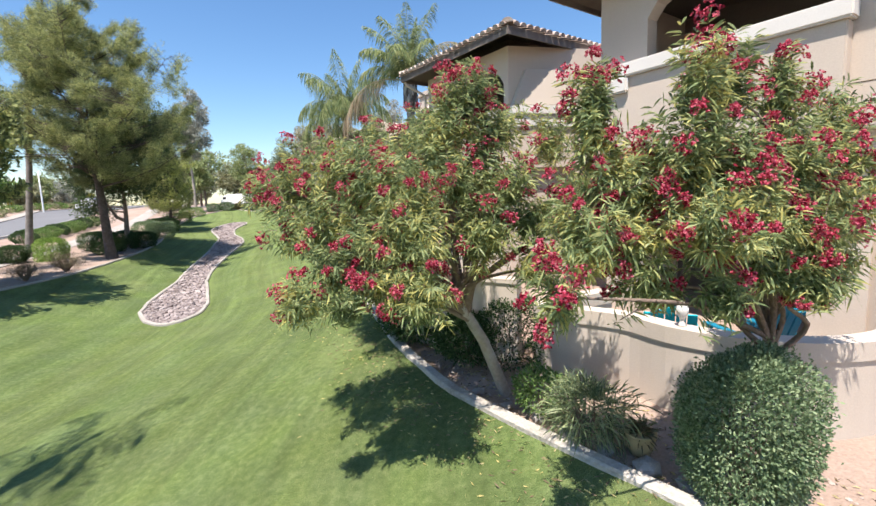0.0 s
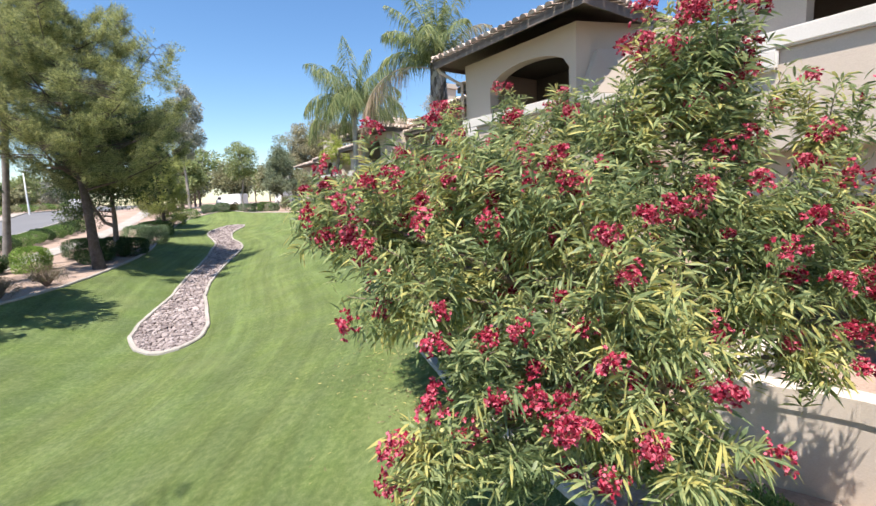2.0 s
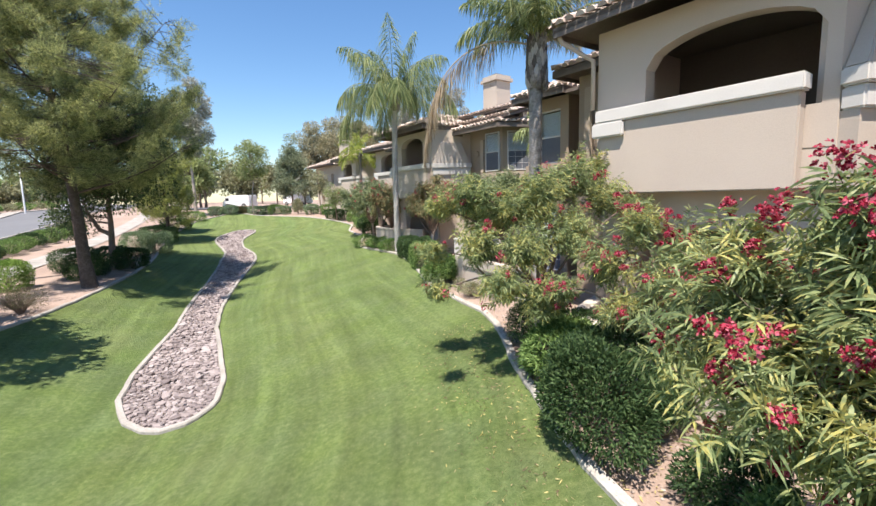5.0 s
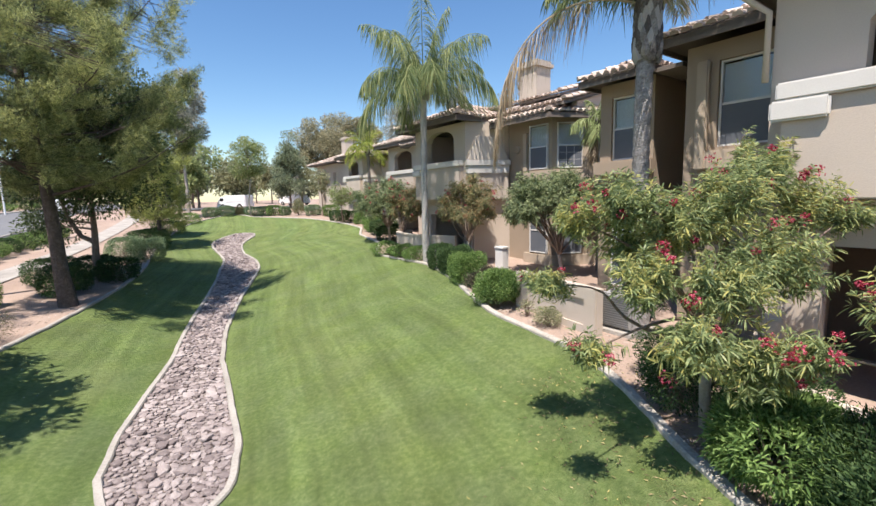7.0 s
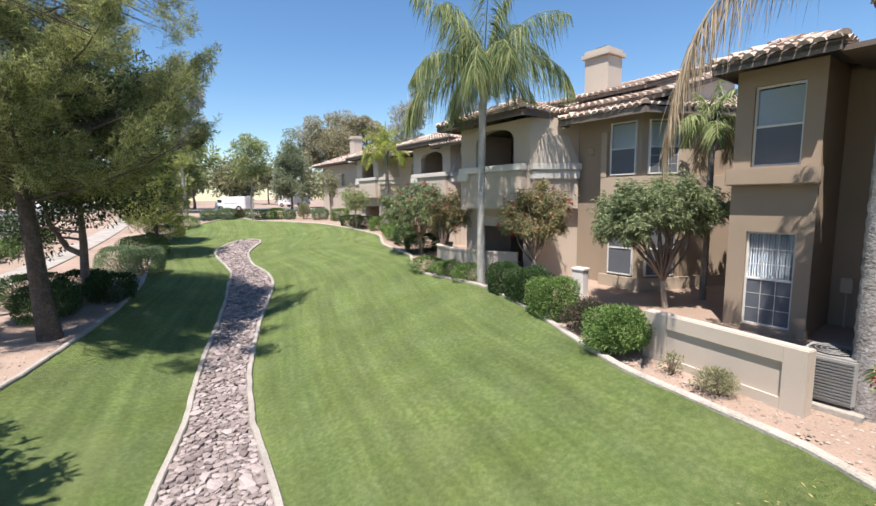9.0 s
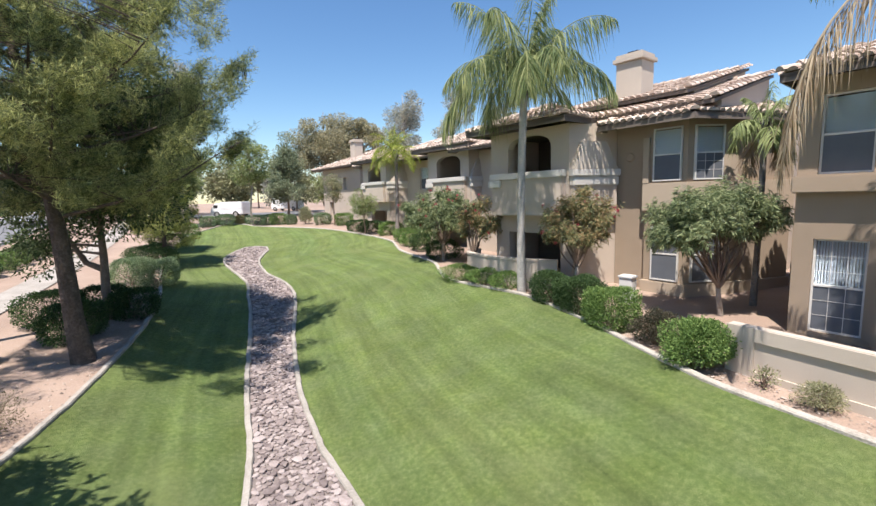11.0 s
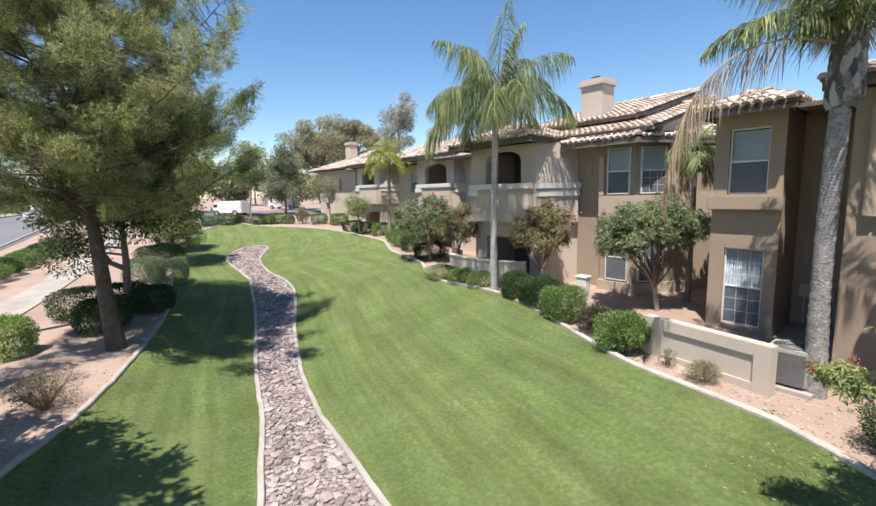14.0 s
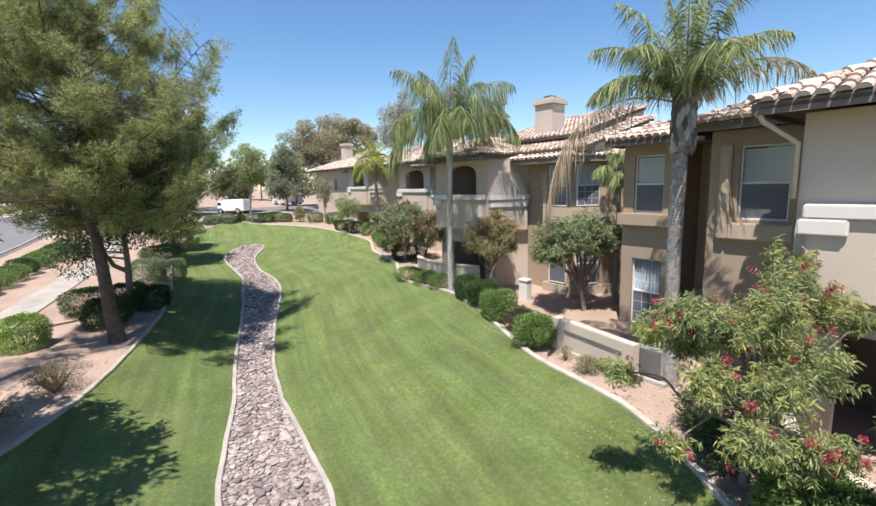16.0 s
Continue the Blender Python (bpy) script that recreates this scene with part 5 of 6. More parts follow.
oleander((4.05, 4.85), (3.5, 4.55, 0.55), (
    ((1.85, 3.95, 2.3), (0.2, 0.2, 0.34), 55), ((2.0, 4.0, 1.85), (0.32, 0.3, 0.32), 60), ((1.72, 3.65, 1.45), (0.32, 0.3, 0.3), 60), ((1.52, 3.45, 1.05), (0.16, 0.16, 0.2), 25), ((2.1, 3.85, 1.4), (0.34, 0.32, 0.3), 60),
    ((2.5, 3.95, 2.0), (0.34, 0.32, 0.36), 75), ((2.6, 3.75, 1.5), (0.36, 0.34, 0.32), 75), ((2.62, 3.95, 2.5), (0.18, 0.2, 0.34), 45), ((2.95, 4.25, 2.55), (0.2, 0.2, 0.36), 50), ((3.0, 4.15, 1.95), (0.38, 0.36, 0.36), 85),
    ((3.1, 4.0, 1.45), (0.36, 0.34, 0.3), 70), ((3.5, 4.5, 2.45), (0.2, 0.2, 0.38), 50), ((3.55, 4.4, 1.9), (0.38, 0.36, 0.36), 80), ((3.65, 4.25, 1.4), (0.36, 0.34, 0.3), 70), ((4.05, 4.75, 2.15), (0.3, 0.3, 0.42), 65),
    ((4.2, 4.7, 1.6), (0.36, 0.34, 0.3), 65), ((2.72, 3.7, 0.98), (0.16, 0.16, 0.16), 22), ((3.55, 4.05, 0.95), (0.2, 0.18, 0.16), 28), ((2.3, 4.3, 1.75), (0.34, 0.32, 0.36), 55), ((3.35, 4.15, 1.08), (0.26, 0.24, 0.2), 36), ((3.9, 4.4, 1.1), (0.3, 0.28, 0.24), 42), ((2.3, 4.0, 1.02), (0.24, 0.24, 0.2), 28), ((2.95, 4.5, 1.4), (0.36, 0.34, 0.3), 45), ((3.8, 4.9, 1.5), (0.36, 0.34, 0.3), 40)), 12, 0.2, size=0.11, wide=0.135, stem_r=0.055)
oleander((0.2, 9.0), (-0.25, 8.5, 0.35), tuple(lobes_in((-0.45, 8.3, 1.4), (1.6, 1.5, 1.25), 30, 13, 0.44, 78)) + (
    ((-1.35, 8.2, 2.35), (0.2, 0.2, 0.3), 36), ((-0.65, 7.8, 2.75), (0.18, 0.2, 0.34), 40), ((0.1, 8.1, 2.85), (0.2, 0.2, 0.36), 45), ((-1.5, 8.8, 2.1), (0.3, 0.3, 0.3), 45), ((-1.1, 7.6, 1.55), (0.4, 0.4, 0.38), 75), ((-0.5, 7.3, 1.35), (0.42, 0.4, 0.38), 80), ((-0.75, 7.35, 0.75), (0.45, 0.4, 0.4), 80), ((0.2, 7.4, 1.2), (0.45, 0.4, 0.4), 75)), 14, 0.13)
oleander((-1.75, 14.5), (-1.9, 14.2, 0.75), (
    ((-3.15, 13.95, 2.5), (0.46, 0.42, 0.36), 120), ((-3.7, 14.05, 2.3), (0.26, 0.26, 0.24), 48), ((-2.5, 14.0, 2.25), (0.46, 0.44, 0.4), 128), ((-1.85, 14.1, 2.55), (0.46, 0.44, 0.38), 128), ((-1.2, 14.6, 2.75), (0.4, 0.38, 0.36), 105), ((-0.88, 15.5, 3.2), (0.09, 0.09, 0.36), 18),
    ((-0.6, 15.2, 3.0), (0.2, 0.2, 0.3), 33), ((-0.65, 14.6, 2.4), (0.4, 0.38, 0.36), 98), ((-0.2, 14.45, 2.25), (0.34, 0.28, 0.16), 52), ((-1.4, 13.8, 1.8), (0.46, 0.44, 0.42), 128), ((-2.2, 13.4, 1.6), (0.46, 0.44, 0.42), 135),
    ((-2.6, 13.15, 1.05), (0.4, 0.38, 0.34), 105), ((-3.0, 13.6, 1.65), (0.42, 0.4, 0.36), 112), ((-3.68, 13.25, 0.92), (0.26, 0.24, 0.16), 42), ((-3.9, 14.6, 1.42), (0.42, 0.34, 0.16), 68),
    ((-1.9, 13.2, 0.8), (0.42, 0.4, 0.36), 105), ((-2.9, 14.5, 2.0), (0.4, 0.4, 0.36), 75), ((-1.9, 14.9, 2.1), (0.5, 0.4, 0.4), 75)), 15, 0.045, per=30, size=0.112, wide=0.15, heads=6)
oleander((0.1, 11.6), (-0.5, 11.9, 0.3), (
    ((-1.7, 12.85, 1.05), (0.28, 0.26, 0.2), 34), ((-1.25, 12.3, 1.55), (0.44, 0.42, 0.38), 85), ((-0.8, 12.2, 2.05), (0.36, 0.36, 0.34), 60), ((-0.6, 11.7, 1.4), (0.44, 0.42, 0.4), 75), ((-1.05, 11.9, 0.95), (0.4, 0.38, 0.32), 65), ((-0.2, 12.1, 1.7), (0.42, 0.4, 0.38), 65)), 20, 0.2)
oleander((-1.8, 23.5), (-2.0, 23.4, 0.75), lobes_in((-2.2, 23.4, 2.25), (1.85, 1.45, 1.1), 30, 15, 0.44, 64), 21, 0.0, M_OLE2, 20, 0.15, 0.16, label="round-headed green tree with several leaning stems beside the wall", name="shrub_tree")
oleander((-5.0, 26.0), (-5.0, 26.0, 0.9), lobes_in((-5.0, 26.0, 2.25), (1.5, 1.3, 1.4), 24, 16, 0.38, 36), 22, 0.035, M_RUST, 16, 0.15, 0.16, label="oleander with sparse rusty leaves and a few red flowers")
oleander((-9.5, 33.2), (-9.5, 33.1, 1.1), lobes_in((-9.5, 33.0, 2.4), (2.1, 1.6, 1.4), 28, 17, 0.5, 50), 23, 0.04, M_OLE2, 16, 0.19, 0.17, label="dense dark green oleander tree")
oleander((-8.3, 29.5), (-8.2, 29.6, 0.9), lobes_in((-8.0, 29.8, 2.2), (1.0, 1.0, 1.15), 12, 18, 0.36, 34), 24, 0.07, M_RUST, 16, 0.17, 0.16, label="thin oleander with rusty leaves")
palm((-1.37, 17.84), 6.55, 18, 3, "feather palm with a shaggy head and hanging dead fronds", 2.7, 0.165, 0, 0.5, boot=1.05, pairs=130, lw=0.026, sag=0.74, bark=M_PALMDAPPLE, hang=0.4, low=40, ragged=0.1, faded=(8, 11, 13, 16), hung=((3.0, 20, 5.0, 2.0),))
palm((-6.65, 26.5), 6.9, 18, 4, "slim feather palm with drooping green fronds", 3.6, 0.13, 0, 0.75, boot=0.4, pairs=120, lw=0.026, sag=1.0, bark=M_PALMPALE, hang=0.8, low=22)
palm((-24.3, 22.9), 10.6, 16, 5, "tall slim feather palm on the verge", 2.4, 0.15, 2, 0.5, boot=1.2, lean=1.7)
# stands out of view, added for the thin trunk shadow across the verge
palm((-21.3, 16.6), 9.5, 16, 8, "tall slim feather palm on the verge", 2.2, 0.15, 1, 0.5, boot=0.6, pairs=36)
# never in view; placed so its crown's shadow lands on the near lawn
palm((-7.0, 1.4), 12.5, 11, 9, "unseen very tall palm added to throw a shadow on the lawn", 2.2, 0.15, 1, 0.5, boot=0.6, pairs=36)
palm((-12.9, 43.4), 5.8, 22, 6, "young feather palm with yellowish fronds", 2.3, 0.13, 0, 0.55, boot=0.3, leaf=M_YFROND, pairs=46, lw=0.035)
palm((-0.5, 24.2), 4.95, 9, 7, "small feather palm close to the wall", 1.35, 0.08, 2, 0.34, boot=0.3, pairs=50, leaf=M_LIME, hang=0.5)

pine((-19.2, 22.8), 12.8, 3.8, 21, "large pine with a leaning trunk on the gravel verge", lean=(-1.15, 0.5), east=0.36, tufts=32000, trunk_r=0.26, low=3.9, needles=18, nlen=0.19, nw=0.0135)
# unseen pine with broad needles, added only for its shadow on the lawn
pine((-17.8, 13.0), 9.5, 3.4, 34, "unseen pine added on the verge to shade the lawn's edge", tufts=12000, trunk_r=0.2, low=2.2, needles=5, nlen=0.26, nw=0.09)
broad_tree("tree", "dark leafy tree with forked stems behind the pine", (-21.4, 26.9), 10.0, 3.9, 7.6, M_DARKTREE, 22, 58000, 0.15, 0.42, 0.17, lean=(-0.5, 0.3), clumps=64, fork_to=(-1.5, 0.2, 2.9))
pine((-25.8, 36.5), 8.6, 2.3, 23, "young dense yellow-green pine on the verge", tufts=8000, leaf=M_YPINE, trunk_r=0.14, low=1.2, needles=8, nlen=0.2, nw=0.03)
broad_tree("tree", "olive-green conical tree beside the far lawn", (-28.5, 40.5), 7.6, 2.5, 6.4, M_OLIVE, 24, 22000, 0.2, cone=True, clumps=40)
broad_tree("eucalyptus_tree", "tall airy grey-green eucalyptus with a pale trunk", (-33, 51), 14, 2.8, 9, M_EUC, 25, 11000, 0.38, 0.22, 0.18, M_PALE)
broad_tree("tree", "slender light green tree with a pale trunk", (-28.3, 54.5), 8.6, 2.4, 5.4, M_LIME, 26, 6500, 0.24, 0.35, 0.1, M_PALE)
broad_tree("tree", "wide olive-brown tree far behind the lawn", (-26.6, 76), 15.8, 5.2, 11, M_BUFF, 27, 26000, 0.34, 0.35, 0.34, clumps=30, droop=0.5)
broad_tree("tree", "olive-brown tree with an open crown far behind the lawn", (-21.6, 78), 15.2, 4.0, 8.5, M_BUFF, 37, 14000, 0.34, 0.35, 0.28, clumps=20, droop=0.5)
broad_tree("tree", "dark green conical evergreen behind the far lawn", (-30.3, 70), 10.4, 3.0, 9.6, M_CONIFER, 28, 22000, 0.3, 0.3, 0.2, cone=True, clumps=60)
broad_tree("eucalyptus_tree", "tall grey eucalyptus behind the roofs", (-16, 85), 20, 4.2, 13, M_EUC, 29, 8000, 0.5, 0.22, 0.25, M_PALE)
broad_tree("eucalyptus_tree", "tall grey eucalyptus behind the roofs", (-8, 88), 21, 3.6, 14, M_EUC, 30, 7000, 0.5, 0.22, 0.25, M_PALE)
broad_tree("eucalyptus_tree", "brownish eucalyptus behind the roofs", (0.5, 86), 19, 4.0, 12, M_OLIVE, 31, 7000, 0.5, 0.25, 0.25, M_PALE)
broad_tree("tree", "small green tree at the end of the lawn", (-15.5, 44.5), 3.6, 1.4, 2.6, M_LIME, 32, 3500, 0.15, 0.3, 0.07)
broad_tree("tree", "slender olive tree at the end of the lawn", (-19.8, 52.5), 5.0, 1.4, 3.0, M_OLIVE, 33, 3000, 0.18, 0.3, 0.07)
for k, (x, y, h, r, m) in enumerate(((-36, 66, 7, 3.5, M_OLIVE), (-40, 60, 8, 3.5, M_LIME), (-24, 92, 11, 5, M_EUC), (-34, 84, 10, 5, M_OLIVE), (-44, 70, 9, 4.5, M_LIME), (-50, 78, 10, 5, M_EUC))):
    broad_tree("tree", "tree in the hazy distance", (x, y), h, r, h * 0.8, m, 40 + k, 4000, 0.55, 0.4, 0.2)

# shrubs
shrub("shrub", "rounded grey-green shrub in front of the patio wall", (3.2, 4.25), (0.45, 0.42, 0.64), M_SAGE, 50, 30000, 0.036, 0.5, 3.2, shell=0.6, turn=12)
shrub("shrub", "spiky grassy shrub under the oleander", (2.15, 5.2), (0.44, 0.38, 0.34), M_OLE2, 51, 1300, 0.22, 0.06, droop=0.5, shell=0.3)
shrub("shrub", "bright green shrub under the oleander", (1.75, 5.75), (0.35, 0.3, 0.25), M_HEDGE, 52, 2500, 0.05)
shrub("shrub", "dark leafy shrub at the trunk's foot", (1.5, 7.3), (0.6, 0.6, 0.5), M_DARKHEDGE, 53, 7000, 0.05)
shrub("shrub", "bright green narrow-leaved shrub at the edge of the bed", (-1.55, 13.3), (0.7, 0.7, 0.5), M_HEDGE, 54, 9000, 0.12, 0.16, droop=0.3)
shrub("shrub", "dark spreading shrub beside the kerb", (-0.95, 12.35), (1.0, 1.1, 0.58), M_DARKHEDGE, 55, 16000, 0.08, 0.22)
shrub("shrub", "dark green shrub under the oleander", (-1.2, 14.0), (0.6, 0.6, 0.5), M_DARKHEDGE, 56, 5000, 0.06, 0.35)
shrub("shrub", "green leafy shrub beside the screen wall", (-4.2, 20.35), (0.66, 0.62, 0.52), M_HEDGE, 57, 15000, 0.07, 0.34, shell=0.35)
shrub("shrub", "dark purplish twiggy shrub in the gravel bed", (-4.45, 21.6), (0.62, 0.55, 0.42), M_PLUM, 58, 7000, 0.06, 0.35, shell=0.15, sticks=30)
shrub("shrub", "small olive shrub in front of the screen wall", (-3.15, 18.6), (0.3, 0.3, 0.2), M_OLIVE, 59, 2500, 0.06, 0.2, shell=0.3)
shrub("shrub", "thin seedling in the gravel", (-3.55, 19.35), (0.22, 0.22, 0.2), M_OLIVE, 60, 260, 0.06, 0.4, shell=0.2)
shrub("hedge", "clipped bright green box hedge", (-5.05, 22.9), (0.5, 0.62, 0.5), M_HEDGE, 61, 15000, 0.055, 0.5, 6.0, shell=0.72, turn=22)
shrub("hedge", "clipped dark green box hedge", (-5.45, 24.25), (0.52, 0.72, 0.48), M_DARKHEDGE, 62, 15000, 0.055, 0.5, 6.0, shell=0.72, turn=22)
shrub("hedge", "clipped dark green box hedge", (-6.0, 25.45), (0.5, 0.52, 0.45), M_DARKHEDGE, 63, 12000, 0.055, 0.5, 6.0, shell=0.72, turn=22)
for k, (x, y) in enumerate(((-7.3, 27.2), (-8.1, 27.9), (-8.9, 28.7))):
    shrub("shrub", "low green groundcover along the kerb", (x + 0.2, y), (0.75, 0.6, 0.3), M_HEDGE, 64 + k, 5000, 0.06)
for k, (x, y, m) in enumerate(((-10.2, 33.5, M_DARKHEDGE), (-11.2, 36.2, M_DARKHEDGE), (-11.9, 38.2, M_HEDGE), (-12.6, 40.0, M_HEDGE), (-14.2, 43.8, M_HEDGE), (-15.9, 45.6, M_DARKHEDGE), (-17.2, 46.8, M_DARKHEDGE))):
    shrub("hedge", "clipped hedge along the far kerb", (x + 0.7, y + 0.4), (0.85, 0.6, 0.45), m, 70 + k, 6500, 0.07, 0.5, 5.0, shell=0.7, turn=25)
for k, (x, y, r, h, m) in enumerate(((-31.6, 52.3, 0.7, 0.5, M_SAGE), (-30.4, 53.2, 0.75, 0.52, M_SAGE), (-29.6, 54.4, 0.4, 0.4, M_RUST), (-28.3, 55.0, 1.0, 0.5, M_SAGE), (-27.2, 55.5, 0.72, 0.52, M_SAGE), (-26.1, 55.2, 0.8, 0.56, M_HEDGE), (-24.7, 54.9, 0.5, 0.48, M_SAGE), (-21.2, 53.6, 0.78, 0.55, M_SAGE), (-18.8, 52.2, 0.8, 0.55, M_HEDGE))):
    shrub("shrub", "round clipped bush at the end of the lawn", (x, y), (r, r * 0.85, h), m, 80 + k, 4600, 0.085, 0.5, 4.0, shell=0.6, turn=12)
shrub("shrub", "loose olive-coloured shrub at the end of the lawn", (-23.2, 54.6), (0.62, 0.6, 0.85), M_OLIVE, 92, 3200, 0.12, 0.3, shell=0.35)
for k, (x, y, r, h, m, lab) in enumerate(((-22.9, 26.1, 0.88, 0.58, M_DARKHEDGE, "clipped dark bush under the pine"), (-20.85, 24.55, 0.78, 0.58, M_DARKHEDGE, "clipped dark bush under the pine"), (-20.7, 27.0, 0.75, 0.54, M_DARKHEDGE, "clipped dark bush under the pine"), (-22.1, 27.4, 0.75, 0.54, M_DARKHEDGE, "clipped dark bush under the pine"), (-24.3, 31.9, 0.95, 0.66, M_SAGE, "clipped grey-green bush on the verge"),
                                         (-23.1, 32.0, 0.85, 0.62, M_SAGE, "clipped grey-green bush on the verge"), (-25.6, 35.6, 1.1, 0.6, M_DARKHEDGE, "dark bush on the verge"), (-27.2, 37.5, 1.2, 0.55, M_DARKHEDGE, "dark bush on the verge"), (-29.6, 43, 1.2, 0.5, M_DARKHEDGE, "dark bush on the verge"), (-31.6, 48, 1.2, 0.5, M_HEDGE, "green bush on the verge"),
                                         (-22.05, 22.2, 0.64, 0.58, M_LIMEBUSH, "bright green clipped bush on the verge"), (-23.3, 21.2, 0.6, 0.45, M_DARKHEDGE, "dark clipped bush on the verge"), (-25, 19.8, 0.7, 0.45, M_DARKHEDGE, "dark clipped bush on the verge"))):
    shrub("bush", lab, (x, y), (r, r * 0.9, h), m, 100 + k, 9500, 0.066, 0.5, 4.0, shell=0.66, turn=20)
for k, (x, y) in enumerate(((-17.8, 16.9), (-18.05, 19.0))):
    shrub("shrub", "dry straggly brown shrub on the gravel", (x, y), (0.72, 0.65, 0.42), M_TWIG, 115 + k, 4200, 0.06, 0.2, shell=0.2, sticks=60)
for k in range(8):
    shrub("bush", "bright green bush along the street walk", (-30.9 - k * 0.78, 28.6 + k * 1.6), (0.9, 0.8, 0.5), M_HEDGE if k % 3 else M_DARKHEDGE, 120 + k, 4000, 0.085, 0.5, 2)


shrub("shrub", "dark green leafy shrub hanging over the kerb", (-1.5, 11.6), (0.74, 0.95, 0.58), M_DARKHEDGE, 130, 13000, 0.07, 0.35)
shrub("shrub", "bright green shrub under the oleander", (-0.65, 9.3), (0.42, 0.4, 0.38), M_HEDGE, 131, 4500, 0.06, 0.4)


shrub("shrub", "dark twiggy shrub beside the palm trunk", (-1.55, 16.0), (0.55, 0.5, 0.42), M_DARKHEDGE, 132, 6000, 0.06, 0.3, shell=0.4)
shrub("shrub", "dark twiggy shrub under the oleander", (-1.85, 15.0), (0.6, 0.55, 0.42), M_DARKHEDGE, 133, 6000, 0.06, 0.3, shell=0.4)


for k, (x, y, r) in enumerate(((-0.15, 8.2, 0.55), (0.75, 7.2, 0.5), (-0.5, 10.3, 0.5))):
    shrub("shrub", "dark leafy undergrowth below the oleanders", (x, y), (r, r, 0.36), M_DARKHEDGE, 134 + k, 5000, 0.07, 0.35, shell=0.4)


# street, walk, far side
def band(name, line, width, lift, mat, label, category):
    p = np.asarray(line, float)
    d = unit(np.gradient(p, axis=0))
    nrm = np.stack([-d[:, 1], d[:, 0]], 1)
    t = np.linspace(-0.5, 0.5, 9)
    X = p[:, None, 0] + nrm[:, None, 0] * t * width
    Y = p[:, None, 1] + nrm[:, None, 1] * t * width
    return tagged(sheet(name, X, Y, lift, mat), label, category, kind="structure")


s = np.linspace(-60, 110, 171)
walk_line = np.stack([-27.2 - 0.48 * (s - 28) - 0.0016 * np.clip(s - 28, 0, None) ** 2, s], 1)
band("pavement", walk_line, 1.5, 0.05, M_CONC, "pale concrete footpath along the verge", "pavement")
road_line = walk_line + [-12.7, 0]
band("road", road_line, 9.0, 0.045, M_ROAD, "grey asphalt street", "road")
strip("kerb_street", walk_line + [-8.1, 0], 0.18, 0.16, M_CONC, "concrete street kerb")
band("far_pavement", walk_line + [-18.4, 0], 1.6, 0.05, M_CONC, "pale concrete footpath across the street", "pavement")
strip("kerb_street_far", walk_line + [-17.3, 0], 0.18, 0.16, M_CONC, "concrete street kerb")

# ---- patio walls and garden things ----
def arc_points(pts, n=40):
    pts = np.asarray(pts, float)
    s = np.r_[0, np.cumsum(np.linalg.norm(np.diff(pts, axis=0), axis=1))]
    t = np.linspace(0, s[-1], n)
    return np.stack([smooth_interp(t, s, pts[:, 0]), smooth_interp(t, s, pts[:, 1])], 1)


curved_wall("patio_wall", arc_points([(3.1, 7.9), (1.97, 6.95), (2.35, 6.75), (2.93, 6.4), (3.35, 5.8), (3.88, 5.42), (4.5, 5.28), (5.35, 5.5), (6.1, 6.3)]), 0.12, 0.2, "curved tan stucco patio wall with a rounded coping", band_h=0.2)
curved_wall("patio_wall", arc_points([(1.62, 7.25), (1.1, 7.5), (0.5, 7.85), (-0.1, 8.3)], 12), 0.45, 0.2, "short tan stucco wall beside the patio path")
curved_wall("patio_wall", arc_points([(-0.1, 16.0), (-0.75, 15.0), (-1.1, 14.2), (-1.0, 13.4), (-0.4, 12.5), (0.6, 11.8), (1.8, 11.7)]), 0.25, 0.2, "curved tan stucco patio wall beside the oleander")
curved_wall("patio_wall", arc_points([(-7.9, 30.6), (-8.35, 29.8), (-8.0, 28.7), (-7.2, 27.7), (-6.4, 27.0), (-5.5, 26.6)]), 0.95, 0.2, "curved tan stucco patio wall behind the hedge")
ob = thing("patio_gate_post", "pale stepped stucco post at the end of the patio wall", "post", pose(-0.35, 15.45, 0, 0, 0, 62))
part("post", boxes((-0.3, 0.3, -0.1, 0.1, -0.8, 0.68), (0.303, 0.55, -0.1, 0.1, -0.8, 0.45), bevel=0.02), M_WALL, ob)


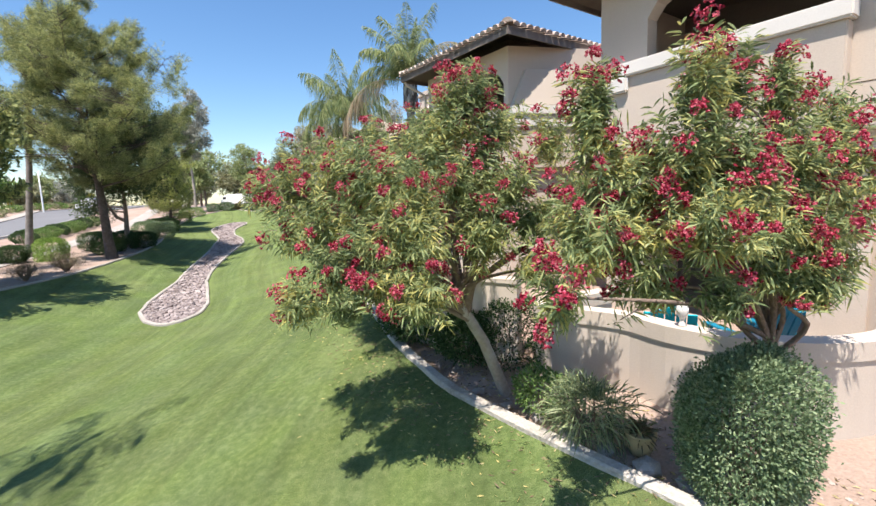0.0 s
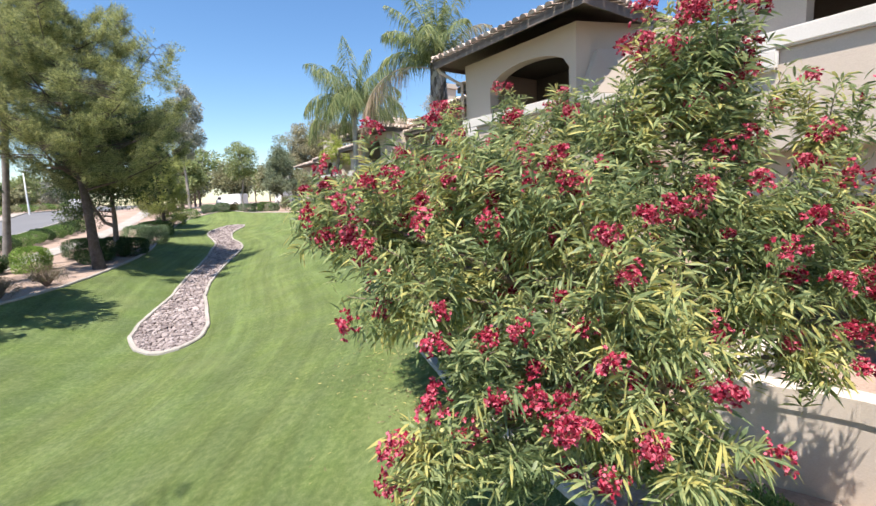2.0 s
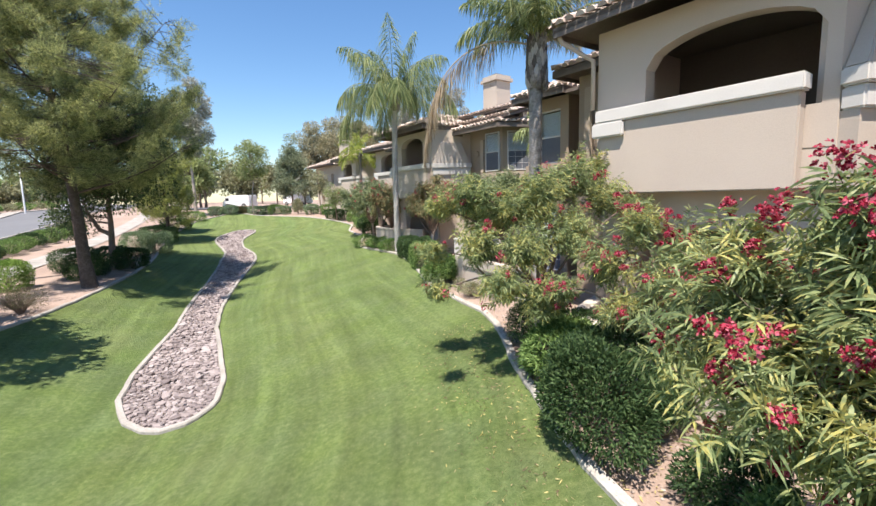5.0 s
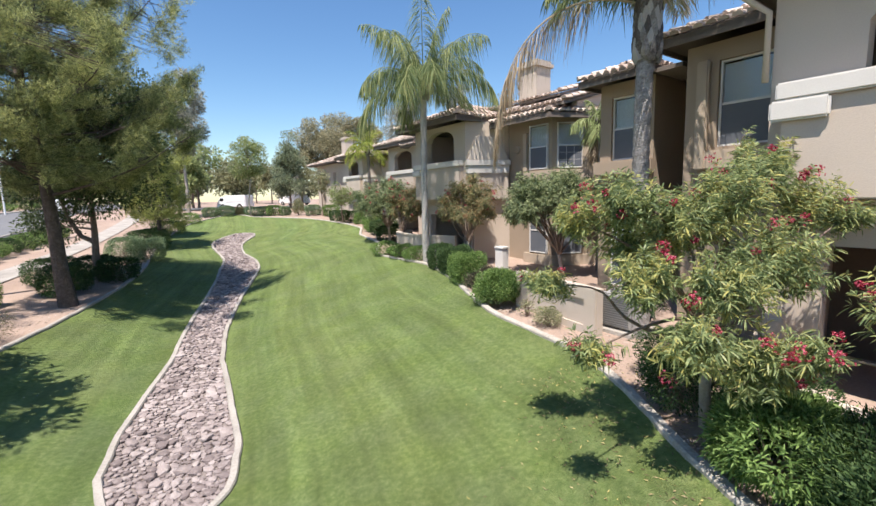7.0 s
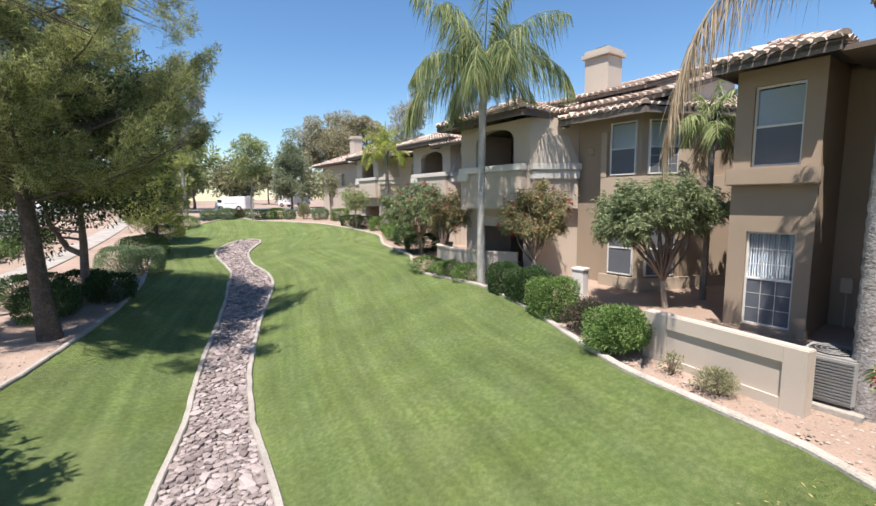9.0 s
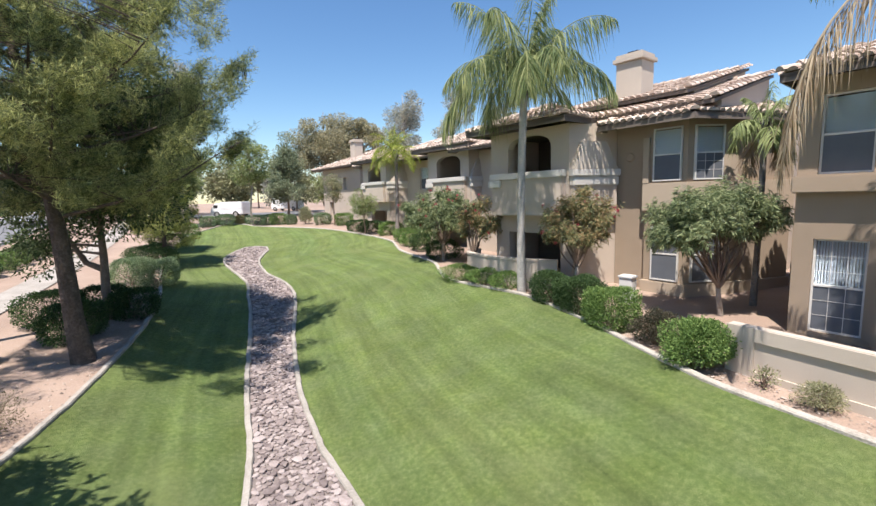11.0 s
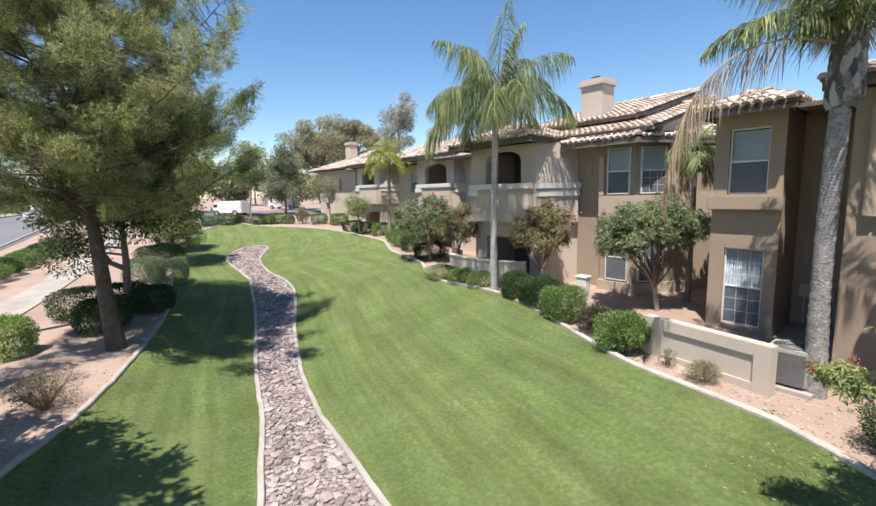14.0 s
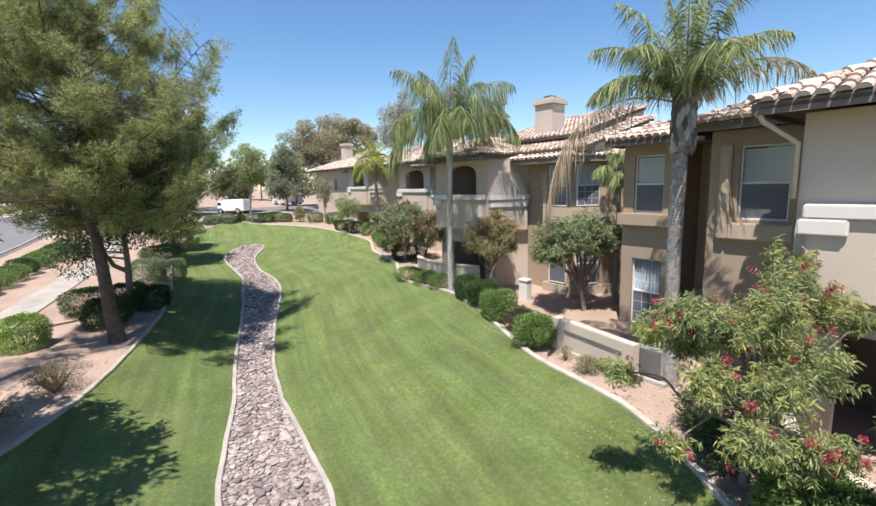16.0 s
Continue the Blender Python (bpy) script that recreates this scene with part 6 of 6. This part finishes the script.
def ac_unit(at, turn, group="air-conditioner units"):
    z = ground_z(*at)
    ob = thing("air_conditioner", "weathered grey outdoor air-conditioner unit on a pad", "air conditioner", pose(at[0], at[1], z, 0, 0, turn), group)
    part("pad", boxes((-0.48, 0.48, -0.48, 0.48, -0.1, 0.06), bevel=0.01), M_CONC, ob, "concrete pad")
    case = part("casing", boxes((-0.36, 0.36, -0.36, 0.36, 0.1, 0.84), bevel=0.03), M_ACMETAL, ob)
    bm = bmesh.new()
    for k in range(13):
        z0 = 0.16 + k * 0.05
        box(bm, -0.32, 0.32, -0.378, -0.362, z0, z0 + 0.022)
        box(bm, -0.378, -0.362, -0.32, 0.32, z0, z0 + 0.022)
        box(bm, 0.362, 0.378, -0.32, 0.32, z0, z0 + 0.022)
    tagged(part("louvres", bm, M_LOUVRE, case, "grey louvre slots"), kind="stuff")
    bm = bmesh.new()
    bmesh.ops.create_cone(bm, cap_ends=True, segments=28, radius1=0.29, radius2=0.29, depth=0.012, matrix=pose(0, 0, 0.85))
    part("fan_opening", bm, M_DARK, case, "dark fan opening")
    v, f = [], []
    for r in (0.08, 0.15, 0.22, 0.29):
        ring = [(math.cos(a) * r, math.sin(a) * r, 0.868) for a in np.linspace(0, 2 * math.pi, 25)]
        tv, tf = tube(ring, [0.006] * 25, 4)
        o = len(v)
        v += tv
        f += [tuple(i + o for i in q) for q in tf]
    mesh_part("fan_guard", v, f, M_ACMETAL, case, "wire fan guard")
    v, f = tube([(0.3, 0.37, 0.2), (0.32, 0.5, 0.14), (0.32, 0.62, 0.3), (0.32, 0.64, 0.6)], [0.02] * 4, 6)
    mesh_part("refrigerant_pipe", v, f, M_DARK, ob, "dark insulated pipe")


ac_unit((-1.55, 18.35), -50)
ob = thing("utility_pedestal", "pale cream utility pedestal behind the hedge", "utility box", pose(-3.75, 25.0, ground_z(-3.75, 25.0), 0, 0, -50))
part("pedestal", boxes((-0.2, 0.2, -0.16, 0.16, -0.1, 0.78), bevel=0.02), M_FRAME, ob)
part("pedestal_cap", boxes((-0.23, 0.23, -0.19, 0.19, 0.783, 0.86), bevel=0.02), M_FRAME, ob)


def meter_box(a, b, z, w, h):
    m = SITE @ pose(a, b, z)
    ob = thing("meter_box", "small tan electrical box with a conduit on the wall", "meter box", m, "meter boxes")
    part("cabinet", boxes((-w / 2, w / 2, -0.12, -0.003, 0, h), bevel=0.015), M_TAN, ob)
    v, f = tube([(0, -0.06, 0), (0, -0.06, -0.45), (0.02, -0.05, -z - 0.55)], [0.018] * 3, 6)
    mesh_part("conduit", v, f, M_TAN, ob)


meter_box(-15.75, 15.2, 0.55, 0.22, 0.34)
meter_box(-15.2, 15.2, 0.5, 0.18, 0.3)


def garden_chair(at, turn, mat, label, z=None):
    z = ground_z(*at) if z is None else z
    ob = thing("garden_chair", label, "chair", pose(at[0], at[1], z, 0, 0, turn), "patio chairs")
    for k in range(5):
        x = -0.25 + k * 0.125
        bm = bmesh.new()
        box(bm, x - 0.055, x + 0.055, -0.012, 0.012, 0, 0.78 - 0.05 * abs(k - 2), 0.006)
        bmesh.ops.transform(bm, matrix=pose(0, 0.28, 0.3, -22), verts=bm.verts)
        part("back_slat", bm, mat, ob)
    for k in range(5):
        bm = boxes((-0.27, 0.27, -0.3 + k * 0.125, -0.19 + k * 0.125, 0.33 - k * 0.012, 0.355 - k * 0.012), bevel=0.006)
        part("seat_slat", bm, mat, ob)
    for s in (-1, 1):
        part("armrest", boxes((s * 0.33 - 0.06, s * 0.33 + 0.06, -0.38, 0.36, 0.56, 0.585), bevel=0.008), mat, ob)
        part("front_leg", boxes((s * 0.31 - 0.04, s * 0.31 + 0.04, -0.36, -0.30, 0, 0.557), bevel=0.005), mat, ob)
        part("back_leg", boxes((s * 0.31 - 0.035, s * 0.31 + 0.035, 0.2, 0.28, 0, 0.557), bevel=0.005), mat, ob)


pts = arc_points([(2.7, 7.35), (2.2, 6.98), (2.45, 6.86), (3.02, 6.5), (3.45, 5.9), (3.93, 5.55), (4.5, 5.42), (5.25, 5.6), (5.9, 6.35), (6.6, 7.6), (4.5, 9.2)], 30)
bm = bmesh.new()
prism(bm, [tuple(q) for q in pts], -1.0, -0.78)
bmesh.ops.recalc_face_normals(bm, faces=bm.faces)
tagged(part("patio_slab", bm, M_CONC), "raised concrete floor of the patio", "floor", kind="structure")
garden_chair((3.6, 6.75), 160, M_TEAL, "turquoise slatted garden chair on the patio", -0.78)
garden_chair((4.65, 6.75), 190, M_BLUEGREEN, "teal blue slatted garden chair on the patio", -0.78)
garden_chair((0.3, 13.2), 190, M_BLUE, "dark blue slatted garden chair on the patio")


def flower_pot(at, r, h, leaf):
    z = ground_z(*at)
    ob = thing("flower_pot", "glazed ochre flower pot with a dry plant", "flower pot", pose(at[0], at[1], z))
    prof = [(0.0, 0.01), (r * 0.62, 0.0), (r * 0.8, h * 0.3), (r * 0.95, h * 0.75), (r * 0.9, h * 0.85), (r * 1.05, h * 0.9), (r * 1.05, h), (r * 0.88, h), (r * 0.85, h * 0.86), (0.0, h * 0.85)]
    v, f, n = [], [], 24
    for pr, pz in prof:
        v += [(math.cos(2 * math.pi * k / n) * pr, math.sin(2 * math.pi * k / n) * pr, pz) for k in range(n)]
    for i in range(len(prof) - 1):
        f += [(i * n + k, i * n + (k + 1) % n, (i + 1) * n + (k + 1) % n, (i + 1) * n + k) for k in range(n)]
    mesh_part("pot", v, f, M_POT, ob, smooth=True)
    rng = np.random.default_rng(3)
    k = 160
    d = unit(rng.normal(size=(k, 3)) + [0, 0, 1.2])
    v, f = leaves(np.array([0, 0, h * 0.86]) + d * rng.uniform(0.02, 0.14, (k, 1)), d, 0.12, 0.02, rng, 0.5)
    tagged(mesh_part("plant", v, f, leaf, ob), kind="stuff")


flower_pot((2.62, 4.95), 0.15, 0.24, M_TWIG)


def path_light(at):
    z = ground_z(*at)
    ob = thing("path_light", "short black path light in the gravel", "lamp", pose(at[0], at[1], z), "path lights")
    for nm, r1, r2, d, zz in (("stake", 0.01, 0.01, 0.18, 0.06), ("lantern", 0.026, 0.026, 0.06, 0.18), ("cap", 0.042, 0.012, 0.03, 0.225)):
        bm = bmesh.new()
        bmesh.ops.create_cone(bm, cap_ends=True, segments=14, radius1=r1, radius2=r2, depth=d, matrix=pose(0, 0, zz))
        part(nm, bm, M_DARK, ob)


path_light((2.95, 4.75))
path_light((2.4, 5.25))


def vase(at, z, size):
    ob = thing("garden_vase", "pale glass bottle vase standing on the patio wall", "vase", pose(at[0], at[1], z))
    prof = [(0.0, 0.0), (0.05, 0.0), (0.055, 0.03), (0.03, 0.09), (0.045, 0.14), (0.085, 0.22), (0.09, 0.29), (0.06, 0.35), (0.05, 0.37), (0.06, 0.39), (0.05, 0.39), (0.0, 0.33)]
    v, f, n = [], [], 20
    for pr, pz in prof:
        v += [(math.cos(2 * math.pi * k / n) * pr, math.sin(2 * math.pi * k / n) * pr, pz) for k in range(n)]
    for i in range(len(prof) - 1):
        f += [(i * n + k, i * n + (k + 1) % n, (i + 1) * n + (k + 1) % n, (i + 1) * n + k) for k in range(n)]
    mesh_part("body", [Vector(q) * size for q in v], f, M_FRAME, ob, smooth=True)


vase((3.36, 5.79), 0.121, 0.75)
# pale boulders along the first stretch of kerb
for k, (x, y, r) in enumerate(((2.45, 4.55, 0.16), (2.15, 4.85, 0.12), (1.85, 5.15, 0.12), (1.55, 5.45, 0.10), (2.75, 4.3, 0.12), (3.1, 4.05, 0.11), (1.2, 5.75, 0.10), (0.85, 6.15, 0.1), (-0.9, 9.0, 0.1), (-1.05, 9.5, 0.12), (-1.35, 10.1, 0.1))):
    me = rock_mesh("boulder", 700 + k, M_CONC)
    ob = new("boulder", me)
    ob.matrix_world = pose(x + 0.12, y + 0.1, ground_z(x, y) + r * 0.35, 5, -8, 40 * k) @ Matrix.Diagonal((2 * r, 2.2 * r, 2 * r, 1))
    tagged(ob, "pale rounded boulder set along the kerb", "rock", "kerb boulders")


# fallen leaves and petals in the planting bed and on the edge of the lawn
rng = np.random.default_rng(77)
n = 5200
yy = rng.uniform(3.0, 16.5, n)
off = np.where(rng.random(n) < 0.72, rng.uniform(0.15, 2.0, n), -np.abs(rng.normal(0, 0.8, n)) - 0.1)
xx = kerb_x(yy) + off
pos = np.stack([xx, yy, land(xx, yy) + np.where(off > 0, 0.012, 0.06)], 1)
v, f = leaves(pos, np.column_stack([rng.normal(size=(n, 2)), rng.uniform(0, 0.25, n)]), 0.075, 0.016, rng, 0.1, full=False)
tagged(mesh_part("leaf_litter", v, f, M_LITTER), "scattered dry fallen leaves under the oleanders", "leaf litter", kind="stuff")
# small stones in the gravel beds beside the kerbs
n = 2600
yy = np.concatenate([rng.uniform(3.0, 24.0, n), rng.uniform(13.0, 30.0, n // 2)])
xx = np.concatenate([kerb_x(yy[:n]) + rng.uniform(0.15, 1.9, n), left_x(yy[n:]) - rng.uniform(0.2, 3.5, n // 2)])
V, Fc = [], []
shape = np.array([(1, 0, 0), (0.3, 0.8, 0.1), (-0.7, 0.6, 0), (-0.9, -0.4, 0.05), (0.2, -0.9, 0), (0.0, 0.05, 0.6)])
for x, y, r, a in zip(xx, yy, rng.uniform(0.012, 0.04, len(yy)), rng.uniform(0, 6.28, len(yy))):
    ca, sa = math.cos(a) * r, math.sin(a) * r
    o = len(V)
    z = ground_z(x, y) + 0.004
    V.extend((x + p[0] * ca - p[1] * sa, y + p[0] * sa + p[1] * ca, z + p[2] * r) for p in shape)
    Fc.extend((o + k, o + (k + 1) % 5, o + 5) for k in range(5))
tagged(mesh_part("gravel_stones", V, Fc, M_PEBBLE), "small pale stones in the gravel beds", "gravel", kind="stuff")


# ---- across the street and at the far end ----
def block_wall(name, line, height, thick, label):
    ob = curved_wall(name, line, 0, thick, label)
    for c in list(ob.children):
        me = c.data
        me.materials[0] = M_STREETWALL
        n = len(me.vertices)
        for i, v in enumerate(me.vertices):
            g = ground_z(v.co.x, v.co.y)
            top = v.co.z > -0.069 if c.name.startswith("wall_coping") else v.co.z > g - 0.45
            v.co.z = g + height + (0 if top else -0.067) if c.name.startswith("wall_coping") else g + (height - 0.07 if top else -0.3)
    return ob


s = np.linspace(-40, 110, 60)
base_line = np.stack([-27.2 - 0.48 * (s - 28) - 0.0016 * np.clip(s - 28, 0, None) ** 2, s], 1)
block_wall("block_wall", base_line + [-23.5, 0], 1.7, 0.2, "long grey-tan block wall across the street")
block_wall("block_wall", np.array([(-37.5, 57.5), (-34.5, 58.8), (-31.5, 59.3)], float), 0.8, 0.2, "low pale wall beside the car park")
block_wall("block_wall", np.array([(-95, 96), (-70, 103), (-45, 107), (-20, 108), (10, 108)], float), 2.6, 0.2, "long grey wall behind the car park")
block_wall("block_wall", np.array([(-25.5, 58.0), (-22.5, 57.0), (-19.8, 55.4)], float), 0.9, 0.2, "low pale wall at the end of the lawn")


def street_lamp(at, h):
    ob = thing("street_lamp", "pale steel street light pole", "street lamp", pose(at[0], at[1], ground_z(*at)))
    v, f = tube([(0, 0, -0.2), (0, 0, h * 0.5), (0, 0, h)], [0.11, 0.09, 0.06], 10)
    mesh_part("pole", v, f, M_WHITE, ob, smooth=True)
    v, f = tube([(0, 0, h), (0.6, 0, h + 0.15), (1.6, 0, h + 0.2)], [0.05, 0.04, 0.035], 8)
    mesh_part("arm", v, f, M_WHITE, ob, smooth=True)
    part("lamp_head", boxes((1.5, 2.1, -0.12, 0.12, h + 0.12, h + 0.26), bevel=0.03), M_ACMETAL, ob)


street_lamp((-58.0, 55.5), 5.5)


def vehicle(name, label, category, at, turn, length, width, height, cargo, mat):
    """A van or pickup: lower body, cab, four wheels with tyres and rims, windows."""
    z = ground_z(*at) + 0.05
    ob = thing(name, label, category, pose(at[0], at[1], z, 0, 0, turn), "parked vehicles")
    L, W = length / 2, width / 2
    part("body", boxes((-L, L, -W, W, 0.35, 0.95), bevel=0.08), mat, ob)
    if cargo:
        part("cargo_box", boxes((-L + 0.03, L - 1.2, -W + 0.04, W - 0.04, 0.9, height), bevel=0.1), mat, ob)
        c0, c1 = L - 1.25, L - 0.5
    else:
        c0, c1 = -0.6, L - 1.2
    bm = bmesh.new()
    vs = [bm.verts.new(p) for p in ((c0, -W + 0.06, 0.93), (c1 + 0.5, -W + 0.06, 0.93), (c1 + 0.5, W - 0.06, 0.93), (c0, W - 0.06, 0.93), (c0 + 0.15, -W + 0.16, height - 0.15), (c1, -W + 0.16, height - 0.15), (c1, W - 0.16, height - 0.15), (c0 + 0.15, W - 0.16, height - 0.15))]
    for q in ((3, 2, 1, 0), (4, 5, 6, 7), (0, 1, 5, 4), (1, 2, 6, 5), (2, 3, 7, 6), (3, 0, 4, 7)):
        bm.faces.new([vs[i] for i in q])
    bmesh.ops.bevel(bm, geom=list(bm.edges), offset=0.05, segments=2, affect="EDGES")
    part("cab", bm, mat, ob)
    for s in (-1, 1):
        part("side_window", boxes((c0 + 0.3, c1 + 0.1, s * (W - 0.10) - 0.02, s * (W - 0.10) + 0.02, 1.05, height - 0.35), bevel=0.01), M_DARK, ob, "dark tinted side window")
        for x in (-L + 0.85, L - 0.85):
            bm = bmesh.new()
            bmesh.ops.create_cone(bm, cap_ends=True, segments=22, radius1=0.36, radius2=0.36, depth=0.24, matrix=pose(x, s * (W - 0.1), 0.36, 90))
            wh = part("tyre", bm, M_RUBBER, ob, "black tyre")
            bm = bmesh.new()
            bmesh.ops.create_cone(bm, cap_ends=True, segments=18, radius1=0.21, radius2=0.19, depth=0.26, matrix=pose(x, s * (W - 0.095), 0.36, 90))
            part("rim", bm, M_ACMETAL, wh)
        part("headlight", boxes((L - 0.03, L + 0.012, s * (W - 0.28) - 0.14, s * (W - 0.28) + 0.14, 0.66, 0.84), bevel=0.02), M_FRAME, ob, "clear headlight")
    part("bumper", boxes((L - 0.02, L + 0.08, -W + 0.05, W - 0.05, 0.38, 0.56), bevel=0.03), M_ACMETAL, ob)


vehicle("van", "white panel van parked beyond the lawn", "van", (-36.8, 87.5), 160, 5.6, 2.0, 2.4, True, M_WHITE)
vehicle("van", "white box van parked behind the bushes beyond the lawn", "van", (-34.9, 63.5), 172, 4.1, 1.9, 1.8, True, M_WHITE)
band("car_park", np.array([(-46, 62), (-38, 68), (-31, 76), (-26, 88), (-22, 104)], float), 13.0, 0.06, M_ROAD, "grey asphalt car park beyond the lawn", "car park")
vehicle("pickup_truck", "white pickup truck on the street", "truck", (-51.5, 56.0), 118, 5.2, 1.9, 1.85, False, M_WHITE)
# trees beyond the street wall
tree_kinds = ((M_LIME, 7), (M_DARKTREE, 8), (M_YELLOW, 5), (M_OLIVE, 7.5), (M_EUC, 9), (M_HEDGE, 6.5))
for k in range(30):
    y = 18 + k * 3.4
    x = -27.2 - 0.48 * (y - 28) - 0.0016 * max(0, y - 28) ** 2 - 26 - (k * 7 % 5) * 1.7
    m, h = tree_kinds[(k * 5) % 6]
    h = h * (0.62 + 0.10 * (k * 3 % 5))
    broad_tree("tree", "garden tree behind the wall across the street", (x, y), h, h * 0.5, h * 0.9, m, 200 + k, 2600, 0.5, 0.45, 0.16, clumps=18, group="trees across the street")
for k in range(16):
    y = 34 + k * 4.2
    x = -27.2 - 0.48 * (y - 28) - 0.0016 * max(0, y - 28) ** 2 - 21.0
    shrub("bush", "low green bush beside the street wall", (x, y), (1.3, 1.1, 0.5), M_HEDGE if k % 2 else M_OLIVE, 260 + k, 900, 0.2, 0.5)
for k in range(14):
    broad_tree("tree", "tree in the hazy distance", (-74 + k * 6.5, 112 + (k * 7 % 4) * 5), 8 + (k * 5 % 4), 4.6, 7.6, (M_OLIVE, M_EUC, M_LIME)[k % 3], 240 + k, 2600, 0.7, 0.45, 0.2, clumps=20, group="far trees")

# river rocks: the nearest as single stones, the rest joined
rocks = [rock_mesh("rock", 300 + k, M_ROCK) for k in range(8)]
rr = random.Random(9)
for x, y, size in ROCK_SPOTS[:300]:
    ob = new("rock", rr.choice(rocks))
    ob.parent = bed
    k = size * rr.uniform(0.9, 1.15)
    ob.matrix_local = pose(x, y, ground_z(x, y) + 0.065 + size * 0.12, rr.uniform(-14, 14), rr.uniform(-14, 14), rr.uniform(0, 360)) @ Matrix.Diagonal((k, k, k, 1))
V, Fc = [], []
shapes = [(np.array([v.co[:] for v in me.vertices]), [tuple(p.vertices) for p in me.polygons]) for me in rocks]
for x, y, size in ROCK_SPOTS[300:]:
    v, f = rr.choice(shapes)
    m = np.array(pose(x, y, ground_z(x, y) + 0.065 + size * 0.12, rr.uniform(-14, 14), rr.uniform(-14, 14), rr.uniform(0, 360)) @ Matrix.Diagonal((size, size, size, 1)))
    o = len(V)
    V.extend((v @ m[:3, :3].T + m[:3, 3]).tolist())
    Fc.extend(tuple(o + i for i in q) for q in f)
tagged(mesh_part("rocks", V, Fc, M_ROCKS, bed, "broken grey and pinkish river rocks"), kind="stuff")
